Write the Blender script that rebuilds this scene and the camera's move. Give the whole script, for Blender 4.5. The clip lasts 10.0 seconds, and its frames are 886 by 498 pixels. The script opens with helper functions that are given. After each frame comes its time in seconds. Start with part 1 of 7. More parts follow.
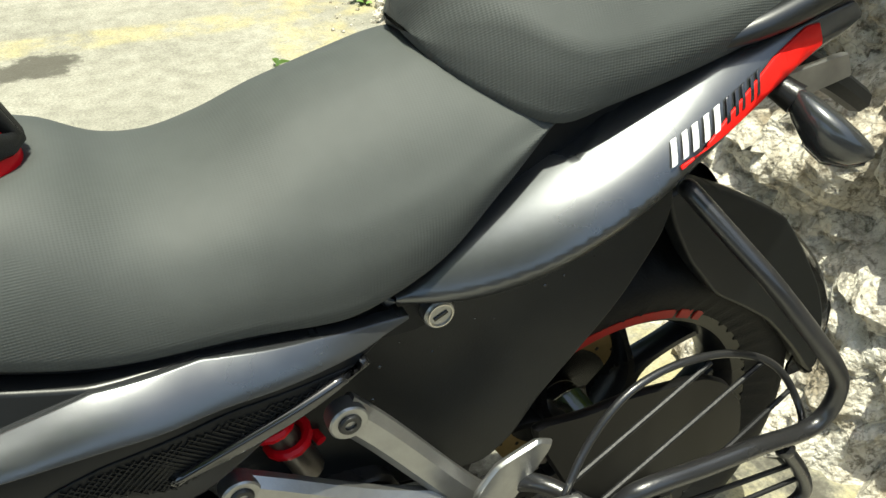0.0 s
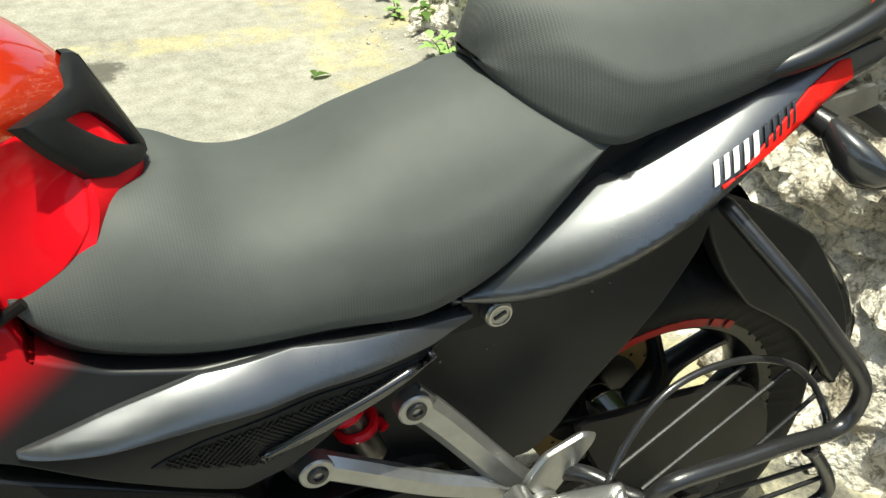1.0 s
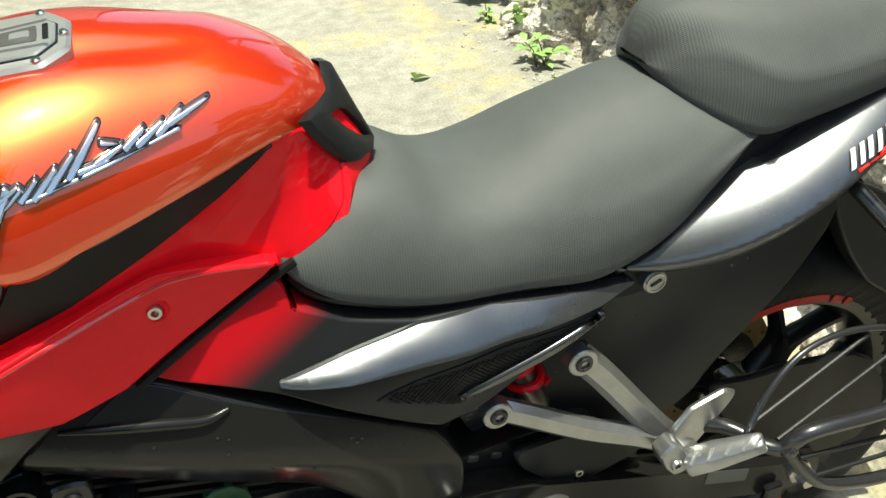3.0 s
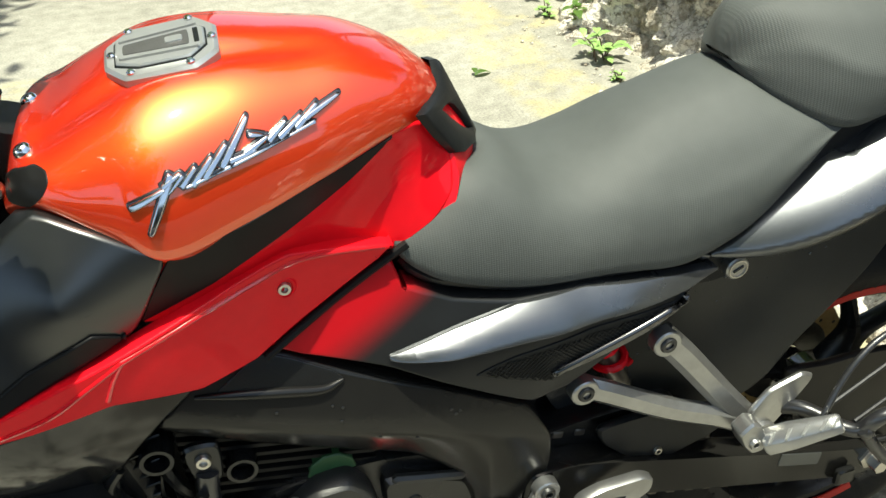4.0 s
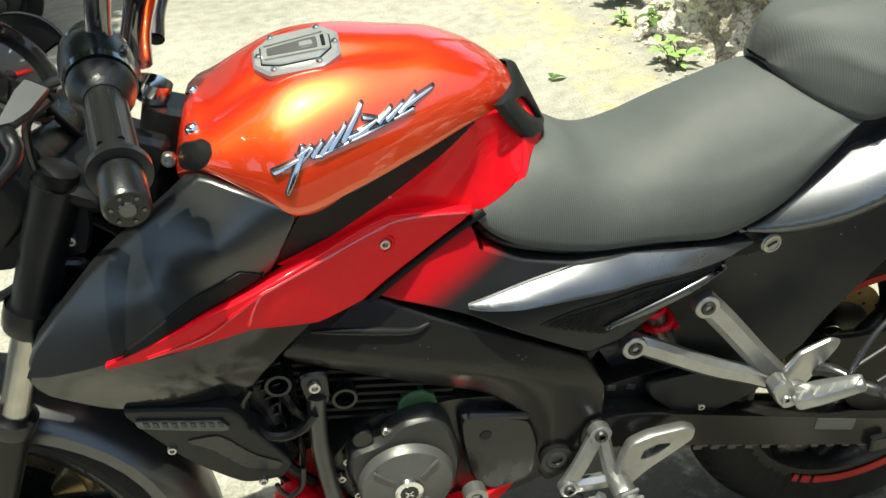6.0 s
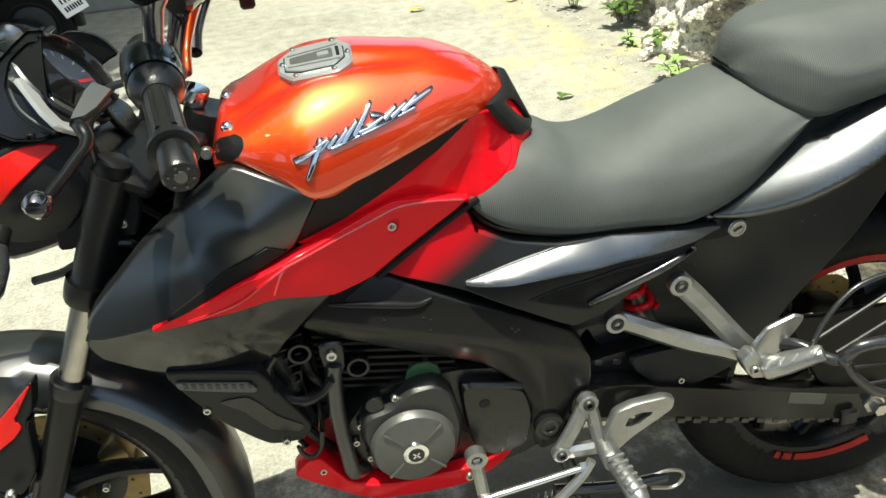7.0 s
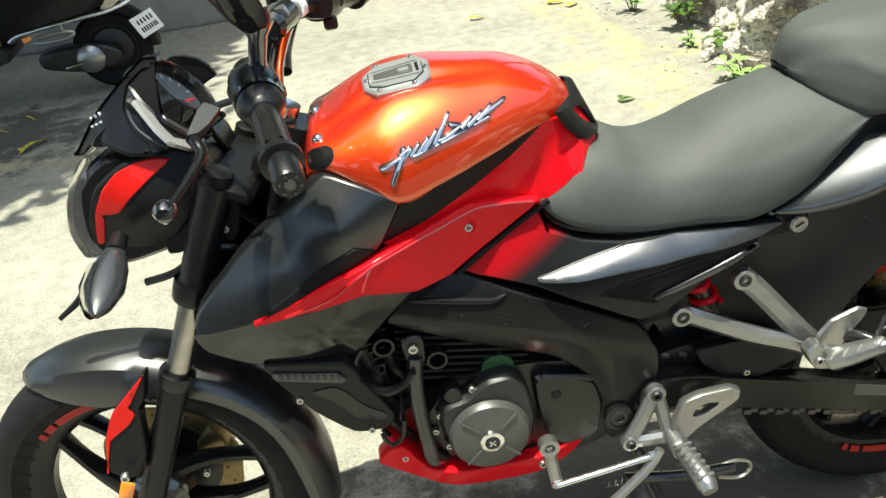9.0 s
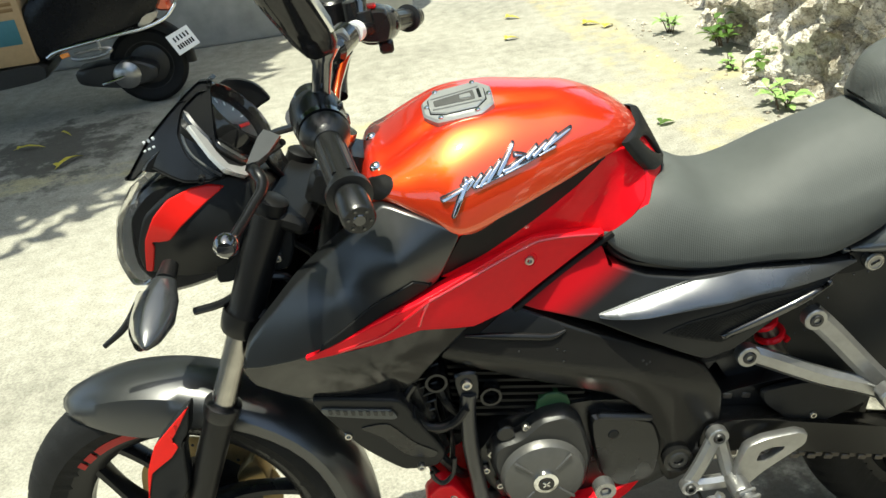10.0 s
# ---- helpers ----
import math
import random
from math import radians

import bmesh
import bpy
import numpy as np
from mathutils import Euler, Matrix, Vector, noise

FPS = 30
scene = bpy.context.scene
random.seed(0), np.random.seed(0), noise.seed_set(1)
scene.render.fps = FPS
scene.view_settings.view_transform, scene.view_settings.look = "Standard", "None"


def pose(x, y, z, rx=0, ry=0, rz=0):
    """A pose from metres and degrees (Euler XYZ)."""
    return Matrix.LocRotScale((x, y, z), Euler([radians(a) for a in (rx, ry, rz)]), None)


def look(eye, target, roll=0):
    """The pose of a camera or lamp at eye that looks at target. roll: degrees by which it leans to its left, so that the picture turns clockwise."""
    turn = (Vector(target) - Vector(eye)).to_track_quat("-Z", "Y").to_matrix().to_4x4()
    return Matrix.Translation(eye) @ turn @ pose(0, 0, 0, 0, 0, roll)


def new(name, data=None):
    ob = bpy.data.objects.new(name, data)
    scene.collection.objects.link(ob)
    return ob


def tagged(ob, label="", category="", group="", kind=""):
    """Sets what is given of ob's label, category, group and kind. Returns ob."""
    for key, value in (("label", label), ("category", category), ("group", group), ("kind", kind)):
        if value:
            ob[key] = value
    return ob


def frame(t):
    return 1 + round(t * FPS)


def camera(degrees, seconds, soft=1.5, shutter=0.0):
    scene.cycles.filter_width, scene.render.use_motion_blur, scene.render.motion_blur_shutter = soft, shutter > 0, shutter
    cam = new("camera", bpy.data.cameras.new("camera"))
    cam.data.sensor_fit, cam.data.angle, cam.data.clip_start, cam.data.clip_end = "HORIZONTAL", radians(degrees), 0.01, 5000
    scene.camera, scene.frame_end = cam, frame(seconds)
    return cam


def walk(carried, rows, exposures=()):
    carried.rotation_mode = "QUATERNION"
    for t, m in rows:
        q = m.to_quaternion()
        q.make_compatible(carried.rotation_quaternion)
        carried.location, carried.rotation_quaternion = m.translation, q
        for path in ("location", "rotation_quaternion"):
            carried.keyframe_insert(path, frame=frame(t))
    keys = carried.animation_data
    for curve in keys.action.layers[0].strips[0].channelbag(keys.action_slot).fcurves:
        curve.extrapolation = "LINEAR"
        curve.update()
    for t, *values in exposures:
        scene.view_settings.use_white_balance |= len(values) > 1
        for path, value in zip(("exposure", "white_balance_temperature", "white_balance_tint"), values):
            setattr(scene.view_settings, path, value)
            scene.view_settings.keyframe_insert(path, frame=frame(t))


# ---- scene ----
cam = camera(56.2, 10.0)
PATH = [
    (0, (-0.515, -0.604, 1.11), (0.228, 0.88, -0.006), 1.4),
    (0.5, (-0.544, -0.623, 1.129), (0.191, 0.874, 0.025), 1.9),
    (1, (-0.581, -0.645, 1.147), (0.13, 0.869, 0.052), 2.0),
    (1.5, (-0.622, -0.668, 1.162), (0.06, 0.86, 0.067), 1.7),
    (2, (-0.66, -0.683, 1.171), (-0.01, 0.857, 0.073), 1.2),
    (3.5, (-0.767, -0.739, 1.209), (-0.253, 0.853, 0.113), -1.6),
    (4, (-0.801, -0.755, 1.221), (-0.341, 0.849, 0.119), -2.3),
    (4.5, (-0.83, -0.769, 1.235), (-0.417, 0.841, 0.122), -2.9),
    (5, (-0.842, -0.794, 1.245), (-0.494, 0.831, 0.133), -3.7),
    (5.5, (-0.844, -0.846, 1.262), (-0.537, 0.797, 0.163), -4.2),
    (7, (-0.847, -1.073, 1.303), (-0.597, 0.627, 0.279), -5.5),
    (7.5, (-0.852, -1.116, 1.316), (-0.638, 0.604, 0.319), -6.8),
    (8, (-0.861, -1.133, 1.324), (-0.664, 0.59, 0.329), -7.2),
    (8.5, (-0.871, -1.145, 1.331), (-0.723, 0.584, 0.337), -8.2),
    (9, (-0.878, -1.143, 1.339), (-0.766, 0.587, 0.342), -8.7),
    (9.5, (-0.895, -1.119, 1.339), (-0.839, 0.619, 0.351), -9.0),
    (10, (-0.921, -1.087, 1.342), (-0.855, 0.669, 0.387), -8.5),
]
walk(cam, [(t, look(eye, target, roll)) for t, eye, target, roll in PATH], [(0.0, 0.90, 6600, -2), (2.2, 0.90, 6600, -2), (4.5, 1.04, 6600, -2), (10.0, 1.06, 6600, -2)])

# ---- light ----
SUN_TO = Vector((-0.06, -0.13, 0.99)).normalized()
world = bpy.data.worlds.new("sky")
scene.world = world
world.use_nodes = True
wn = world.node_tree.nodes
sky = wn.new("ShaderNodeTexSky")
sky.sky_type, sky.sun_disc = "NISHITA", False
sky.sun_elevation = math.asin(SUN_TO.z)
sky.sun_rotation = math.atan2(SUN_TO.x, SUN_TO.y)
sky.dust_density = 3.0
world.node_tree.links.new(sky.outputs[0], wn["Background"].inputs[0])
wn["Background"].inputs[1].default_value = 0.14
sun_data = bpy.data.lights.new("sun", "SUN")
sun_data.energy, sun_data.angle, sun_data.color = 4.2, radians(0.5), (1.0, 0.95, 0.84)
sun = new("sun", sun_data)
sun.matrix_world = look(SUN_TO * 20, (0, 0, 0))


# ---- materials ----
def mat(name, color, rough=0.5, metal=0.0, vary=0.12, grain=60.0, bump=0.0, bump_scale=200.0, coat=0.0, spots=None, spec=0.5, rough_vary=0.08):
    """A surface with colour variation at two scales, uneven gloss and fine relief."""
    m = bpy.data.materials.new(name)
    m.use_nodes = True
    nt, nd = m.node_tree, m.node_tree.nodes
    b = nd["Principled BSDF"]
    tc = nd.new("ShaderNodeTexCoord")
    fine, wide = nd.new("ShaderNodeTexNoise"), nd.new("ShaderNodeTexNoise")
    fine.inputs["Scale"].default_value, wide.inputs["Scale"].default_value = grain, grain / 12
    fine.inputs["Detail"].default_value = wide.inputs["Detail"].default_value = 6
    for n in (fine, wide):
        nt.links.new(tc.outputs["Object"], n.inputs["Vector"])
    both = nd.new("ShaderNodeMath")
    both.operation = "ADD"
    nt.links.new(fine.outputs[0], both.inputs[0]), nt.links.new(wide.outputs[0], both.inputs[1])
    mr = nd.new("ShaderNodeMapRange")
    mr.inputs["From Min"].default_value, mr.inputs["From Max"].default_value = 0.6, 1.4
    nt.links.new(both.outputs[0], mr.inputs["Value"])
    mix = nd.new("ShaderNodeMix")
    mix.data_type = "RGBA"
    lo, hi = spots if spots else (tuple(c * (1 - vary) for c in color), tuple(min(1, c * (1 + vary)) for c in color))
    mix.inputs[6].default_value, mix.inputs[7].default_value = (*lo, 1), (*hi, 1)
    nt.links.new(mr.outputs[0], mix.inputs[0])
    nt.links.new(mix.outputs[2], b.inputs["Base Color"])
    rr = nd.new("ShaderNodeMapRange")
    rr.inputs["To Min"].default_value, rr.inputs["To Max"].default_value = max(0.02, rough - rough_vary), min(1, rough + rough_vary)
    nt.links.new(wide.outputs[0], rr.inputs["Value"])
    nt.links.new(rr.outputs[0], b.inputs["Roughness"])
    b.inputs["Metallic"].default_value = metal
    b.inputs["Coat Weight"].default_value, b.inputs["Coat Roughness"].default_value = coat, 0.04
    b.inputs["Specular IOR Level"].default_value = spec
    b.inputs["Coat IOR"].default_value = 1.75
    if bump:
        bn, bt = nd.new("ShaderNodeBump"), nd.new("ShaderNodeTexNoise")
        bt.inputs["Scale"].default_value = bump_scale
        bt.inputs["Detail"].default_value = 4
        nt.links.new(tc.outputs["Object"], bt.inputs["Vector"])
        nt.links.new(bt.outputs[0], bn.inputs["Height"])
        bn.inputs["Strength"].default_value, bn.inputs["Distance"].default_value = bump, 0.002
        nt.links.new(bn.outputs[0], b.inputs["Normal"])
    return m


def nodes_of(m):
    return m.node_tree, m.node_tree.nodes, m.node_tree.nodes["Principled BSDF"]


def math_node(nt, op, a, b=None, c=None):
    n = nt.nodes.new("ShaderNodeMath")
    n.operation = op
    for i, v in enumerate((a, b, c)):
        if v is None:
            continue
        if isinstance(v, (int, float)):
            n.inputs[i].default_value = v
        else:
            nt.links.new(v, n.inputs[i])
    return n.outputs[0]




def candy_paint():
    """Crimson lacquer with a flake that mirrors the sky in orange, under clear coat."""
    m = mat("orange_red_paint", (0.56, 0.010, 0.008), 0.45, 0.0, 0.05, 90, coat=1.0, spec=0.1)
    nt, nd, b = nodes_of(m)
    flake = nd.new("ShaderNodeBsdfPrincipled")
    flake.inputs["Base Color"].default_value = (0.90, 0.155, 0.013, 1)
    flake.inputs["Metallic"].default_value, flake.inputs["Roughness"].default_value = 1.0, 0.40
    flake.inputs["Coat Weight"].default_value, flake.inputs["Coat Roughness"].default_value, flake.inputs["Coat IOR"].default_value = 1.0, 0.04, 1.75
    both = nd.new("ShaderNodeMixShader")
    both.inputs[0].default_value = 0.50
    nt.links.new(b.outputs[0], both.inputs[1]), nt.links.new(flake.outputs[0], both.inputs[2])
    nt.links.new(both.outputs[0], nd["Material Output"].inputs["Surface"])
    return m


RED = candy_paint()
RED_SIDE = mat("deep_red_paint", (0.70, 0.005, 0.014), 0.40, 0.0, 0.05, 90, coat=0.18, spec=0.03)
BLADE_EDGE = mat("glossy_red_edge", (0.56, 0.005, 0.013), 0.25, 0.0, 0.05, 90, coat=1.0, spec=0.3)
RED_SATIN = mat("red_satin", (0.64, 0.012, 0.010), 0.35, 0, 0.06, 90, coat=0.15, spec=0.1)
TAPE_RED = mat("dull_red_tape", (0.42, 0.018, 0.014), 0.45, 0, 0.15, 120, spec=0.3)
EMBLEM = mat("bright_emblem_metal", (0.62, 0.62, 0.64), 0.13, 1.0, 0.04, 90)
MATT_BLACK = mat("matt_black_film", (0.007, 0.0068, 0.0066), 0.42, 0, 0.15, 60, 0.05, 700, spec=0.16)
SATIN = mat("satin_black", (0.0065, 0.0071, 0.0074), 0.31, 0.0, 0.12, 70, 0.03, 900, spec=0.85)
TAIL_GREY = mat("tail_grey", (0.125, 0.13, 0.136), 0.27, 0.85, 0.1, 60, 0.03, 900)
# satin black with a lighter base, so the mudguard looks sunlit
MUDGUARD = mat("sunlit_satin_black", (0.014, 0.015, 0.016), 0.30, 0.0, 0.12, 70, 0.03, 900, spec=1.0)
SCREEN_BLACK = mat("screen_black", (0.008, 0.008, 0.0085), 0.27, 0.0, 0.12, 70, spec=0.3)
GREY_SATIN = mat("metallic_grey", (0.085, 0.09, 0.09), 0.34, 0.55, 0.1, 60, 0.05, 900)
SATIN_GLOSS = mat("satin_gloss_black", (0.010, 0.0098, 0.0095), 0.09, 0.0, 0.12, 70, spec=0.5, rough_vary=0.03)
BEAM_GREY = mat("beam_grey", (0.010, 0.0096, 0.0088), 0.19, 0.0, 0.12, 50, 0.03, 700, spec=0.30)
PLASTIC = mat("rough_black_plastic", (0.010, 0.0105, 0.0108), 0.40, 0, 0.2, 60, 0.12, 600, spec=0.2)
GUARD_BLACK = mat("worn_guard_plastic", (0.0100, 0.0112, 0.0110), 0.44, 0, 0.25, 40, 0.10, 500, spec=0.45)
ROD_BLACK = mat("black_rod_enamel", (0.010, 0.010, 0.0105), 0.45, 0, 0.2, 120, 0.15, 300, spec=0.35)
FORK_BLACK = mat("fork_black", (0.006, 0.006, 0.0062), 0.30, 0, 0.12, 70, 0.03, 900, spec=0.30)
PIANO_BLACK = mat("polished_black", (0.007, 0.007, 0.008), 0.10, 0, 0.1, 60, coat=1.0, spec=1.0, rough_vary=0.03)
GLOSS_BLACK = mat("gloss_black", (0.009, 0.009, 0.010), 0.16, 0, 0.1, 60, coat=0.7, spec=0.5)
TUBE_BLACK = mat("black_tube_enamel", (0.016, 0.016, 0.017), 0.3, 0, 0.15, 120, 0.12, 300, coat=0.3)
RUBBER = mat("rubber", (0.009, 0.009, 0.009), 0.30, 0, 0.2, 80, 0.15, 500, spec=0.45)
TYRE = mat("tyre_rubber", (0.0085, 0.0085, 0.0083), 0.62, 0, 0.35, 40, 0.3, 300, spec=0.2)
SILVER_PAINT = mat("silver_paint", (0.40, 0.40, 0.39), 0.30, 0.45, 0.05, 90)
CAP_METAL = mat("satin_cap_metal", (0.40, 0.40, 0.385), 0.34, 0.7, 0.06, 90)
SILVER = mat("cast_silver", (0.33, 0.328, 0.32), 0.30, 0.85, 0.12, 90, 0.12, 500)
COVER_GREY = mat("cover_grey", (0.10, 0.098, 0.093), 0.40, 0.5, 0.12, 80, 0.1, 600)
DULL_CHROME = mat("worn_chrome", (0.42, 0.40, 0.37), 0.22, 1.0, 0.15, 60)
SCOOTER_BLACK = mat("scooter_black", (0.006, 0.006, 0.0065), 0.22, 0, 0.1, 60, spec=0.22)
CHROME = mat("chrome", (0.75, 0.75, 0.74), 0.1, 1.0, 0.05, 90)
STEEL = mat("zinc_steel", (0.52, 0.50, 0.46), 0.32, 1.0, 0.15, 120)
CHAIN = mat("oily_chain", (0.12, 0.11, 0.10), 0.4, 0.9, 0.3, 120)
ENGINE = mat("engine_grey", (0.028, 0.0278, 0.027), 0.36, 0.3, 0.15, 80, 0.2, 600)
ENGINE_BLACK = mat("engine_black", (0.008, 0.008, 0.008), 0.26, 0.0, 0.15, 80, 0.15, 600, spec=0.45)
GOLD = mat("brown_brass", (0.25, 0.185, 0.09), 0.42, 0.9, 0.25, 60)
AMBER = mat("amber_reflector", (0.85, 0.24, 0.015), 0.25, 0, 0.1, 200, coat=0.6)
WHITE = mat("white_print", (0.75, 0.75, 0.74), 0.4, 0, 0.04, 80)
GREEN = mat("green_cap", (0.03, 0.085, 0.03), 0.5, 0, 0.1, 80)
LENS = bpy.data.materials.new("clear_lens")
LENS.use_nodes = True
LENS.node_tree.nodes["Principled BSDF"].inputs["Transmission Weight"].default_value = 1.0
LENS.node_tree.nodes["Principled BSDF"].inputs["Roughness"].default_value = 0.04
LENS.node_tree.nodes["Principled BSDF"].inputs["IOR"].default_value = 1.12


def seat_vinyl():
    m = mat("seat_vinyl", (0.060, 0.065, 0.061), 0.66, 0, 0.10, 40, spec=0.42)
    nt, nd, b = nodes_of(m)
    tc = nd.new("ShaderNodeTexCoord")
    sp = nd.new("ShaderNodeSeparateXYZ")
    nt.links.new(tc.outputs["Object"], sp.inputs[0])
    k = math.pi * 2 / 0.0052
    across = math_node(nt, "ADD", sp.outputs[2], sp.outputs[1])
    a = math_node(nt, "SINE", math_node(nt, "MULTIPLY", math_node(nt, "ADD", sp.outputs[0], across), k))
    c = math_node(nt, "SINE", math_node(nt, "MULTIPLY", math_node(nt, "SUBTRACT", sp.outputs[0], across), k))
    # the pattern is worn flat where the rider sits
    geo = nd.new("ShaderNodeNewGeometry")
    facing = nd.new("ShaderNodeSeparateXYZ")
    nt.links.new(geo.outputs["Normal"], facing.inputs[0])
    worn = nd.new("ShaderNodeMapRange")
    worn.interpolation_type = "SMOOTHSTEP"
    worn.inputs["From Min"].default_value, worn.inputs["From Max"].default_value = 0.25, 0.85
    worn.inputs["To Min"].default_value, worn.inputs["To Max"].default_value = 1.0, 0.22
    nt.links.new(facing.outputs[2], worn.inputs["Value"])
    h = math_node(nt, "MULTIPLY", math_node(nt, "MULTIPLY", a, c), worn.outputs[0])
    bn = nd.new("ShaderNodeBump")
    bn.inputs["Strength"].default_value, bn.inputs["Distance"].default_value = 0.30, 0.0006
    nt.links.new(h, bn.inputs["Height"])
    nt.links.new(bn.outputs[0], b.inputs["Normal"])
    return m


SEAT = seat_vinyl()


def fade_paint():
    """Red that is airbrushed into satin black towards the rear."""
    m = mat("faded_red_to_black", (0.013, 0.0135, 0.014), 0.30, 0.0, 0.1, 70, 0.03, 900, spec=0.25)
    nt, nd, b = nodes_of(m)
    tc = nd.new("ShaderNodeTexCoord")
    sp = nd.new("ShaderNodeSeparateXYZ")
    nt.links.new(tc.outputs["Object"], sp.inputs[0])
    s = math_node(nt, "SUBTRACT", sp.outputs[2], math_node(nt, "MULTIPLY", sp.outputs[0], 0.62))
    mr = nd.new("ShaderNodeMapRange")
    mr.interpolation_type = "SMOOTHSTEP"
    mr.inputs["From Min"].default_value, mr.inputs["From Max"].default_value = 1.108, 1.165
    nt.links.new(s, mr.inputs["Value"])
    mix = nd.new("ShaderNodeMix")
    mix.data_type = "RGBA"
    old = b.inputs["Base Color"].links[0].from_socket
    nt.links.new(old, mix.inputs[6])
    mix.inputs[7].default_value = (0.42, 0.004, 0.010, 1)
    nt.links.new(mr.outputs[0], mix.inputs[0])
    nt.links.new(mix.outputs[2], b.inputs["Base Color"])
    return m


FADE = fade_paint()


def concrete():
    m = mat("worn_concrete", (0.5, 0.47, 0.4), 0.85, 0, 0.1, 14, 0.6, 90, spots=((0.180, 0.172, 0.142), (0.385, 0.370, 0.312)))
    nt, nd, b = nodes_of(m)
    tc = nd.new("ShaderNodeTexCoord")
    sp = nd.new("ShaderNodeSeparateXYZ")
    nt.links.new(tc.outputs["Object"], sp.inputs[0])
    x, y = sp.outputs[0], sp.outputs[1]
    wear = nd.new("ShaderNodeTexNoise")
    wear.inputs["Scale"].default_value, wear.inputs["Detail"].default_value, wear.inputs["Roughness"].default_value = 5, 10, 0.7
    nt.links.new(tc.outputs["Object"], wear.inputs["Vector"])

    def step(v, lo, hi):
        n = nd.new("ShaderNodeMapRange")
        n.interpolation_type = "SMOOTHSTEP"
        n.inputs["From Min"].default_value, n.inputs["From Max"].default_value = lo, hi
        nt.links.new(v, n.inputs["Value"])
        return n.outputs[0]

    def band(v, at, half):
        return step(math_node(nt, "ABSOLUTE", math_node(nt, "SUBTRACT", v, at)), half + 0.03, half - 0.03)

    # faded yellow parking lines: one across, one along the foot of the wall
    along = math_node(nt, "ADD", x, math_node(nt, "MULTIPLY", y, 0.04))
    paint = math_node(nt, "MAXIMUM", band(y, 2.68, 0.10), math_node(nt, "MULTIPLY", band(along, 0.50, 0.17), step(y, 5.5, 5.0)))
    paint = math_node(nt, "MULTIPLY", paint, step(wear.outputs[0], 0.40, 0.62))
    mix = nd.new("ShaderNodeMix")
    mix.data_type = "RGBA"
    nt.links.new(b.inputs["Base Color"].links[0].from_socket, mix.inputs[6])
    mix.inputs[7].default_value = (0.50, 0.42, 0.15, 1)
    nt.links.new(math_node(nt, "MULTIPLY", paint, 0.40), mix.inputs[0])

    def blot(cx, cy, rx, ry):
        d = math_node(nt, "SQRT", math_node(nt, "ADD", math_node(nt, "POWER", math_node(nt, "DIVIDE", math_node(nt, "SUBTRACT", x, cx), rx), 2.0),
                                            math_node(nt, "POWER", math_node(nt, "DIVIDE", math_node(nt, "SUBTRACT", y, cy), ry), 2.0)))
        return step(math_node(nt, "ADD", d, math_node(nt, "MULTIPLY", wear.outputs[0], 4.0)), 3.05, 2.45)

    speck = nd.new("ShaderNodeTexNoise")
    speck.inputs["Scale"].default_value, speck.inputs["Detail"].default_value, speck.inputs["Roughness"].default_value = 110, 5, 0.8
    nt.links.new(tc.outputs["Object"], speck.inputs["Vector"])
    grit = nd.new("ShaderNodeMix")
    grit.data_type, grit.blend_type = "RGBA", "MULTIPLY"
    ramp = nd.new("ShaderNodeMapRange")
    ramp.inputs["From Min"].default_value, ramp.inputs["From Max"].default_value = 0.35, 0.62
    ramp.inputs["To Min"].default_value, ramp.inputs["To Max"].default_value = 0.62, 1.16
    nt.links.new(speck.outputs[0], ramp.inputs["Value"])
    nt.links.new(mix.outputs[2], grit.inputs[6]), nt.links.new(ramp.outputs[0], grit.inputs[7])
    grit.inputs[0].default_value = 1.0
    mix = grit
    # damp and oily patches
    stain = math_node(nt, "MAXIMUM", blot(-2.66, 3.13, 0.46, 0.52), blot(-0.62, 2.45, 0.24, 0.13))
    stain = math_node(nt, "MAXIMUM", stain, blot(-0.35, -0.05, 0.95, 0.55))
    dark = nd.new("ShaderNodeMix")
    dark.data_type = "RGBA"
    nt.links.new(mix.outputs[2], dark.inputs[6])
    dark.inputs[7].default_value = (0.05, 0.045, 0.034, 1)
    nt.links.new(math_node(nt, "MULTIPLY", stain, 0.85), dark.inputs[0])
    nt.links.new(dark.outputs[2], b.inputs["Base Color"])
    return m


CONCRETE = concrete()


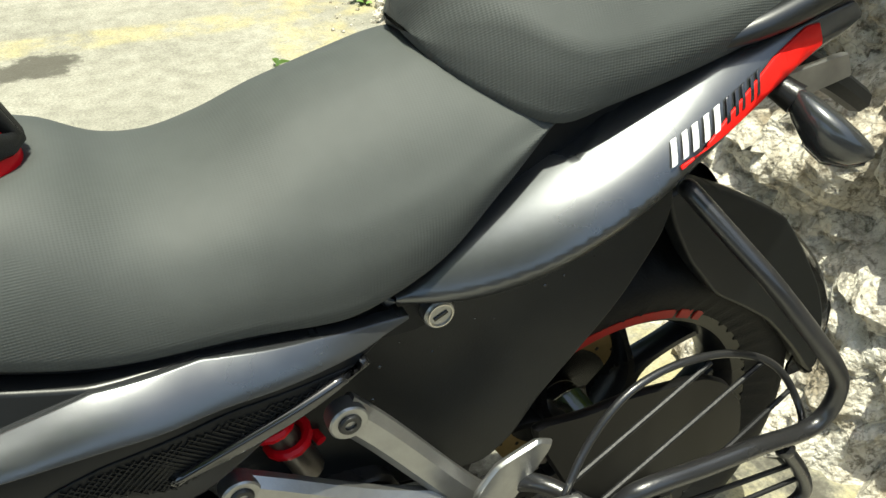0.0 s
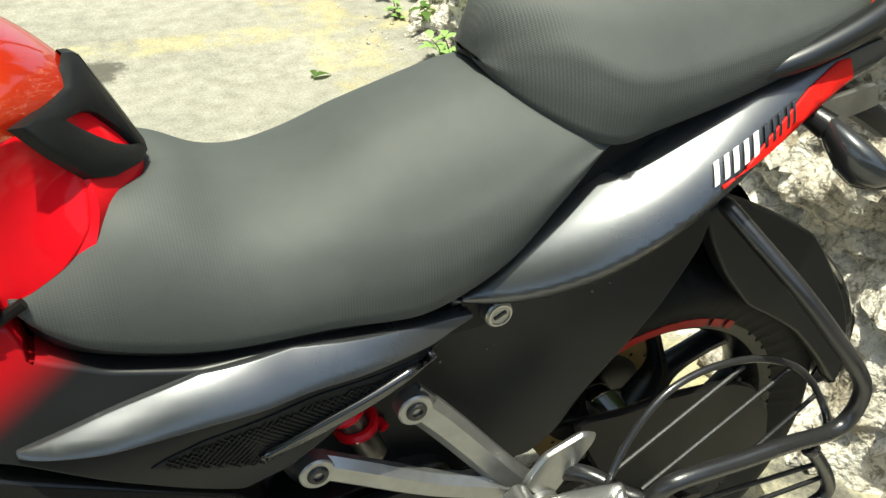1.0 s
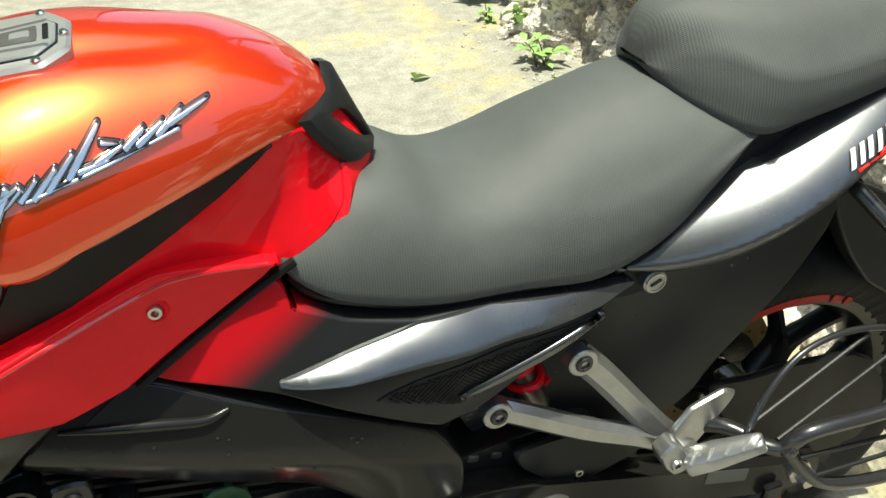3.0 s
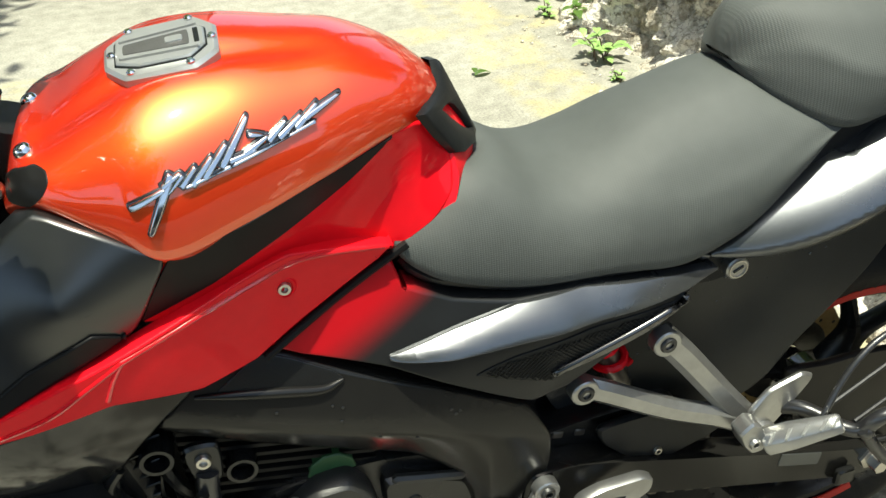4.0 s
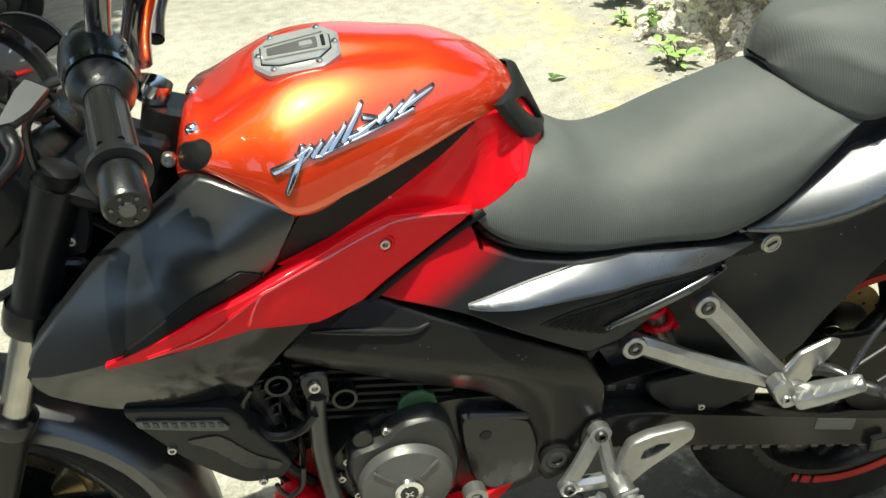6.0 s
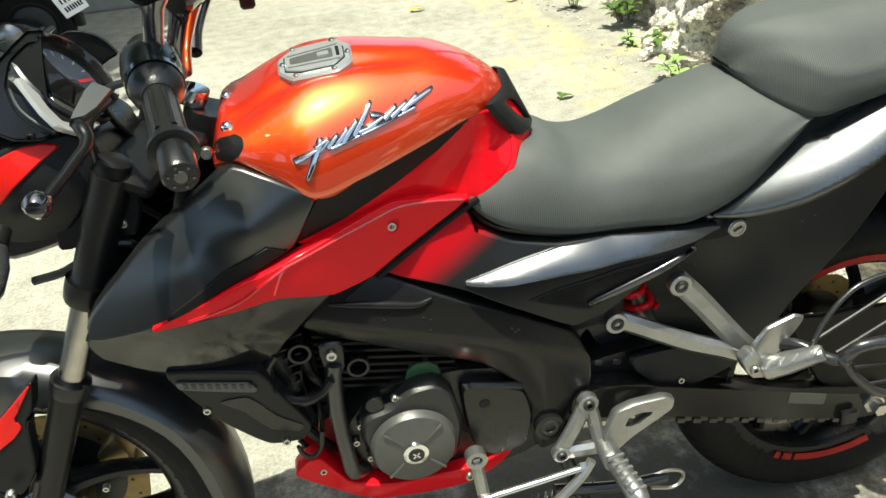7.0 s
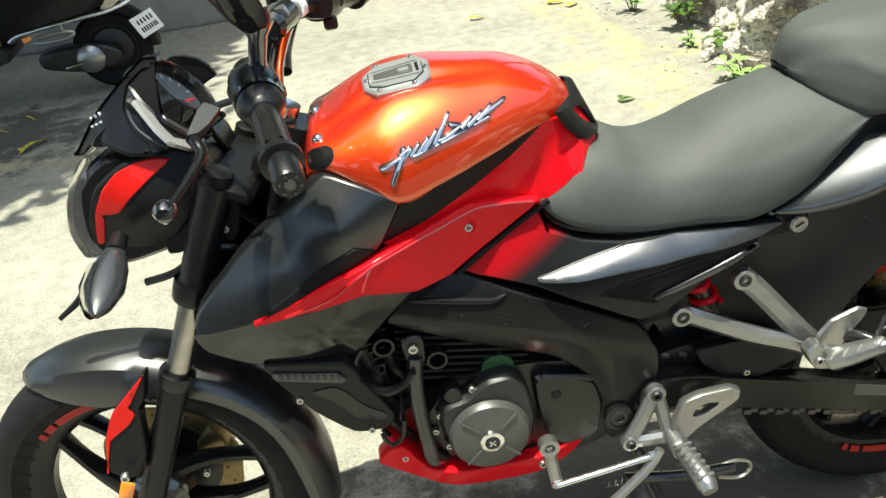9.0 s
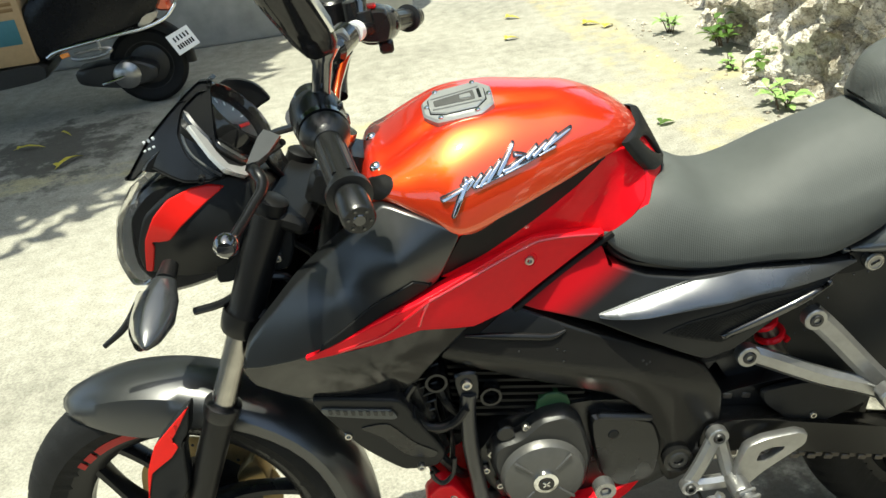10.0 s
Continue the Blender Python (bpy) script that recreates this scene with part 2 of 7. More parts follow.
def rock_mat():
    """Pale limestone with brown earth in patches, dark pits and a coarse broken grain."""
    m = mat("pale_rock", (0.5, 0.46, 0.38), 0.92, 0, 0.1, 22, 1.0, 75, spots=((0.42, 0.37, 0.28), (0.86, 0.82, 0.74)))
    nt, nd, b = nodes_of(m)
    tc = nd.new("ShaderNodeTexCoord")
    for scale, lo, hi, tint, amount in ((4.5, 0.50, 0.60, (0.15, 0.11, 0.06), 0.7), (34, 0.55, 0.62, (0.07, 0.052, 0.03), 0.75), (90, 0.55, 0.62, (0.12, 0.10, 0.07), 0.5), (1.6, 0.53, 0.63, (0.18, 0.15, 0.09), 0.45)):
        n = nd.new("ShaderNodeTexNoise")
        n.inputs["Scale"].default_value, n.inputs["Detail"].default_value, n.inputs["Roughness"].default_value = scale, 10, 0.7
        nt.links.new(tc.outputs["Object"], n.inputs["Vector"])
        mr = nd.new("ShaderNodeMapRange")
        mr.inputs["From Min"].default_value, mr.inputs["From Max"].default_value = lo, hi
        nt.links.new(n.outputs[0], mr.inputs["Value"])
        mix = nd.new("ShaderNodeMix")
        mix.data_type = "RGBA"
        nt.links.new(b.inputs["Base Color"].links[0].from_socket, mix.inputs[6])
        mix.inputs[7].default_value = (*tint, 1)
        nt.links.new(math_node(nt, "MULTIPLY", mr.outputs[0], amount), mix.inputs[0])
        nt.links.new(mix.outputs[2], b.inputs["Base Color"])
    crack = nd.new("ShaderNodeTexVoronoi")
    crack.feature = "DISTANCE_TO_EDGE"
    crack.inputs["Scale"].default_value = 11
    bent = nd.new("ShaderNodeTexNoise")
    bent.inputs["Scale"].default_value, bent.inputs["Detail"].default_value = 9, 5
    nt.links.new(tc.outputs["Object"], bent.inputs["Vector"])
    shift = nd.new("ShaderNodeMix")
    shift.data_type, shift.blend_type = "RGBA", "LINEAR_LIGHT"
    shift.inputs[0].default_value = 0.16
    nt.links.new(tc.outputs["Object"], shift.inputs[6]), nt.links.new(bent.outputs["Color"], shift.inputs[7])
    nt.links.new(shift.outputs[2], crack.inputs["Vector"])
    thin = nd.new("ShaderNodeMapRange")
    thin.inputs["From Min"].default_value, thin.inputs["From Max"].default_value = 0.0, 0.07
    thin.inputs["To Min"].default_value, thin.inputs["To Max"].default_value = 0.45, 0.0
    nt.links.new(crack.outputs["Distance"], thin.inputs["Value"])
    mix = nd.new("ShaderNodeMix")
    mix.data_type = "RGBA"
    nt.links.new(b.inputs["Base Color"].links[0].from_socket, mix.inputs[6])
    mix.inputs[7].default_value = (0.05, 0.038, 0.022, 1)
    nt.links.new(thin.outputs[0], mix.inputs[0])
    nt.links.new(mix.outputs[2], b.inputs["Base Color"])
    b.inputs["Normal"].links[0].from_node.inputs["Distance"].default_value = 0.016
    return m


ROCK = rock_mat()
PLASTER = mat("stained_plaster", (0.35, 0.35, 0.33), 0.85, 0, 0.1, 7, 0.3, 50, spots=((0.20, 0.20, 0.185), (0.52, 0.52, 0.49)))
LEAF = mat("leaf_green", (0.10, 0.20, 0.04), 0.5, 0, 0.35, 12)
glow = LEAF.node_tree.nodes.new("ShaderNodeBsdfTranslucent")
glow.inputs["Color"].default_value = (0.20, 0.26, 0.05, 1)
thin_leaf = LEAF.node_tree.nodes.new("ShaderNodeMixShader")
thin_leaf.inputs[0].default_value = 0.45
LEAF.node_tree.links.new(LEAF.node_tree.nodes["Principled BSDF"].outputs[0], thin_leaf.inputs[1])
LEAF.node_tree.links.new(glow.outputs[0], thin_leaf.inputs[2])
LEAF.node_tree.links.new(thin_leaf.outputs[0], LEAF.node_tree.nodes["Material Output"].inputs["Surface"])
LEAF_PALE = mat("young_leaf", (0.22, 0.36, 0.10), 0.5, 0, 0.25, 12)
LEAF_YELLOW = mat("fallen_leaf", (0.42, 0.36, 0.04), 0.6, 0, 0.25, 30)
DARK_STRIP = mat("dark_ground_strip", (0.05, 0.049, 0.047), 0.85, 0, 0.1, 30, 0.6, 160, spots=((0.032, 0.031, 0.030), (0.072, 0.070, 0.066)))
DARK_BACKDROP = mat("dark_backdrop", (0.06, 0.06, 0.05), 0.9, 0, 0.1, 8, 0.5, 40, spots=((0.025, 0.026, 0.020), (0.085, 0.082, 0.07)))
BARK = mat("bark", (0.09, 0.065, 0.045), 0.9, 0, 0.4, 20, 0.6, 60)
CARD = mat("brown_cardboard", (0.42, 0.28, 0.14), 0.8, 0, 0.12, 40)
TEAL = mat("teal_print", (0.05, 0.16, 0.18), 0.6, 0, 0.1, 40)


# ---- shapes ----
def part(name, bm, material, parent=None, label="", m=None):
    """Links a bmesh as one mesh object under a thing or a part."""
    if m is not None:
        bm.transform(m)
    bmesh.ops.recalc_face_normals(bm, faces=bm.faces[:])
    for f in bm.faces:
        f.smooth = True
    lie = bm.verts.layers.float_vector.get("surface_normal")
    if lie is None:
        for e in bm.edges:
            if len(e.link_faces) == 2 and e.calc_face_angle(0) > 0.65:
                e.smooth = False
    else:
        if m is not None:
            spin = m.to_3x3()
            for v in bm.verts:
                v[lie] = spin @ v[lie]
        turned = [f for f in bm.faces if f.normal.dot(sum((v[lie] for v in f.verts), Vector())) < 0]
        if turned:
            bmesh.ops.reverse_faces(bm, faces=turned)
    me = bpy.data.meshes.new(name)
    bm.to_mesh(me)
    if lie is not None:
        me.normals_split_custom_set_from_vertices([tuple(v[lie]) for v in bm.verts])
    bm.free()
    me.materials.append(material)
    ob = new(name, me)
    ob.parent = parent
    if label:
        tagged(ob, label)
    return ob


def thing(name, label, category, group="", kind=""):
    return tagged(new(name), label, category, group, kind)


def curve_pts(pts, per=6, closed=False):
    """A Catmull-Rom line through points of any dimension."""
    p = [np.array(q, float) for q in pts]
    n = len(p)
    out = []
    for i in range(n if closed else n - 1):
        a, b, c, d = (p[(i - 1) % n] if closed or i else 2 * p[0] - p[1]), p[i], p[(i + 1) % n], (p[(i + 2) % n] if closed or i < n - 2 else 2 * p[-1] - p[-2])
        for k in range(per):
            t = k / per
            out.append(0.5 * (2 * b + (c - a) * t + (2 * a - 5 * b + 4 * c - d) * t * t + (3 * b - a - 3 * c + d) * t ** 3))
    if not closed:
        out.append(p[-1])
    return out


def lerp(table, x):
    """A value between the rows (x, v) of a table, smoothly."""
    xs, vs = [r[0] for r in table], [r[1] for r in table]
    if x <= xs[0]:
        return vs[0]
    if x >= xs[-1]:
        return vs[-1]
    i = max(k for k in range(len(xs) - 1) if xs[k] <= x)
    h = xs[i + 1] - xs[i]
    t = (x - xs[i]) / h
    slope = lambda k: (vs[min(k + 1, len(xs) - 1)] - vs[max(k - 1, 0)]) / (xs[min(k + 1, len(xs) - 1)] - xs[max(k - 1, 0)])
    a, b = slope(i) * h, slope(i + 1) * h
    return vs[i] * (2 * t ** 3 - 3 * t * t + 1) + a * (t ** 3 - 2 * t * t + t) + vs[i + 1] * (3 * t * t - 2 * t ** 3) + b * (t ** 3 - t * t)


def loft(rings, closed=True, caps=True, bm=None):
    bm = bm or bmesh.new()
    vs = [[bm.verts.new(p) for p in r] for r in rings]
    n = len(rings[0])
    for a, b in zip(vs, vs[1:]):
        for i in range(n if closed else n - 1):
            j = (i + 1) % n
            bm.faces.new((a[i], a[j], b[j], b[i]))
    if caps and closed:
        bm.faces.new(vs[0][::-1]), bm.faces.new(vs[-1])
    return bm


def tube(pts, r, seg=10, per=6, bm=None, smooth=True):
    """A round tube along a line; r is one radius or one for each point given."""
    rad = r if isinstance(r, (list, tuple)) else [r] * len(pts)
    line = curve_pts([(*p, q) for p, q in zip(pts, rad)], per) if smooth and len(pts) > 2 else [np.array((*p, q), float) for p, q in zip(pts, rad)]
    rings, up = [], None
    for i, q in enumerate(line):
        d = Vector(line[min(i + 1, len(line) - 1)][:3]) - Vector(line[max(i - 1, 0)][:3])
        d.normalize()
        if up is None:
            up = d.orthogonal().normalized()
        up = (up - d * up.dot(d)).normalized()
        side = d.cross(up)
        c = Vector(q[:3])
        rings.append([c + (up * math.cos(a) + side * math.sin(a)) * q[3] for a in (2 * math.pi * k / seg for k in range(seg))])
    return loft(rings, bm=bm)


def lathe(profile, c=(0, 0, 0), seg=48, bm=None, closed=False, wave=None):
    """Turns a profile of (radius, y) about the y axis through c."""
    bm = bm or bmesh.new()
    rings = []
    for k in range(seg):
        a = 2 * math.pi * k / seg
        rings.append([bm.verts.new((c[0] + (r + (wave(a, y) if wave else 0)) * math.cos(a), c[1] + y, c[2] + (r + (wave(a, y) if wave else 0)) * math.sin(a))) for r, y in profile])
    n = len(profile)
    for k in range(seg):
        a, b = rings[k], rings[(k + 1) % seg]
        for i in range(n if closed else n - 1):
            j = (i + 1) % n
            bm.faces.new((a[i], a[j], b[j], b[i]))
    if not closed:
        for i, flip in ((0, False), (n - 1, True)):
            if profile[i][0] > 1e-6:
                ring = [r[i] for r in rings]
                bm.faces.new(ring[::-1] if flip else ring)
    bmesh.ops.remove_doubles(bm, verts=bm.verts[:], dist=1e-5)
    return bm


def disc(c, r, y0, y1, seg=28, edge=0.0015, bm=None):
    """A short round piece along y with eased rims."""
    return lathe([(0, y0), (r - edge, y0), (r, y0 + edge), (r, y1 - edge), (r - edge, y1), (0, y1)], c, seg, bm)


def soften(outline, k=0.16, times=2):
    p = [np.array(q, float) for q in outline]
    for _ in range(times):
        p = [q for a, b in zip(p, p[1:] + p[:1]) for q in (a + (b - a) * k, b + (a - b) * k)]
        k = 0.25
    return [tuple(q) for q in p]


def slab(outline, prof, rounding=0.16, m=None, bm=None):
    """A solid of one outline in x and z; prof gives (y, scale, dx, dz) from one side to the other."""
    o = soften(outline, rounding) if rounding else outline
    cx, cz = sum(p[0] for p in o) / len(o), sum(p[1] for p in o) / len(o)
    rings = []
    for y, s, *d in prof:
        dx, dz = (list(d) + [0, 0])[:2]
        rings.append([(cx + (x - cx) * s + dx, y, cz + (z - cz) * s + dz) for x, z in o])
    return loft(rings, bm=bm)


def plate(outline, y0, y1, edge=0.003, rounding=0.16, bm=None):
    r = max(max(abs(p[0] - q[0]), abs(p[1] - q[1])) for p in outline for q in outline) / 2
    s = 1 - edge / r
    return slab(outline, [(y0, s), (y0 + edge, 1), (y1 - edge, 1), (y1, s)], rounding, bm=bm)


def block(c, size, edge=0.003, rot=(0, 0, 0), bm=None):
    """A box with eased edges, turned by degrees."""
    x, y, z = (s / 2 for s in size)
    e = min(edge, x * 0.6, y * 0.6, z * 0.6)
    ring = [(-x, -z + e), (-x + e, -z), (x - e, -z), (x, -z + e), (x, z - e), (x - e, z), (-x + e, z), (-x, z - e)]
    inner = [(px * (1 - e / x), pz * (1 - e / z)) for px, pz in ring]
    own = loft([[(px, yy, pz) for px, pz in rr] for rr, yy in ((inner, -y), (ring, -y + e), (ring, y - e), (inner, y))])
    own.transform(pose(*c, *rot))
    if bm is None:
        return own
    me = bpy.data.meshes.new("tmp")
    own.to_mesh(me)
    own.free()
    bm.from_mesh(me)
    bpy.data.meshes.remove(me)
    return bm


def sheet(ctrl):
    """A smooth surface y(x, z) through a few points (x, z, y): a thin plate spline."""
    c = np.array(ctrl, float)
    xy, n = c[:, :2], len(ctrl)
    ker = lambda r: np.where(r > 1e-9, r * r * np.log(np.maximum(r, 1e-9)), 0)
    k = ker(np.linalg.norm(xy[:, None] - xy[None], axis=2)) + 1e-6 * np.eye(n)
    p = np.c_[np.ones(n), xy]
    w = np.linalg.solve(np.block([[k, p], [p.T, np.zeros((3, 3))]]), np.r_[c[:, 2], 0, 0, 0])
    return lambda x, z: float(ker(np.linalg.norm(xy - np.array([x, z]), axis=1)) @ w[:n] + w[n] + w[n + 1] * x + w[n + 2] * z)


def panel(outline, f, depth=0.016, cell=0.014, edge=0.004, rounding=0.14, side=-1):
    """A curved body panel: its outline in x and z laid on the surface f, with a rounded lip that turns inwards."""
    bm = bmesh.new()
    o = soften(outline, rounding) if rounding else outline
    area = sum(a[0] * b[1] - b[0] * a[1] for a, b in zip(o, o[1:] + o[:1]))
    inset = []
    for a, b, c in zip(o[-1:] + o[:-1], o, o[1:] + o[:1]):
        d = Vector((c[0] - a[0], c[1] - a[1])).normalized() * math.copysign(edge, area)
        inset.append((b[0] - d.y, b[1] + d.x))
    o = inset
    bm.faces.new([bm.verts.new((x, 0, z)) for x, z in o])
    bmesh.ops.triangulate(bm, faces=bm.faces[:])
    for axis, lo, hi in ((0, min(p[0] for p in o), max(p[0] for p in o)), (2, min(p[1] for p in o), max(p[1] for p in o))):
        v = math.floor(lo / cell) * cell + cell
        while v < hi:
            co, no = [0, 0, 0], [0, 0, 0]
            co[axis], no[axis] = v, 1
            bmesh.ops.bisect_plane(bm, geom=bm.verts[:] + bm.edges[:] + bm.faces[:], plane_co=co, plane_no=no, dist=1e-5)
            v += cell
    bmesh.ops.remove_doubles(bm, verts=bm.verts[:], dist=2e-4)
    slant = [e for e in bm.edges if len(e.link_faces) == 2 and abs(e.verts[0].co.x - e.verts[1].co.x) > 1e-4 and abs(e.verts[0].co.z - e.verts[1].co.z) > 1e-4]
    bmesh.ops.dissolve_edges(bm, edges=slant, use_verts=False)
    lie = bm.verts.layers.float_vector.new("surface_normal")

    def facing(x, z, h=0.001):
        n = Vector(((f(x + h, z) - f(x - h, z)) / (2 * h), -1.0, (f(x, z + h) - f(x, z - h)) / (2 * h))).normalized()
        return n if side < 0 else -n

    out = {}
    rim = [e for e in bm.edges if len(e.link_faces) == 1]
    for e in rim:
        a, b = e.verts
        d = (b.co - a.co)
        n = Vector((d.z, 0, -d.x)).normalized()
        if n.dot((a.co + b.co) / 2 - e.link_faces[0].calc_center_median()) < 0:
            n = -n
        for v in (a, b):
            out[v] = out.get(v, Vector()) + n
    for v in bm.verts:
        v.co.y = f(v.co.x, v.co.z)
    for v, n in out.items():
        n.normalize()
    for v in bm.verts:
        v[lie] = facing(v.co.x, v.co.z)
    edges, normal = rim, out
    for push, drop, turn in ((edge * 0.7, edge * 0.35, 0.75), (edge * 0.3, edge * 0.9, 1.4), (0.0, depth, 1.57)):
        ret = bmesh.ops.extrude_edge_only(bm, edges=edges)
        fresh = [g for g in ret["geom"] if isinstance(g, bmesh.types.BMVert)]
        edges = [g for g in ret["geom"] if isinstance(g, bmesh.types.BMEdge) and all(v in set(fresh) for v in g.verts)]
        nxt = {}
        for v in fresh:
            near = min(normal, key=lambda w: (w.co - v.co).length_squared)
            n = normal[near]
            nxt[v] = n
        for v, n in nxt.items():
            v.co += n * push + Vector((0, drop * -side, 0))
            v[lie] = (facing(v.co.x, v.co.z) * math.cos(turn) + n * math.sin(turn)).normalized()
        normal = nxt
    return bm


def mirrored(ob, name=None, flip=None):
    """The same part on the machine's other side."""
    bm = bmesh.new()
    bm.from_mesh(ob.data)
    bm.transform(Matrix.Diagonal((1, -1, 1, 1)))
    bmesh.ops.reverse_faces(bm, faces=bm.faces[:])
    lie = bm.verts.layers.float_vector.get("surface_normal")
    me = bpy.data.meshes.new(ob.data.name)
    bm.to_mesh(me)
    if lie is not None:
        me.normals_split_custom_set_from_vertices([(v[lie].x, -v[lie].y, v[lie].z) for v in bm.verts])
    bm.free()
    for material in ob.data.materials:
        me.materials.append(material)
    twin = new(name or ob.name.split(".")[0], me)
    twin.parent = ob.parent
    if ob.get("label"):
        twin["label"] = ob["label"]
    return twin


def bolt(c, r, parent, y=-1, material=None, name="bolt"):
    """A round-headed socket bolt that looks along -y."""
    x, yy, z = c
    bm = lathe([(0, 0.001), (r * 0.45, 0.001), (r * 0.5, -0.003), (r * 0.85, -0.003), (r, -0.001), (r, 0.006)], (x, yy, z), 16)
    return part(name, bm, material or STEEL, parent)


# ---- ground and surroundings ----
def ground():
    bm = bmesh.new()
    far = [-400, -60, -12] + [-6 + 0.25 * k for k in range(61)] + [14, 60, 400]
    deep = [-400, -60, -12] + [-4 + 0.25 * k for k in range(61)] + [16, 60, 400]
    z = lambda x, y: 0.006 * (noise.noise((x * 0.9, y * 0.9, 0)) - 0.3) if abs(x) < 13 and abs(y) < 13 else 0.0
    vs = [[bm.verts.new((x, y, z(x, y))) for y in deep] for x in far]
    for i in range(len(far) - 1):
        for j in range(len(deep) - 1):
            bm.faces.new((vs[i][j], vs[i + 1][j], vs[i + 1][j + 1], vs[i][j + 1]))
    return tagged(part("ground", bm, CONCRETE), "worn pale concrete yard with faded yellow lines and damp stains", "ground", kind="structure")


ground()


def rock_wall():
    """A rough cut rock bank beside the yard: one uneven face of knobs, ledges and clefts."""
    bm = bmesh.new()
    ys = [-1.6 + 0.017 * k for k in range(420)]
    zs = [-0.05 + 0.017 * k for k in range(106)]
    vs = []
    for y in ys:
        row = []
        for z in zs:
            p = Vector((0, y, z * 1.1))
            lump = 0.20 * noise.fractal(p * 2.2, 1.0, 2.0, 3)
            warp = p + Vector((0, noise.noise(p * 5), noise.noise(p * 5 + Vector((7, 7, 7))))) * 0.07
            near = noise.voronoi(warp * 6.5, distance_metric="DISTANCE")[0]
            fine_near = noise.voronoi(warp * 17 + Vector((3, 3, 3)), distance_metric="DISTANCE")[0]
            stone = 0.10 * math.sqrt(min(near[1] - near[0], 0.5)) + 0.028 * math.sqrt(min(fine_near[1] - fine_near[0], 0.5))
            ledge = 0.03 * noise.fractal(p * 9 + Vector((5, 0, 0)), 0.9, 2.1, 3)
            grain = 0.020 * noise.fractal(p * 26, 0.7, 2.0, 4)
            base = 0.60 + 0.13 * y + 0.20 * z - 0.07 * math.exp(-z * 6)
            row.append(bm.verts.new((base - lump - ledge - stone - grain, y, z)))
        vs.append(row)
    for a, b in zip(vs, vs[1:]):
        for k in range(len(zs) - 1):
            bm.faces.new((a[k], b[k], b[k + 1], a[k + 1]))
    top = [r[-1] for r in vs]
    outer = [bm.verts.new((v.co.x + 4.0, v.co.y, v.co.z + 0.1)) for v in top]
    for i in range(len(top) - 1):
        bm.faces.new((top[i], top[i + 1], outer[i + 1], outer[i]))
    return tagged(part("wall_rock", bm, ROCK), "rough pale rock bank with dark clefts and dry moss", "rock wall", kind="structure")


rock_wall()


def back_wall():
    bm = block((-5.15, 5.0, 1.3), (9.0, 0.25, 2.6), 0.02)
    tagged(part("wall_back", bm, PLASTER), "stained grey plastered yard wall", "wall", kind="structure")


back_wall()
# unseen dark strip, added so the bike's side mirrors less bright ground
tagged(part("road", block((-1.0, -4.45, -0.03), (40.0, 5.9, 0.08), 0.01), DARK_STRIP), "unseen dark ground strip added to darken the side panels' reflections", "road", kind="structure")
# unseen wall, kept dark to dim what upright panels mirror
tagged(part("wall_front", block((-1.0, -7.5, 1.1), (24.0, 0.25, 2.2), 0.02), DARK_BACKDROP), "plain dark wall, unseen, added to dim level reflections", "wall", kind="structure")


# ---- motorcycle ----
bike = thing("motorcycle", "red and black naked motorcycle parked upright on its stand", "motorcycle")

RAKE = radians(25)
STEER = Matrix.Translation((-1.321, 0, 0.296)) @ Matrix.Rotation(radians(-9), 4, Vector((math.sin(RAKE), 0, math.cos(RAKE)))) @ Matrix.Translation((1.321, 0, -0.296))


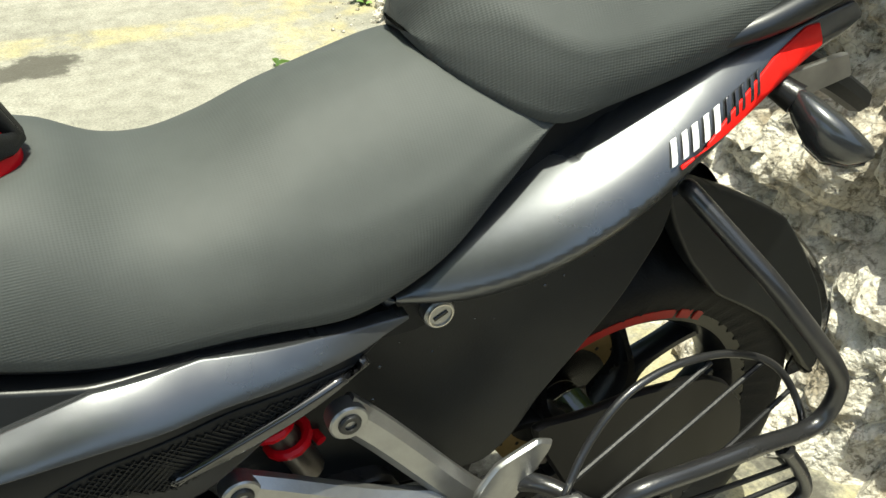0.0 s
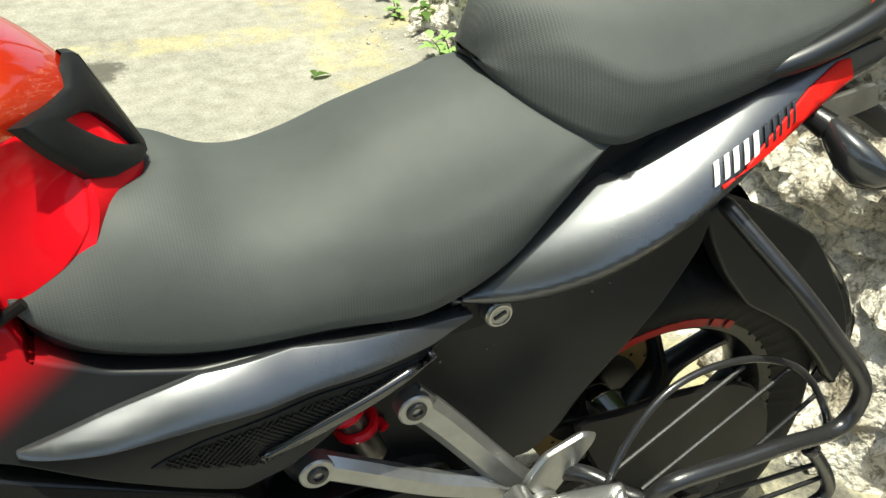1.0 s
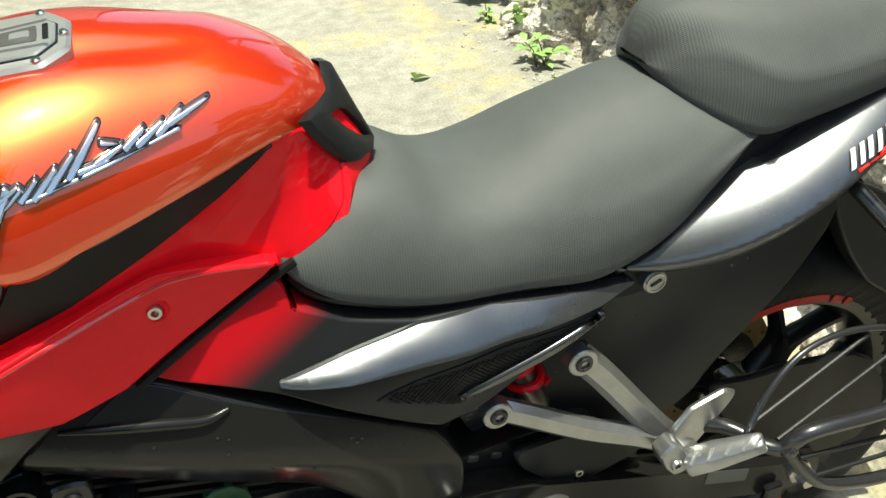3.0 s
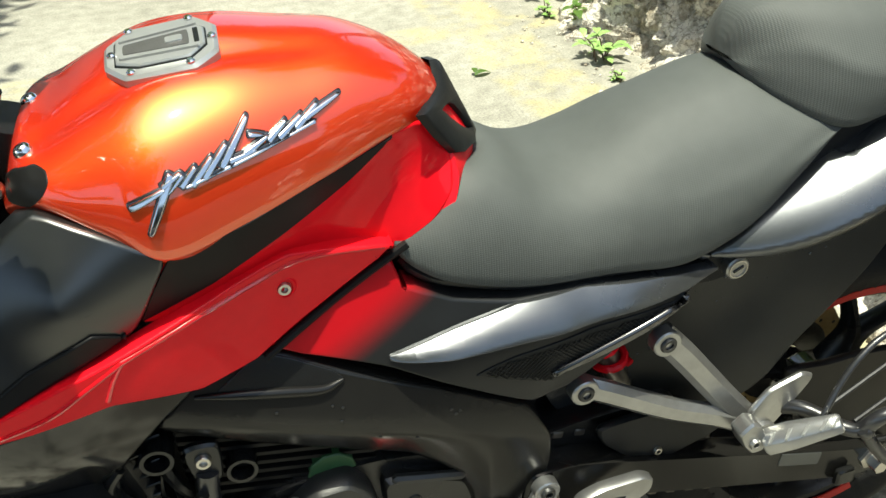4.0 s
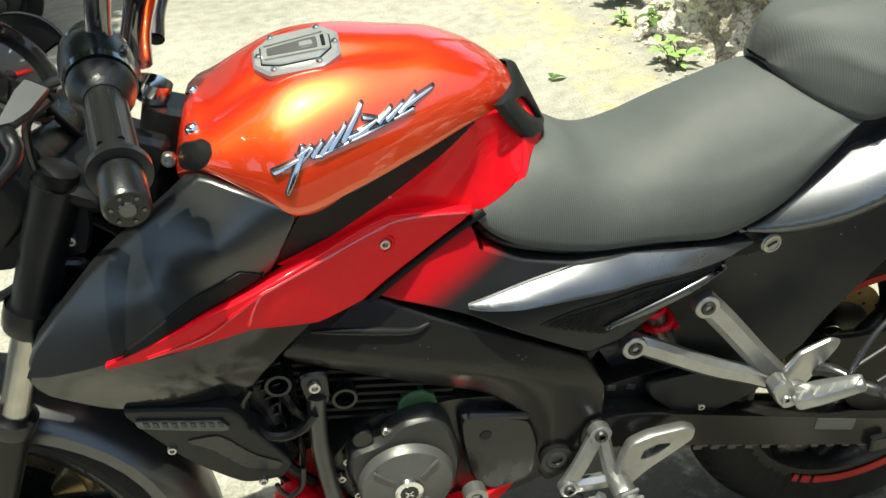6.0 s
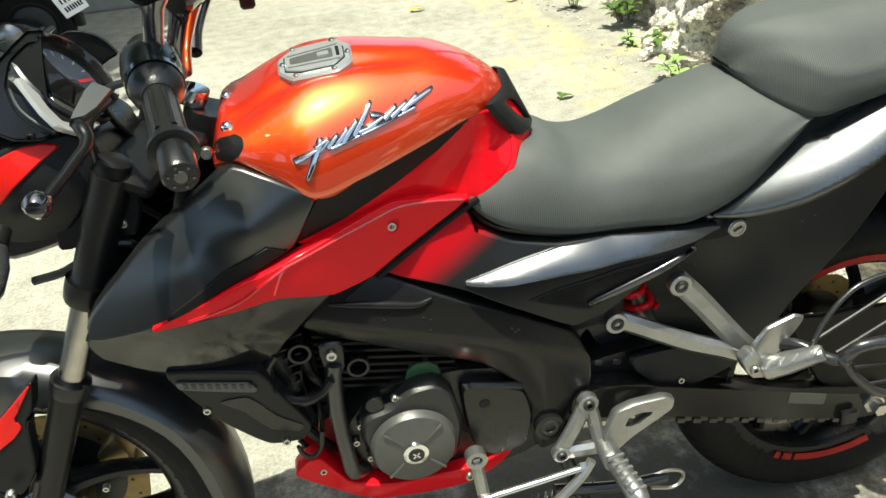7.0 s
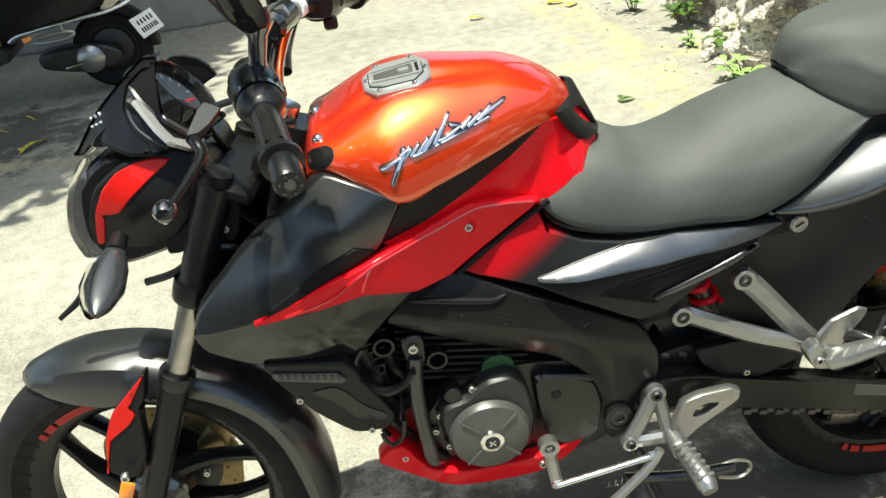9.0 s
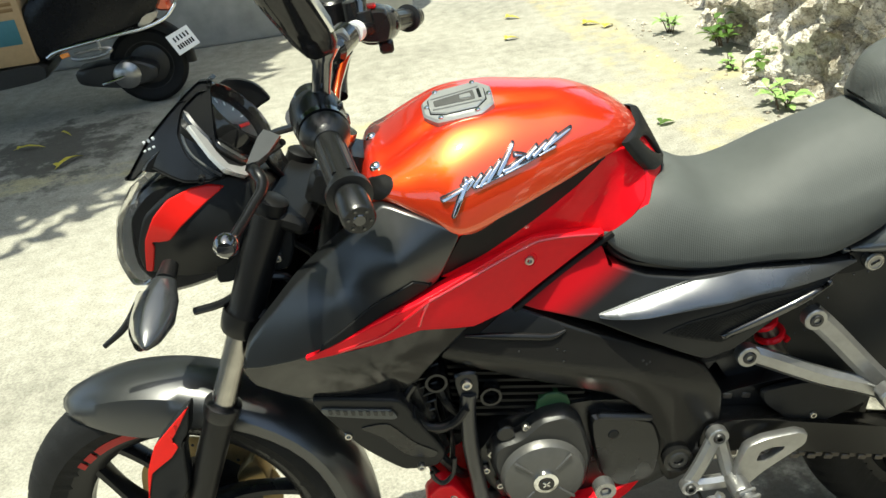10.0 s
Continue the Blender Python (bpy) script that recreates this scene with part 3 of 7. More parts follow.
def wheel(name, c, big, half, rim_half, m, grooves, tape, spokes):
    """A cast wheel: tyre with cut tread, rim, paired spokes, hub and red rim tape."""
    hub = new(name)
    hub.parent = bike
    tagged(hub, name.replace("_", " ") + " with black cast rim and red rim tape")
    prof = [(0.222, -rim_half), (0.236, -rim_half - 0.006)]
    for k in range(15):
        a = math.pi * (k / 14) - math.pi / 2
        prof.append((big - 0.052 + 0.052 * math.cos(a) ** 0.8 if abs(a) < 1.57 else big - 0.052, half * math.sin(a)))
    prof += [(0.236, rim_half + 0.006), (0.222, rim_half)]

    def tread(a, y):
        if abs(y) > half * 0.93:
            return 0.0
        u = (a * big / grooves[0] + abs(y) * grooves[1]) % 1.0
        return -0.004 if u < grooves[2] and 0.008 < abs(y) < half * 0.86 else 0.0

    part("tyre", lathe(prof, c, 300, closed=True, wave=tread), TYRE, hub, m=m)
    rim = [(0.224, -rim_half), (0.229, -rim_half - 0.001), (0.229, -rim_half + 0.004), (0.212, -rim_half + 0.012), (0.200, -rim_half * 0.3), (0.200, rim_half * 0.3), (0.212, rim_half - 0.012),
           (0.229, rim_half - 0.004), (0.229, rim_half + 0.001), (0.224, rim_half), (0.206, rim_half - 0.006), (0.190, rim_half * 0.3), (0.190, -rim_half * 0.3), (0.206, -rim_half + 0.006)]
    part("rim", lathe(rim, c, 96, closed=True), SCREEN_BLACK, hub, m=m)
    for k in (0, 2) if tape[1] > 0 else (0,):
        for j in range(3):
            a0 = radians(90 * k + tape[0] + tape[1] * (0, 5, 12)[j])
            a1 = a0 + radians(tape[1] * (3, 5, 40)[j])
            ring = []
            for q in range(9):
                a = a0 + (a1 - a0) * q / 8
                ring.append([(c[0] + r * math.cos(a), c[1] + y, c[2] + r * math.sin(a)) for r, y in ((0.2145, -rim_half - 0.0015), (0.2275, -rim_half - 0.0035), (0.2275, -rim_half - 0.001), (0.2145, -rim_half + 0.001))])
            part("rim_tape", loft(ring), TAPE_RED, hub, "red reflective rim tape", m=m)
    count, first, bends = spokes
    for k in range(count):
        for s in (-1, 1):
            a = radians(360 / count * k + first)
            p = [(r, a + s * radians(turn), w, h) for r, turn, w, h in bends]
            rings = []
            for r, t, w, h in curve_pts(p, 4):
                x, z = c[0] + r * math.cos(t), c[2] + r * math.sin(t)
                tx, tz = -math.sin(t), math.cos(t)
                rings.append([(x + tx * w * u, c[1] + h * v, z + tz * w * u) for u, v in ((-1, -0.5), (-0.5, -1), (0.5, -1), (1, -0.5), (1, 0.5), (0.5, 1), (-0.5, 1), (-1, 0.5))])
            part("spoke", loft(rings), SCREEN_BLACK, hub, m=m)
    part("hub", lathe([(0.012, -0.07), (0.03, -0.07), (0.034, -0.05), (0.055, -0.03), (0.055, 0.03), (0.034, 0.05), (0.03, 0.07), (0.012, 0.07)], c, 40), GLOSS_BLACK, hub, m=m)
    return hub


def brake_disc(c, r, y, parent, m):
    """A drilled disc with a wavy edge on a dark carrier."""
    wave = lambda a, yy: 0.003 * math.sin(a * 8)
    ring = lathe([(r * 0.66, y - 0.002), (r, y - 0.002), (r, y + 0.002), (r * 0.66, y + 0.002)], c, 96, closed=True, wave=wave)
    d = part("brake_disc", ring, GOLD, parent, "brownish steel brake disc", m=m)
    for k in range(24):
        a = radians(15 * k + 4)
        rr = r * (0.76 if k % 2 else 0.88)
        part("drill_hole", disc((c[0] + rr * math.cos(a), 0, c[2] + rr * math.sin(a)), 0.0042, y - 0.0026, y + 0.0026, 10), ENGINE_BLACK, d, m=m)
    part("carrier", lathe([(0.03, y - 0.003), (r * 0.45, y - 0.003), (r * 0.7, y - 0.0024), (r * 0.7, y + 0.0024), (0.03, y + 0.003)], c, 40, closed=True), ENGINE_BLACK, d, m=m)


I4 = Matrix()
REAR, FRONT = (0.004, 0, 0.306), (-1.363, 0, 0.298)
Y_SPOKE = [(0.045, 6, 0.016, 0.030), (0.080, 3, 0.012, 0.024), (0.112, 3, 0.011, 0.019), (0.155, 14, 0.009, 0.016), (0.206, 24, 0.011, 0.018)]
PAIR_SPOKE = [(0.045, 48, 0.016, 0.030), (0.085, 30, 0.012, 0.022), (0.15, 16, 0.010, 0.016), (0.205, 8, 0.011, 0.018)]
rear_wheel = wheel("rear_wheel", REAR, 0.306, 0.060, 0.045, I4, (0.034, 7.0, 0.16), (62, 1), (5, 66, Y_SPOKE))
front_wheel = wheel("front_wheel", FRONT, 0.298, 0.050, 0.036, STEER, (0.046, 9.0, 0.12), (134, -1), (3, 8, PAIR_SPOKE))
brake_disc(REAR, 0.115, 0.075, rear_wheel, I4)
brake_disc(FRONT, 0.130, 0.062, front_wheel, STEER)

# seat -----------------------------------------------------------------
SEAT_LOW = [(-0.660, 0.775), (-0.646, 0.758), (-0.612, 0.738), (-0.53, 0.717), (-0.433, 0.713), (-0.36, 0.706), (-0.32, 0.716), (-0.268, 0.742), (-0.219, 0.785), (-0.17, 0.82)]
SEAT_TOP = [(-0.66, 0.806), (-0.62, 0.831), (-0.58, 0.850), (-0.54, 0.841), (-0.50, 0.818), (-0.46, 0.813), (-0.42, 0.824), (-0.37, 0.847), (-0.31, 0.866), (-0.25, 0.878), (-0.17, 0.870)]
SEAT_EDGE_Z = [(-0.660, 0.797), (-0.62, 0.808), (-0.57, 0.806), (-0.50, 0.784), (-0.436, 0.780), (-0.33, 0.786), (-0.265, 0.805), (-0.17, 0.840)]
SEAT_EDGE_Y = [(-0.660, 0.083), (-0.60, 0.078), (-0.55, 0.080), (-0.48, 0.100), (-0.42, 0.112), (-0.33, 0.120), (-0.26, 0.121), (-0.17, 0.108)]
SEAT_LOW_Y = [(-0.660, 0.098), (-0.62, 0.112), (-0.58, 0.118), (-0.5, 0.124), (-0.4, 0.127), (-0.30, 0.128), (-0.22, 0.120), (-0.17, 0.104)]


def seat_ring(x, low, top, ez, ey, ly, crown=0.72, crisp=False):
    zl, zt, z1, y1, y0 = lerp(low, x), lerp(top, x), lerp(ez, x), lerp(ey, x), lerp(ly, x)
    half = [(0.0, zl + 0.005), (y0 * 0.8, zl), (y0 - 0.004, zl), (y0, zl + 0.006), ((y0 + y1) / 2 + 0.006, (zl * 0.5 + z1 * 0.5)), (y1 + 0.003, z1 - 0.010), (y1 - 0.008, z1 + 0.006),
            (y1 * 0.72, z1 + (zt - z1) * 0.50), (y1 * 0.40, z1 + (zt - z1) * (crown + 0.14)), (y1 * 0.15, z1 + (zt - z1) * 0.985), (0.0, zt)]
    line = [half[0], half[1], half[2]] + [tuple(p) for p in curve_pts(half[3:], 4)]
    if crisp:
        flank = [(y0, zl + 0.006), ((y0 + y1) / 2 + 0.004, (zl * 0.5 + z1 * 0.5)), (y1 + 0.003, z1 - 0.005)]
        crown_line = [(y1 - 0.003, z1 + 0.003), (y1 * 0.72, z1 + (zt - z1) * 0.62), (y1 * 0.45, z1 + (zt - z1) * 0.93), (y1 * 0.2, z1 + (zt - z1) * 0.99), (0.0, zt)]
        line = half[:3] + [tuple(p) for p in curve_pts(flank, 5)] + [tuple(p) for p in curve_pts(crown_line, 6)]
    else:
        # the front rolls over in one round curve; a ridge grows towards the rear
        n = len(line) - 3
        ridge = min(max((x + 0.50) / 0.16, 0.0), 1.0) * 0.75
        for k in range(n):
            a = math.pi / 2 * k / (n - 1)
            ry, rz = y0 * math.cos(a) ** (2 / 2.7), zl + 0.006 + (zt - zl - 0.006) * math.sin(a) ** (2 / 2.3)
            y, z = line[3 + k]
            y, z = ry + (y - ry) * ridge, rz + (z - rz) * ridge
            # a hollow where the tank's tail rests
            hollow = 0.030 * math.exp(-((x + 0.575) / 0.032) ** 2) * math.exp(-(y / 0.045) ** 2) * min(max((z - zl) / (zt - zl), 0.0), 1.0)
            line[3 + k] = (y, z - hollow)
    return [(x, -y, z) for y, z in line] + [(x, y, z) for y, z in line[-2:0:-1]]


xs = [-0.660 + 0.490 * k / 56 for k in range(57)]
seat_rings = [seat_ring(x, SEAT_LOW, SEAT_TOP, SEAT_EDGE_Z, SEAT_EDGE_Y, SEAT_LOW_Y) for x in xs]
for back, shrink in ((0.003, 0.96), (0.006, 0.86)):
    seat_rings.insert(0, [(-0.660 - back, y * shrink, 0.785 + (z - 0.785) * shrink) for x, y, z in seat_ring(-0.660, SEAT_LOW, SEAT_TOP, SEAT_EDGE_Z, SEAT_EDGE_Y, SEAT_LOW_Y)])
part("rider_seat", loft(seat_rings), SEAT, bike, "dark grey textured vinyl rider seat")

PIL_LOW = [(-0.262, 0.885), (-0.245, 0.866), (-0.22, 0.850), (-0.19, 0.836), (-0.165, 0.832), (-0.13, 0.842), (0.0, 0.868), (0.13, 0.893), (0.17, 0.900)]
PIL_TOP = [(-0.262, 0.905), (-0.256, 0.925), (-0.24, 0.942), (-0.20, 0.955), (-0.12, 0.962), (0.0, 0.972), (0.10, 0.985), (0.15, 0.982), (0.17, 0.960)]
PIL_EDGE_Z = [(-0.262, 0.892), (-0.245, 0.905), (-0.21, 0.915), (-0.16, 0.897), (-0.10, 0.898), (0.0, 0.912), (0.10, 0.925), (0.17, 0.920)]
PIL_EDGE_Y = [(-0.262, 0.012), (-0.25, 0.040), (-0.22, 0.070), (-0.16, 0.114), (-0.10, 0.120), (0.0, 0.115), (0.10, 0.095), (0.17, 0.05)]
PIL_LOW_Y = [(-0.262, 0.020), (-0.25, 0.050), (-0.22, 0.086), (-0.18, 0.114), (-0.12, 0.124), (0.0, 0.118), (0.10, 0.098), (0.17, 0.05)]
xs = [-0.262 + 0.432 * k / 50 for k in range(51)]
part("pillion_seat", loft([seat_ring(x, PIL_LOW, PIL_TOP, PIL_EDGE_Z, PIL_EDGE_Y, PIL_LOW_Y, 0.8, True) for x in xs]), SEAT, bike, "raised dark grey textured pillion seat")

# tank -----------------------------------------------------------------
TANK_TOP = [(-0.978, 0.905), (-0.965, 0.935), (-0.94, 0.944), (-0.90, 0.967), (-0.85, 0.987), (-0.79, 0.991), (-0.73, 0.983), (-0.68, 0.974), (-0.63, 0.952), (-0.595, 0.925), (-0.575, 0.895), (-0.568, 0.858)]
TANK_EDGE = [(-0.978, 0.890), (-0.948, 0.905), (-0.90, 0.880), (-0.862, 0.858), (-0.80, 0.868), (-0.73, 0.884), (-0.66, 0.900), (-0.62, 0.900), (-0.59, 0.875), (-0.568, 0.845)]
TANK_HALF = [(-0.978, 0.095), (-0.948, 0.126), (-0.90, 0.150), (-0.862, 0.164), (-0.80, 0.152), (-0.73, 0.128), (-0.66, 0.098), (-0.625, 0.078), (-0.605, 0.058), (-0.59, 0.043), (-0.578, 0.025), (-0.568, 0.012)]
SHOULDER = 2.35


def tank_y(x, z):
    zt, zw, w = lerp(TANK_TOP, x), lerp(TANK_EDGE, x), lerp(TANK_HALF, x)
    u = min(max((z - zw) / (zt - zw), 0), 0.999)
    return -w * (1 - u ** SHOULDER) ** (1 / SHOULDER)


def tank_z(x, y):
    zt, zw, w = lerp(TANK_TOP, x), lerp(TANK_EDGE, x), lerp(TANK_HALF, x)
    return zw + (zt - zw) * (1 - min(abs(y) / w, 0.999) ** SHOULDER) ** (1 / SHOULDER)


def tank_channel(x, y):
    """The shallow channel that runs back beside the filler cap."""
    fade = max(0.0, 1 - ((x + 0.825) / 0.145) ** 2)
    return 0.0075 * fade * math.exp(-((abs(y) - 0.074 + 0.12 * (x + 0.92)) / 0.017) ** 2)


rings = []
for k in range(61):
    x = -0.978 + 0.410 * k / 60
    zt, zw, w = lerp(TANK_TOP, x), lerp(TANK_EDGE, x), lerp(TANK_HALF, x)
    half = [(0.0, zw - 0.03), (w * 0.9, zw - 0.03), (w - 0.006, zw - 0.008), (w - 0.001, zw - 0.002)]
    half += [(w * max(math.cos(a), 0) ** (2 / SHOULDER), zw + (zt - zw) * math.sin(a) ** (2 / SHOULDER)) for a in (math.pi / 2 * q / 36 for q in range(37))]
    half = [(y, z - tank_channel(x, y)) for y, z in half]
    rings.append([(x, -y, z) for y, z in half] + [(x, y, z) for y, z in half[-2:0:-1]])
part("fuel_tank", loft(rings), RED, bike, "glossy orange-red fuel tank")

part("tank_notch", panel([(-0.974, 0.912), (-0.963, 0.924), (-0.945, 0.930), (-0.935, 0.928), (-0.934, 0.921), (-0.941, 0.912), (-0.954, 0.900), (-0.974, 0.898)], lambda x, z: tank_y(x, z) - 0.0012, 0.004, cell=0.006, edge=0.001, rounding=0.18), MATT_BLACK, bike, "black notch cut into the tank's front corner")
# chrome here stands in for the highlights on red bolt heads
for x, y in ((-0.957, 0.010), (-0.955, -0.082)):
    z = tank_z(x, y)
    part("tank_bolt", lathe([(0, 0.004), (0.0035, 0.004), (0.006, 0.0028), (0.0078, 0.0), (0.0078, -0.004), (0, -0.004)], (0, 0, 0), 18), CHROME, bike, m=Matrix.Translation((x, y, z)) @ Matrix.Rotation(radians(-28), 4, "Y") @ Matrix.Rotation(radians(90), 4, "X"))

cap = new("filler_cap")
cap.parent = bike
tagged(cap, "grey metal octagonal fuel cap with six bolts")
CAP = Matrix.Translation((-0.832, -0.036, 0.9835)) @ Matrix.Rotation(radians(10), 4, "X") @ Matrix.Rotation(radians(-6), 4, "Y") @ Matrix.Rotation(radians(-90), 4, "X")
octagon = [(-0.050, -0.016), (-0.034, -0.040), (0.024, -0.044), (0.044, -0.026), (0.046, 0.020), (0.030, 0.042), (-0.028, 0.042), (-0.050, 0.018)]
part("cap_ring", plate(octagon, -0.004, 0.008, 0.003, 0.05), CAP_METAL, cap, m=CAP)
inner = [(-0.041, -0.020), (-0.022, -0.030), (0.022, -0.032), (0.036, -0.016), (0.037, 0.014), (0.022, 0.031), (-0.022, 0.030), (-0.041, 0.018)]
part("cap_recess", plate(inner, -0.0048, 0.0, 0.0006, 0.03), ENGINE_BLACK, cap, m=CAP)
lid = [(-0.0395, -0.0185), (-0.021, -0.0285), (0.021, -0.0305), (0.0345, -0.015), (0.0355, 0.013), (0.021, 0.0295), (-0.021, 0.0285), (-0.0395, 0.0165)]
part("cap_lid", plate(lid, -0.0068, 0.0, 0.0015, 0.04), CAP_METAL, cap, m=CAP)
for sz in (-1, 1):
    part("lid_ridge", plate([(-0.036, sz * 0.012), (0.030, sz * 0.0165), (0.030, sz * 0.0215), (-0.036, sz * 0.0165)], -0.0088, -0.006, 0.0011, 0.06), CAP_METAL, cap, m=CAP)
part("lid_panel", plate([(-0.033, -0.008), (0.022, -0.0125), (0.022, 0.0125), (-0.033, 0.008)], -0.0074, -0.006, 0.0004, 0.04), COVER_GREY, cap, m=CAP)
part("key_flap", plate([(0.002, -0.005), (0.017, -0.005), (0.017, 0.005), (0.002, 0.005)], -0.0086, -0.006, 0.0008, 0.1), CAP_METAL, cap, m=CAP)
part("hinge_slot", plate([(0.026, -0.012), (0.0305, -0.012), (0.0305, 0.012), (0.026, 0.012)], -0.0078, -0.006, 0.0004, 0.06), ENGINE_BLACK, cap, m=CAP)
for x, z in ((-0.043, 0.0), (-0.028, -0.034), (-0.028, 0.035), (0.020, -0.0375), (0.024, 0.0365), (0.0405, -0.003)):
    part("cap_bolt", disc((x, 0, z), 0.0038, -0.0070, -0.003, 12), CHROME, cap, m=CAP)

# slanted chrome emblem strokes on a dark outline
emblem = new("tank_emblem")
emblem.parent = bike
tagged(emblem, "chrome script emblem with dark outline")
STROKES = [((-0.876, 0.9045), (-0.852, 0.9135), 0.0062), ((-0.845, 0.9215), (-0.866, 0.884), 0.0078), ((-0.850, 0.9165), (-0.838, 0.9225), 0.0052), ((-0.836, 0.921), (-0.848, 0.911), 0.0046)]
STROKES += [((-0.836, 0.9150), (-0.826, 0.9240), 0.0060), ((-0.8275, 0.9145), (-0.8125, 0.9280), 0.0066), ((-0.8175, 0.9175), (-0.8000, 0.9340), 0.0066), ((-0.8030, 0.9225), (-0.7800, 0.9480), 0.0072)]
STROKES += [((-0.7960, 0.9235), (-0.7770, 0.9265), 0.0052), ((-0.7780, 0.9375), (-0.7690, 0.9355), 0.0044), ((-0.7840, 0.9260), (-0.7665, 0.9330), 0.0058), ((-0.7630, 0.9310), (-0.7500, 0.9395), 0.0060)]
STROKES += [((-0.7540, 0.9310), (-0.7360, 0.9405), 0.0062), ((-0.7390, 0.9340), (-0.7210, 0.9450), 0.0062), ((-0.7300, 0.9385), (-0.7000, 0.9475), 0.0054), ((-0.8330, 0.9130), (-0.7990, 0.9195), 0.0036), ((-0.7990, 0.9195), (-0.7250, 0.9340), 0.0036)]
for wide, lift, material, nm in ((0.0018, 0.0020, GLOSS_BLACK, "emblem_outline"), (0.0, 0.0048, EMBLEM, "emblem_stroke")):
    for (xa, za), (xb, zb), h in STROKES:
        d = Vector((xb - xa, zb - za)).normalized()
        n = Vector((-d.y, d.x)) * (h * 0.44 + wide)
        d = d * (h * 0.4 + wide)
        o = [(xa - d.x - n.x, za - d.y - n.y), (xb + d.x - n.x * 0.6, zb + d.y - n.y * 0.6), (xb + d.x + n.x * 0.6, zb + d.y + n.y * 0.6), (xa - d.x + n.x, za - d.y + n.y)]
        part(nm, panel(o, lambda x, z, q=lift: tank_y(x, z) - q, 0.003, 0.03, 0.0012, 0.12), material, emblem)

# body panels ------------------------------------------------------------
KNEE_S = sheet([(-0.575, 0.820, -0.089), (-0.66, 0.777, -0.097), (-0.772, 0.779, -0.108), (-0.862, 0.859, -0.162), (-0.893, 0.794, -0.150), (-0.62, 0.903, -0.079), (-0.585, 0.876, -0.062), (-0.70, 0.845, -0.100), (-0.78, 0.72, -0.110), (-0.73, 0.884, -0.127), (-0.66, 0.900, -0.097), (-0.80, 0.867, -0.151)])
KNEE = [(-0.628, 0.904), (-0.612, 0.893), (-0.598, 0.874), (-0.592, 0.850), (-0.596, 0.825), (-0.618, 0.800), (-0.660, 0.776), (-0.765, 0.800), (-0.836, 0.785), (-0.900, 0.785), (-0.862, 0.858), (-0.80, 0.868), (-0.73, 0.884), (-0.66, 0.901)]
knee = part("tank_side_panel", panel(KNEE, KNEE_S, 0.02), RED_SIDE, bike, "glossy red knee panel under the tank")
mirrored(knee)
BAND = [(-0.860, 0.856), (-0.80, 0.867), (-0.73, 0.883), (-0.652, 0.899), (-0.70, 0.868), (-0.76, 0.840), (-0.83, 0.809), (-0.896, 0.792)]
band = part("tank_stripe", panel(BAND, lambda x, z: KNEE_S(x, z) - 0.002, 0.002, edge=0.001, rounding=0.05), MATT_BLACK, bike, "matt black stripe on the red tank side")
mirrored(band)

WING_S = sheet([(-0.66, 0.777, -0.103), (-0.772, 0.779, -0.117), (-0.934, 0.74, -0.176), (-1.087, 0.726, -0.188), (-0.80, 0.72, -0.124), (-0.85, 0.77, -0.148)])
WING = [(-0.660, 0.794), (-0.766, 0.815), (-0.836, 0.799), (-0.908, 0.782), (-0.969, 0.768), (-1.084, 0.732), (-1.084, 0.7245), (-1.007, 0.728), (-0.932, 0.735), (-0.86, 0.707), (-0.808, 0.711), (-0.736, 0.748)]
wing = part("side_wing", panel(WING, lambda x, z: WING_S(x, z) - 0.006, 0.02, edge=0.0025, rounding=0.06), RED_SIDE, bike, "glossy red side fairing blade with a bolt")
mirrored(wing)
for line in ([(-0.674, 0.797), (-0.718, 0.804), (-0.757, 0.807), (-0.789, 0.801), (-0.846, 0.791), (-0.915, 0.777)], [(-0.915, 0.777), (-0.925, 0.762), (-0.933, 0.744)], [(-0.915, 0.777), (-0.947, 0.762), (-0.981, 0.745), (-1.04, 0.733)]):
    part("blade_ridge", tube([(x, WING_S(x, z) - 0.0052, z - 0.002) for x, z in line], 0.0026, 8), BLADE_EDGE, bike)
part("blade_gap", tube([(x, WING_S(x, z) - 0.001, z) for x, z in ((-0.650, 0.788), (-0.690, 0.766), (-0.732, 0.741), (-0.80, 0.705))], 0.0045, 8), MATT_BLACK, bike, "black gap strip behind the red blade")
bolt((-0.772, -0.124, 0.779), 0.0068, bike)
part("bolt_cup", lathe([(0.0085, -0.0005), (0.0105, -0.0012), (0.012, 0.001), (0.012, 0.006), (0.0085, 0.004)], (-0.772, -0.1225, 0.779), 24, closed=True), RED_SIDE, bike)

SHROUD_S = sheet([(-0.945, 0.838, -0.178), (-1.03, 0.80, -0.178), (-0.862, 0.859, -0.161), (-0.948, 0.906, -0.126), (-1.087, 0.735, -0.186), (-0.893, 0.794, -0.157), (-1.17, 0.725, -0.165), (-1.05, 0.85, -0.135), (-1.0, 0.80, -0.174), (-1.12, 0.79, -0.155)])
SHROUD = [(-0.954, 0.902), (-0.91, 0.885), (-0.860, 0.857), (-0.878, 0.825), (-0.897, 0.790), (-0.969, 0.766), (-1.087, 0.724), (-1.148, 0.712), (-1.175, 0.712), (-1.159, 0.745), (-1.081, 0.819), (-1.006, 0.867)]
shroud = part("tank_shroud", panel(SHROUD, SHROUD_S, 0.03, rounding=0.12), SATIN, bike, "satin black pointed tank shroud")
mirrored(shroud)
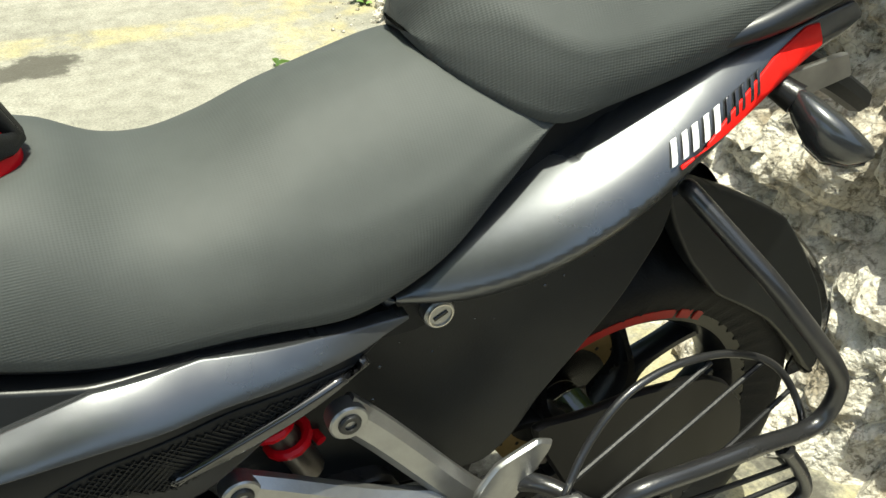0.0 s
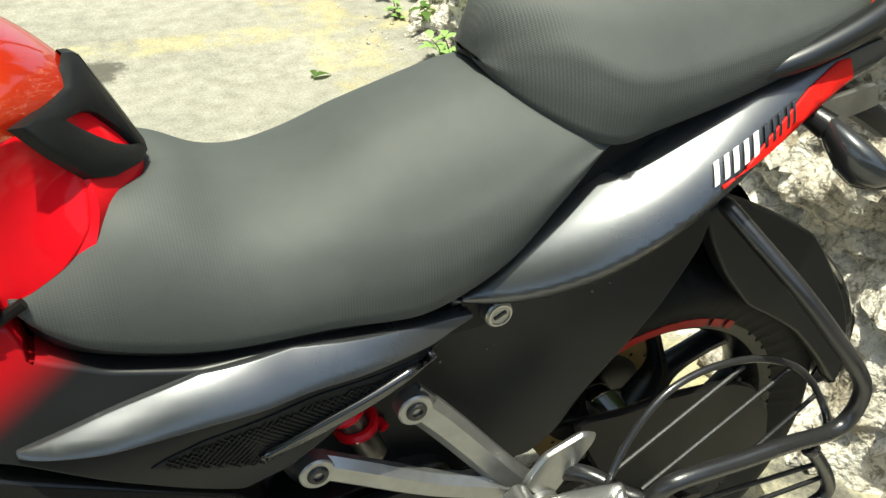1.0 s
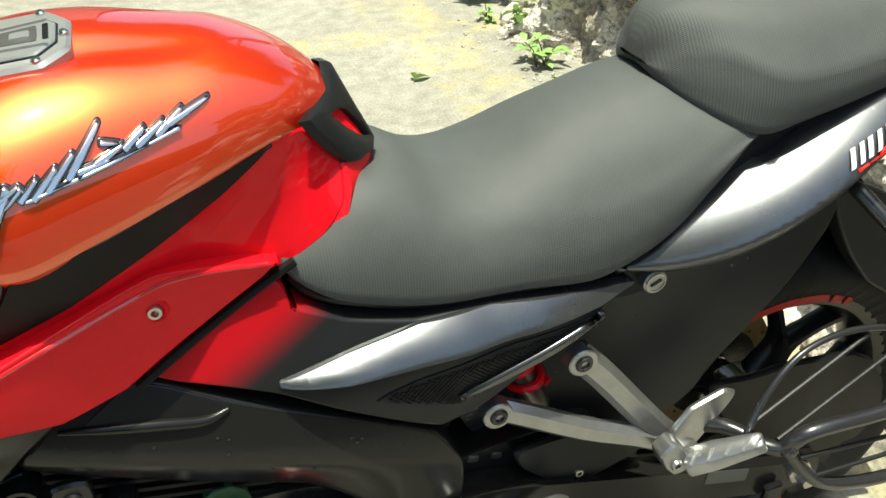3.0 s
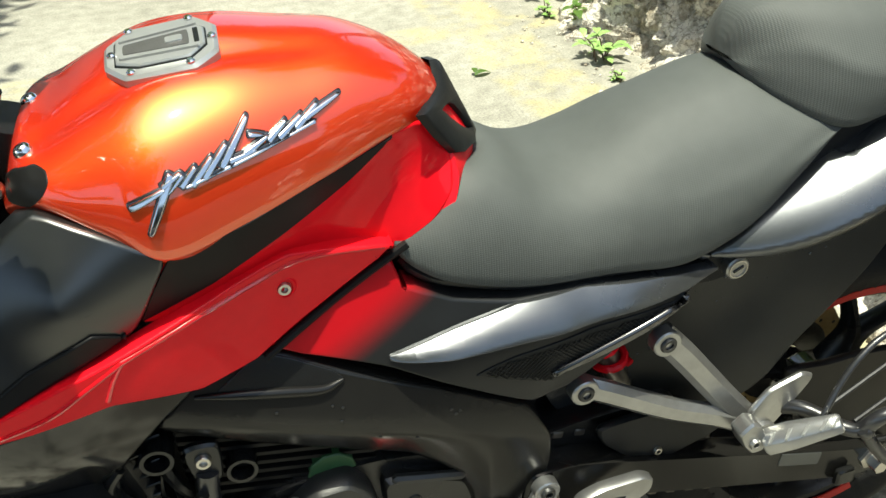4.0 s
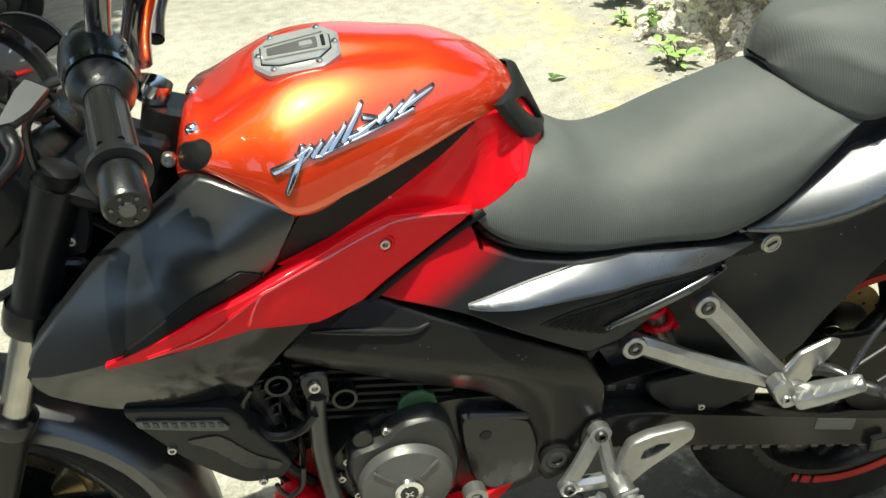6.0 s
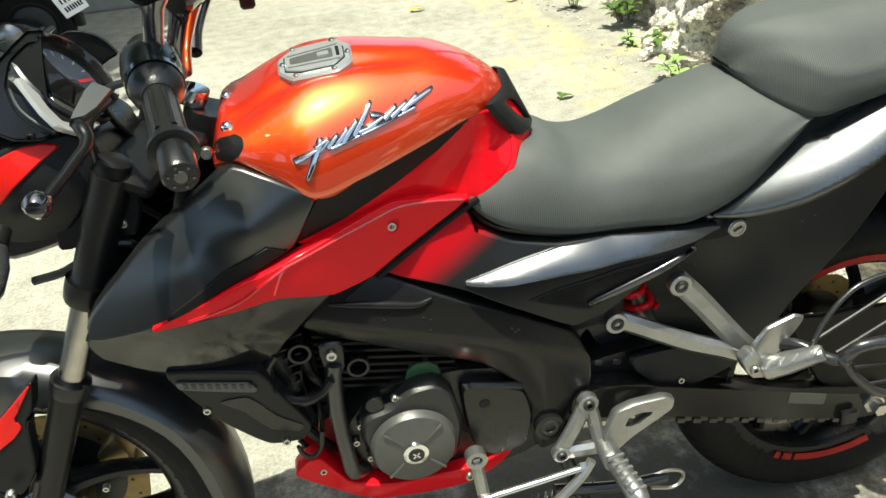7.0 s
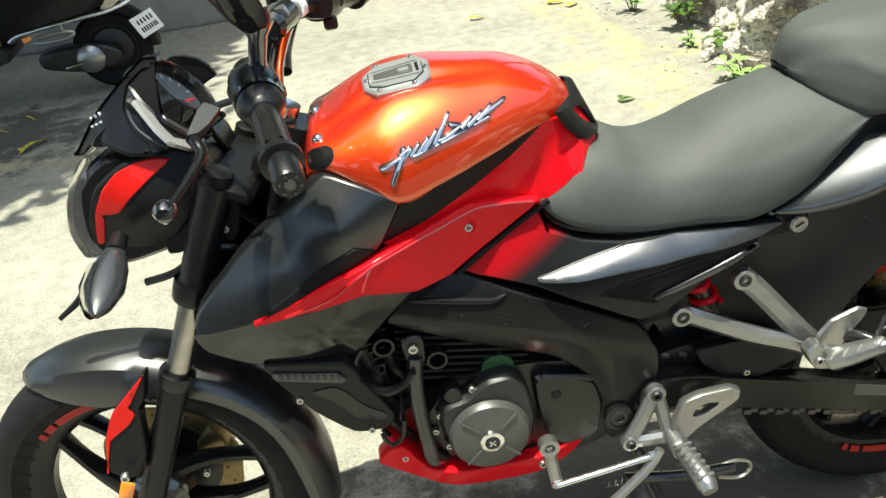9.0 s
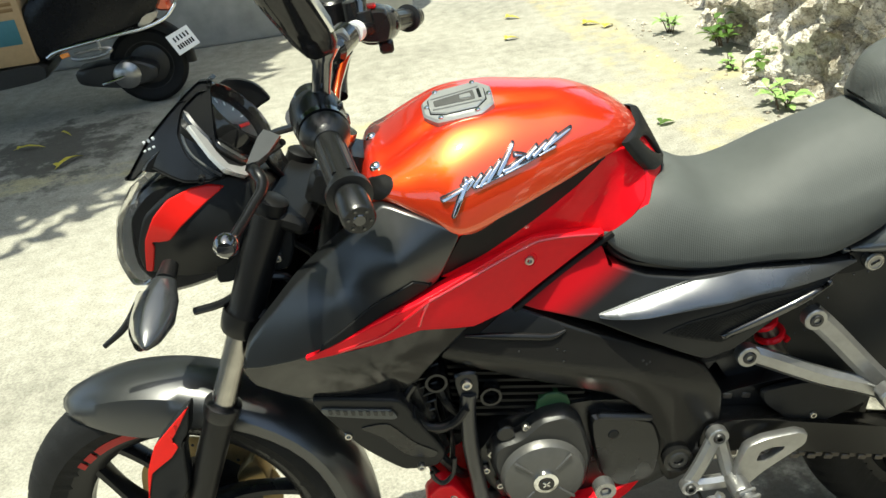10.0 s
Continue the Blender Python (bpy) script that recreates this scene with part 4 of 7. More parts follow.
slot = part("shroud_slot", panel([(-0.905, 0.790), (-0.95, 0.778), (-1.02, 0.752), (-1.078, 0.730), (-1.055, 0.748), (-0.985, 0.786), (-0.93, 0.806)], lambda x, z: SHROUD_S(x, z) - 0.0035, 0.004, edge=0.002, rounding=0.06), MATT_BLACK, bike, "glossy black air slot above the red blade")
mirrored(slot)
LOWER_S = sheet([(-1.087, 0.722, -0.184), (-0.934, 0.735, -0.170), (-1.17, 0.71, -0.162), (-1.1, 0.65, -0.150), (-0.98, 0.62, -0.145), (-0.85, 0.70, -0.125), (-1.0, 0.68, -0.178)])
LOWER = [(-1.178, 0.713), (-1.089, 0.727), (-1.006, 0.733), (-0.932, 0.736), (-0.85, 0.702), (-0.895, 0.673), (-0.937, 0.637), (-0.965, 0.596), (-1.013, 0.599), (-1.117, 0.627), (-1.171, 0.667)]
lower = part("lower_shroud", panel(LOWER, LOWER_S, 0.03, rounding=0.12), SATIN_GLOSS, bike, "dark metallic grey lower shroud")
mirrored(lower)
INTAKE_S = sheet([(-1.065, 0.544, -0.135), (-0.982, 0.594, -0.160), (-1.1, 0.62, -0.146), (-0.93, 0.50, -0.135), (-1.0, 0.50, -0.132)])
INTAKE = [(-1.105, 0.632), (-0.975, 0.618), (-0.958, 0.560), (-0.924, 0.470), (-0.941, 0.440), (-0.994, 0.440), (-1.048, 0.512), (-1.084, 0.583)]
intake = part("radiator_cowl", panel(INTAKE, INTAKE_S, 0.03), PLASTIC, bike, "black plastic cooler cowl below the shroud")
mirrored(intake)
part("cowl_recess", panel([(-1.045, 0.562), (-1.0, 0.570), (-0.968, 0.510), (-0.936, 0.480), (-0.945, 0.466), (-0.985, 0.482), (-1.012, 0.535)], lambda x, z: INTAKE_S(x, z) - 0.002, 0.003, edge=0.001), ENGINE_BLACK, bike)
bolt((-1.062, -0.137, 0.545), 0.006, bike)
bolt((-0.966, -0.136, 0.460), 0.006, bike)
badge = part("cowl_badge", panel([(-1.090, 0.612), (-0.992, 0.600), (-0.984, 0.583), (-0.990, 0.578), (-1.088, 0.596)], lambda x, z: INTAKE_S(x, z) - 0.004, 0.004, edge=0.0015, rounding=0.08), GREY_SATIN, bike, "embossed metal badge strip")
for k in range(9):
    x = -1.080 + 0.0105 * k
    z = 0.6035 - 0.12 * (x + 1.080)
    part("badge_mark", panel([(x, z + 0.005), (x + 0.006, z + 0.0045), (x + 0.006, z - 0.005), (x, z - 0.0045)], lambda a, b: INTAKE_S(a, b) - 0.0052, 0.001, edge=0.0006, rounding=0), ENGINE, badge)

def BEAM_S(x, z):
    """Two facets that meet in a crease along the beam; the lower one turns under."""
    u = x + 0.917
    d = z - (0.656 - 0.30 * u - 0.16 * u * u)
    crest = -0.138 + 0.3 * (x + 0.70) ** 2
    under = 0.12 + 0.38 * min(max((-0.57 - x) / 0.10, 0.0), 1.0)
    return crest + (0.18 - under) / 2 * d + (0.18 + under) / 2 * (math.sqrt(d * d + 0.0001) - 0.01) + 1.2 * max(d, 0.0) ** 2


BEAM = [(-0.923, 0.643), (-0.86, 0.700), (-0.807, 0.712), (-0.722, 0.662), (-0.626, 0.612), (-0.523, 0.552), (-0.494, 0.494), (-0.493, 0.427), (-0.53, 0.328), (-0.575, 0.307), (-0.597, 0.348), (-0.609, 0.465), (-0.668, 0.521), (-0.816, 0.588)]
beam = part("frame_beam", panel(BEAM, BEAM_S, 0.05, cell=0.008, edge=0.005), BEAM_GREY, bike, "dark grey perimeter frame beam with water drops")
mirrored(beam)
part("beam_pocket", panel([(-0.805, 0.706), (-0.773, 0.69), (-0.738, 0.669), (-0.727, 0.657), (-0.754, 0.656), (-0.82, 0.669), (-0.851, 0.677), (-0.839, 0.685)], lambda x, z: BEAM_S(x, z) - 0.0015, 0.002, edge=0.001, rounding=0.08), ENGINE_BLACK, bike, "dark recess along the beam's top")
part("beam_ledge", tube([(x, BEAM_S(x, z) - 0.001, z) for x, z in ((-0.872, 0.676), (-0.835, 0.670), (-0.79, 0.661), (-0.752, 0.653), (-0.730, 0.657))], [0.002, 0.005, 0.006, 0.005, 0.002], 12), BEAM_GREY, bike, "rounded ledge that catches the sky")
for x, z in ((-0.80, 0.640), (-0.745, 0.632), (-0.735, 0.627), (-0.738, 0.612), (-0.62, 0.585), (-0.615, 0.578), (-0.61, 0.580), (-0.70, 0.575), (-0.66, 0.560)):
    part("water_drop", disc((x, BEAM_S(x, z), z), 0.0022, -0.0012, 0.0005, 10, 0.0008), ENGINE_BLACK, bike)

SIDE_S = sheet([(-0.66, 0.777, -0.099), (-0.79, 0.715, -0.114), (-0.503, 0.61, -0.136), (-0.346, 0.666, -0.129), (-0.61, 0.721, -0.112), (-0.47, 0.700, -0.124), (-0.33, 0.69, -0.118), (-0.62, 0.66, -0.134), (-0.50, 0.575, -0.128), (-0.50, 0.668, -0.137), (-0.42, 0.683, -0.132)])
SIDE = [(-0.667, 0.775), (-0.657, 0.741), (-0.608, 0.718), (-0.544, 0.706), (-0.468, 0.708), (-0.381, 0.698), (-0.30, 0.685), (-0.347, 0.664), (-0.419, 0.630), (-0.483, 0.572), (-0.523, 0.562), (-0.595, 0.610), (-0.682, 0.661), (-0.802, 0.707)]
side_panel = part("side_panel", panel(SIDE, SIDE_S, 0.03, cell=0.018, rounding=0.10), FADE, bike, "side panel airbrushed from red to satin black")
mirrored(side_panel)
FIN_TOP = [(-0.682, 0.676), (-0.62, 0.690), (-0.544, 0.705), (-0.468, 0.707), (-0.381, 0.698), (-0.300, 0.686)]
FIN_LOW = [(-0.682, 0.670), (-0.62, 0.669), (-0.54, 0.674), (-0.455, 0.676), (-0.345, 0.676), (-0.300, 0.682)]
FIN = FIN_TOP + FIN_LOW[::-1]


def FIN_S(x, z):
    """A facet that curls outwards to a crisp lower edge, strongest towards its front."""
    t, b = lerp(FIN_TOP, x), lerp(FIN_LOW, x)
    v = min(max((t - z) / max(t - b, 0.004), 0.0), 1.0)
    along = min(max((x + 0.682) / 0.382, 0.0), 1.0)
    return SIDE_S(x, z) - 0.0015 - 0.021 * math.sin(math.pi * along ** 0.60) * (1 - (1 - v) ** 2)


fin = part("side_fin", panel(FIN, FIN_S, 0.012, cell=0.008, edge=0.0015, rounding=0.05), TAIL_GREY, bike, "satin black upper facet of the side panel")
mirrored(fin)
VENT = [(-0.597, 0.632), (-0.55, 0.645), (-0.454, 0.660), (-0.352, 0.666), (-0.446, 0.626), (-0.505, 0.592)]
vent = part("mesh_vent", panel(VENT, lambda x, z: SIDE_S(x, z) - 0.0015, 0.002, edge=0.001, rounding=0.06), PLASTIC, bike, "black expanded mesh vent")
mesh_bm = bmesh.new()
for s in (-1, 1):
    for k in range(-30, 60):
        c0 = -0.60 + 0.006 * k
        pts = []
        for q in range(24):
            x = c0 + 0.0042 * q
            z = 0.590 + 0.0042 * q if s > 0 else 0.668 - 0.0036 * q
            u = (x + 0.597) / 0.245
            top = 0.632 + 0.034 * u ** 0.7 if u > 0 else 0
            low = 0.632 - 0.040 * (u / 0.375) if u < 0.375 else 0.592 + 0.074 * ((u - 0.375) / 0.625)
            if 0.01 < u < 0.98 and low + 0.002 < z < top - 0.001:
                pts.append((x, SIDE_S(x, z) - 0.0028, z))
        if len(pts) > 2:
            tube(pts[:1] + pts[-1:], 0.0007, 4, bm=mesh_bm)
part("wire_mesh", mesh_bm, PLASTIC, vent)
rail = [(-0.508, 0.605), (-0.505, 0.615), (-0.45, 0.636), (-0.39, 0.657), (-0.343, 0.672), (-0.346, 0.663), (-0.40, 0.640), (-0.45, 0.622)]
rail_ob = part("side_rail", panel(rail, lambda x, z: SIDE_S(x, z) - 0.009, 0.012, edge=0.004), GLOSS_BLACK, bike, "thin black frame rail along the vent")
mirrored(rail_ob)
lock = part("seat_lock", disc((-0.269, -0.103, 0.672), 0.0145, -0.008, 0.02, 28), SILVER, bike, "round metal seat lock")
part("key_slot", block((-0.269, -0.1115, 0.672), (0.014, 0.002, 0.0035), 0.0005, (0, -25, 0)), ENGINE_BLACK, lock)
part("key_rim", lathe([(0.0105, -0.0095), (0.0118, -0.0095), (0.0118, -0.007), (0.0105, -0.007)], (-0.269, -0.103, 0.672), 28, closed=True), STEEL, lock)
part("lock_bracket", plate([(-0.335, 0.690), (-0.25, 0.686), (-0.245, 0.665), (-0.285, 0.650), (-0.345, 0.655)], -0.098, -0.085, 0.004), PLASTIC, bike)

# tail --------------------------------------------------------------------
def TAIL_S(x, z):
    """A ledge that rolls over from the seat line into an upright flank, fullest behind the rider."""
    top = 0.8683 + x * (0.3306 + x * (-0.6838 - 0.5489 * x))
    full = 0.0588 + x * (-0.3011 + x * (-0.5237 + x * (4.2273 + 6.3432 * x)))
    low = 0.8244 + x * (0.4484 + x * (-0.7788 + -2.9252 * x))
    d = low + 0.006 - z
    return -0.104 - full * (1 - math.exp(-max((top - z) * 0.86, -0.012) / 0.026)) + 0.55 * (d + math.sqrt(d * d + 0.000016))


TAIL = [(-0.325, 0.696), (-0.285, 0.722), (-0.238, 0.76), (-0.201, 0.792), (-0.18, 0.805), (-0.157, 0.798), (-0.114, 0.829), (-0.062, 0.85), (-0.009, 0.866), (0.058, 0.88), (0.135, 0.893), (0.146, 0.876), (0.09, 0.852), (0.04, 0.832), (-0.025, 0.803), (-0.095, 0.769), (-0.155, 0.738), (-0.207, 0.712), (-0.257, 0.700)]
tail = part("tail_cowl", panel(TAIL, TAIL_S, 0.03, cell=0.006, edge=0.004, rounding=0.12), TAIL_GREY, bike, "satin dark grey tail cowl with a red graphic")
mirrored(tail)
part("tail_underside", slab([(-0.33, 0.70), (-0.24, 0.69), (-0.17, 0.70), (-0.05, 0.765), (0.05, 0.825), (0.14, 0.885), (0.13, 0.90), (-0.1, 0.86), (-0.2, 0.81)], [(-0.10, 0.96), (0.10, 0.96)]), PLASTIC, bike)
on_tail = lambda lift: (lambda x, z: TAIL_S(x, z) - lift)
part("tail_graphic", panel([(-0.084, 0.797), (-0.06, 0.808), (-0.028, 0.829), (0.029, 0.861), (0.072, 0.879), (0.086, 0.880), (0.087, 0.863), (0.03, 0.840), (-0.03, 0.817)], on_tail(0.0032), 0.001, edge=0.0008, rounding=0.05), RED_SATIN, bike, "orange-red graphic flash on the tail")
def graphic_bar(x, w, material):
    """One slanted printed bar of the side graphic."""
    z = 0.7985 + 0.42 * (x + 0.091)
    part("graphic_bar", panel([(x, z), (x + w, z + 0.42 * w), (x + w + 0.006, z + 0.42 * w + 0.0165), (x + 0.006, z + 0.0165)], on_tail(0.0040), 0.0004, cell=0.02, edge=0.0004, rounding=0.04), material, bike)


for x, w in ((-0.091, 0.0055), (-0.080, 0.0055), (-0.070, 0.0060), (-0.058, 0.0055), (-0.047, 0.0060)):
    graphic_bar(x, w, WHITE)
for x, w in ((-0.034, 0.0045), (-0.024, 0.0040), (-0.016, 0.0035), (-0.006, 0.0040), (0.002, 0.0035)):
    graphic_bar(x, w, GLOSS_BLACK)
TRIM = [(-0.179, 0.803), (-0.156, 0.801), (-0.15, 0.807), (-0.112, 0.825), (-0.057, 0.849), (0.008, 0.877), (0.009, 0.882), (-0.054, 0.857), (-0.119, 0.828), (-0.156, 0.81)]
trim = part("tail_trim", panel(TRIM, lambda x, z: TAIL_S(x, z) - 0.004, 0.02, edge=0.003), GLOSS_BLACK, bike, "glossy black edge trim beside the pillion seat")
mirrored(trim)
grab = tube([(-0.02, -0.112, 0.876), (0.03, -0.118, 0.890), (0.10, -0.114, 0.912), (0.17, -0.095, 0.935), (0.20, -0.07, 0.94)], [0.009, 0.012, 0.014, 0.014, 0.012], 12)
grab_ob = part("grab_rail", grab, SATIN, bike, "black split grab rail")
mirrored(grab_ob)
part("tail_lamp", slab([(0.13, 0.905), (0.20, 0.915), (0.205, 0.89), (0.15, 0.87)], [(-0.06, 0.8), (-0.05, 1), (0.05, 1), (0.06, 0.8)]), RED, bike, "red tail lamp")
part("plate_bracket", plate([(0.13, 0.80), (0.22, 0.812), (0.235, 0.785), (0.16, 0.77)], -0.054, -0.046, 0.002, 0.05), SILVER, bike)
part("plate_holder", tube([(0.18, -0.02, 0.80), (0.25, -0.015, 0.765), (0.33, 0, 0.72)], 0.016, 8), PLASTIC, bike)


def indicator(name, root, tip, down, parent, front):
    """A pointed turn signal on a short rubber stalk."""
    top = new(name)
    top.parent = parent
    tagged(top, "dark smoked pointed turn indicator")
    root, tip = Vector(root), Vector(tip)
    d = (tip - root).normalized()
    part("stalk", tube([root, root + d * 0.03], [0.011, 0.014], 12, smooth=False), RUBBER, top)
    down = Vector(down).normalized()
    side = d.cross(down).normalized()
    c0 = root + d * 0.024
    rings = []
    for t, w, h in ((0.0, 0.009, 0.009), (0.10, 0.016, 0.014), (0.3, 0.023, 0.019), (0.55, 0.025, 0.020), (0.8, 0.017, 0.014), (0.95, 0.008, 0.007), (1.0, 0.002, 0.002)):
        c = c0 + (tip - c0) * t + down * 0.010 * math.sin(t * 3)
        rings.append([c + down * (h * math.cos(a)) + side * (w * math.sin(a)) * (1 - 0.25 * math.cos(a)) for a in (2 * math.pi * k / 20 for k in range(20))])
    part("lamp_shell", loft(rings), mat_shell, top)
    lens = [[q + side * front * 0.007 + down * 0.002 for q in r] for r in rings[2:6]]
    part("lens", loft(lens), LENS, top, "clear lens")


mat_shell = mat("dark_metallic_shell", (0.06, 0.063, 0.066), 0.26, 0.6, 0.1, 80, coat=0.4)
indicator("rear_indicator", (0.040, -0.118, 0.836), (0.078, -0.212, 0.800), (-0.5, -0.2, -0.8), bike, 1)
indicator("rear_indicator", (0.035, 0.12, 0.845), (0.068, 0.235, 0.790), (-0.5, 0.2, -0.8), bike, -1)

# rear hugger, inner guard, mudguard -------------------------------------------
HUG = [(-0.36, 0.66), (-0.30, 0.695), (-0.20, 0.705), (-0.10, 0.735), (-0.010, 0.752), (-0.002, 0.700), (-0.012, 0.668), (-0.053, 0.610), (-0.088, 0.570), (-0.136, 0.511), (-0.169, 0.459), (-0.20, 0.430), (-0.29, 0.425), (-0.40, 0.46), (-0.40, 0.56)]
hug_s = sheet([(-0.36, 0.66, -0.078), (-0.02, 0.72, -0.080), (-0.10, 0.62, -0.088), (-0.17, 0.47, -0.088), (-0.40, 0.50, -0.062), (-0.22, 0.58, -0.066), (-0.16, 0.60, -0.082), (-0.28, 0.45, -0.072)])
hug = part("inner_guard", panel(HUG, hug_s, 0.03, edge=0.006), GUARD_BLACK, bike, "black plastic inner mudguard with water drops")
mirrored(hug)


drop_rnd = random.Random(9)
for k in range(90):
    x, z = drop_rnd.uniform(-0.36, -0.06), drop_rnd.uniform(0.50, 0.69)
    if z < 0.52 + (x + 0.36) * 0.55 or z > 0.68:
        continue
    r = drop_rnd.uniform(0.0008, 0.0022)
    drop = bmesh.new()
    lathe([(0, -r * 0.7), (r * 0.6, -r * 0.5), (r, 0.0)], (x, hug_s(x, z) - 0.0004, z), 8, drop)
    part("water_drop", drop, GLOSS_BLACK, hug)


def arc_guard(c, r, a0, a1, half, lip, n=30, tail=0.0):
    """A mudguard that follows the wheel: a rounded channel with turned-down sides."""
    rings = []
    for k in range(n + 1):
        t = k / n
        a = radians(a0 + (a1 - a0) * t)
        w = half * (0.55 + 0.45 * math.sin(math.pi * min(max(t, 0.06), 0.94)) ** 0.5)
        ring = []
        prof = [(-1.0, -lip), (-1.0, -lip * 0.5)] + [(-math.cos(q * math.pi / 12), -0.1 * lip + 0.72 * lip * math.sin(q * math.pi / 12)) for q in range(1, 12)] + [(1.0, -lip * 0.5), (1.0, -lip)]
        for u, h in prof:
            ring.append((u * w, r + h))
        for u, h in prof[::-1]:
            ring.append((u * (w - 0.004), r + h - (0.004 if abs(u) < 0.95 else 0)))
        rings.append([(c[0] + q * math.cos(a), c[1] + y, c[2] + q * math.sin(a)) for y, q in ring])
    return loft(rings)


part("rear_mudguard", arc_guard((0.03, 0, 0.335), 0.300, 2, 82, 0.076, 0.045, 48), SATIN_GLOSS, bike, "black rear mudguard")
FLAP = [(-0.01, 0.71), (0.03, 0.715), (0.10, 0.68), (0.17, 0.64), (0.211, 0.59), (0.262, 0.52), (0.290, 0.465), (0.304, 0.408), (0.308, 0.358), (0.296, 0.368), (0.25, 0.424), (0.19, 0.488), (0.135, 0.528), (0.09, 0.557), (0.04, 0.616), (0.01, 0.665)]
flap = part("mudguard_side", panel(FLAP, lambda x, z: -0.078, 0.02, edge=0.004), GUARD_BLACK, bike)
mirrored(flap)
part("mud_flap", slab([(0.265, 0.50), (0.325, 0.47), (0.335, 0.35), (0.318, 0.335), (0.29, 0.38)], [(-0.062, 0.95), (-0.056, 1), (0.056, 1), (0.062, 0.95)]), PLASTIC, bike)

# swingarm, chain -----------------------------------------------------------
arm = slab([(-0.52, 0.43), (-0.46, 0.432), (-0.02, 0.302), (0.055, 0.295), (0.06, 0.250), (-0.0, 0.240), (-0.46, 0.368), (-0.53, 0.375)], [(-0.122, 0.985), (-0.118, 1), (-0.090, 1), (-0.086, 0.985)], 0.12)
swing = part("swingarm", arm, BEAM_GREY, bike, "dark grey box-section swingarm")
mirrored(swing)
part("arm_sticker", plate([(-0.145, 0.338), (-0.075, 0.318), (-0.078, 0.296), (-0.148, 0.316)], -0.1235, -0.1215, 0.0005, 0.03), GREY_SATIN, bike, "faded specification sticker")
part("chain_guard", plate([(-0.43, 0.47), (-0.36, 0.475), (-0.25, 0.455), (-0.24, 0.415), (-0.32, 0.385), (-0.36, 0.385), (-0.42, 0.44)], -0.112, -0.100, 0.004), PLASTIC, bike, "black sprocket side plate")
bolt((-0.340, -0.113, 0.405), 0.006, bike)
upper_arm = plate([(-0.161, 0.48), (-0.094, 0.471), (-0.031, 0.474), (0.029, 0.467), (0.075, 0.463), (0.116, 0.439), (0.154, 0.387), (0.168, 0.328), (0.142, 0.281), (0.043, 0.274), (-0.081, 0.322)], -0.104, -0.092, 0.004, 0.12)
part("chain_cover", upper_arm, MATT_BLACK, bike, "black chain cover over the sprocket")
for z0, z1 in ((0.333, 0.207), (0.455, 0.372)):
    for k in range(34):
        t = k / 33
        part("chain_link", block((-0.50 + 0.50 * t, -0.082 + (0.003 if k % 2 else -0.003), z0 + (z1 - z0) * t), (0.0145, 0.004, 0.010), 0.002, (0, 14, 0)), CHAIN, bike)
part("sprocket", lathe([(0.03, -0.084), (0.082, -0.084), (0.082, -0.078), (0.03, -0.078)], REAR, 42, closed=True, wave=lambda a, y: 0.004 * math.sin(a * 21) if True else 0), STEEL, bike)
part("axle_nut", lathe([(0, -0.145), (0.012, -0.145), (0.013, -0.128), (0.020, -0.126), (0.020, -0.120), (0, -0.120)], (0.02, 0, 0.275), 6), STEEL, bike)
part("chain_adjuster", block((-0.03, -0.130, 0.262), (0.03, 0.012, 0.03), 0.003), ENGINE_BLACK, bike)

# rear suspension
spring = bmesh.new()
coil = [(-0.392 + 0.021 * math.cos(a) - 0.0022 * a, -0.074 + 0.021 * math.sin(a), 0.530 + 0.0042 * a) for a in (0.45 * k for k in range(56))]
tube(coil, 0.0055, 8, 1, bm=spring)
part("shock_spring", spring, RED_SIDE, bike, "red coil shock absorber")
part("shock_body", tube([(-0.385, -0.078, 0.505), (-0.445, -0.078, 0.65)], 0.015, 12, smooth=False), CHAIN, bike)

# leg guard -----------------------------------------------------------------
guard = new("leg_guard")
guard.parent = bike
tagged(guard, "black tubular rear leg guard with welded rods")
part("main_tube", tube([(-0.026, -0.115, 0.743), (-0.026, -0.125, 0.741), (-0.01, -0.16, 0.716), (0.017, -0.2, 0.678), (0.057, -0.232, 0.623), (0.084, -0.243, 0.586), (0.093, -0.246, 0.56), (0.086, -0.247, 0.53), (0.061, -0.247, 0.518), (0.002, -0.247, 0.524), (-0.059, -0.245, 0.523), (-0.131, -0.24, 0.52), (-0.15, -0.23, 0.493), (-0.165, -0.215, 0.488), (-0.177, -0.195, 0.49), (-0.193, -0.175, 0.491), (-0.211, -0.15, 0.476)], 0.0092, 16), TUBE_BLACK, guard)
part("wheel_loop", tube([(-0.185, -0.205, 0.504), (-0.162, -0.195, 0.54), (-0.137, -0.188, 0.566), (-0.108, -0.183, 0.584), (-0.07, -0.18, 0.592), (-0.031, -0.18, 0.592), (0.009, -0.182, 0.585), (0.047, -0.19, 0.571), (0.071, -0.2, 0.55), (0.083, -0.215, 0.524), (0.078, -0.232, 0.51), (0.054, -0.245, 0.508)], 0.0040, 10), TUBE_BLACK, guard)
for a, b in [((-0.182, -0.203, 0.513), (-0.012, -0.18, 0.58)), ((-0.155, -0.222, 0.5), (0.049, -0.19, 0.567)), ((-0.062, -0.238, 0.501), (0.08, -0.207, 0.532))]:
    part("guard_rod", tube([a, b], 0.0029, 8), ROD_BLACK, guard)
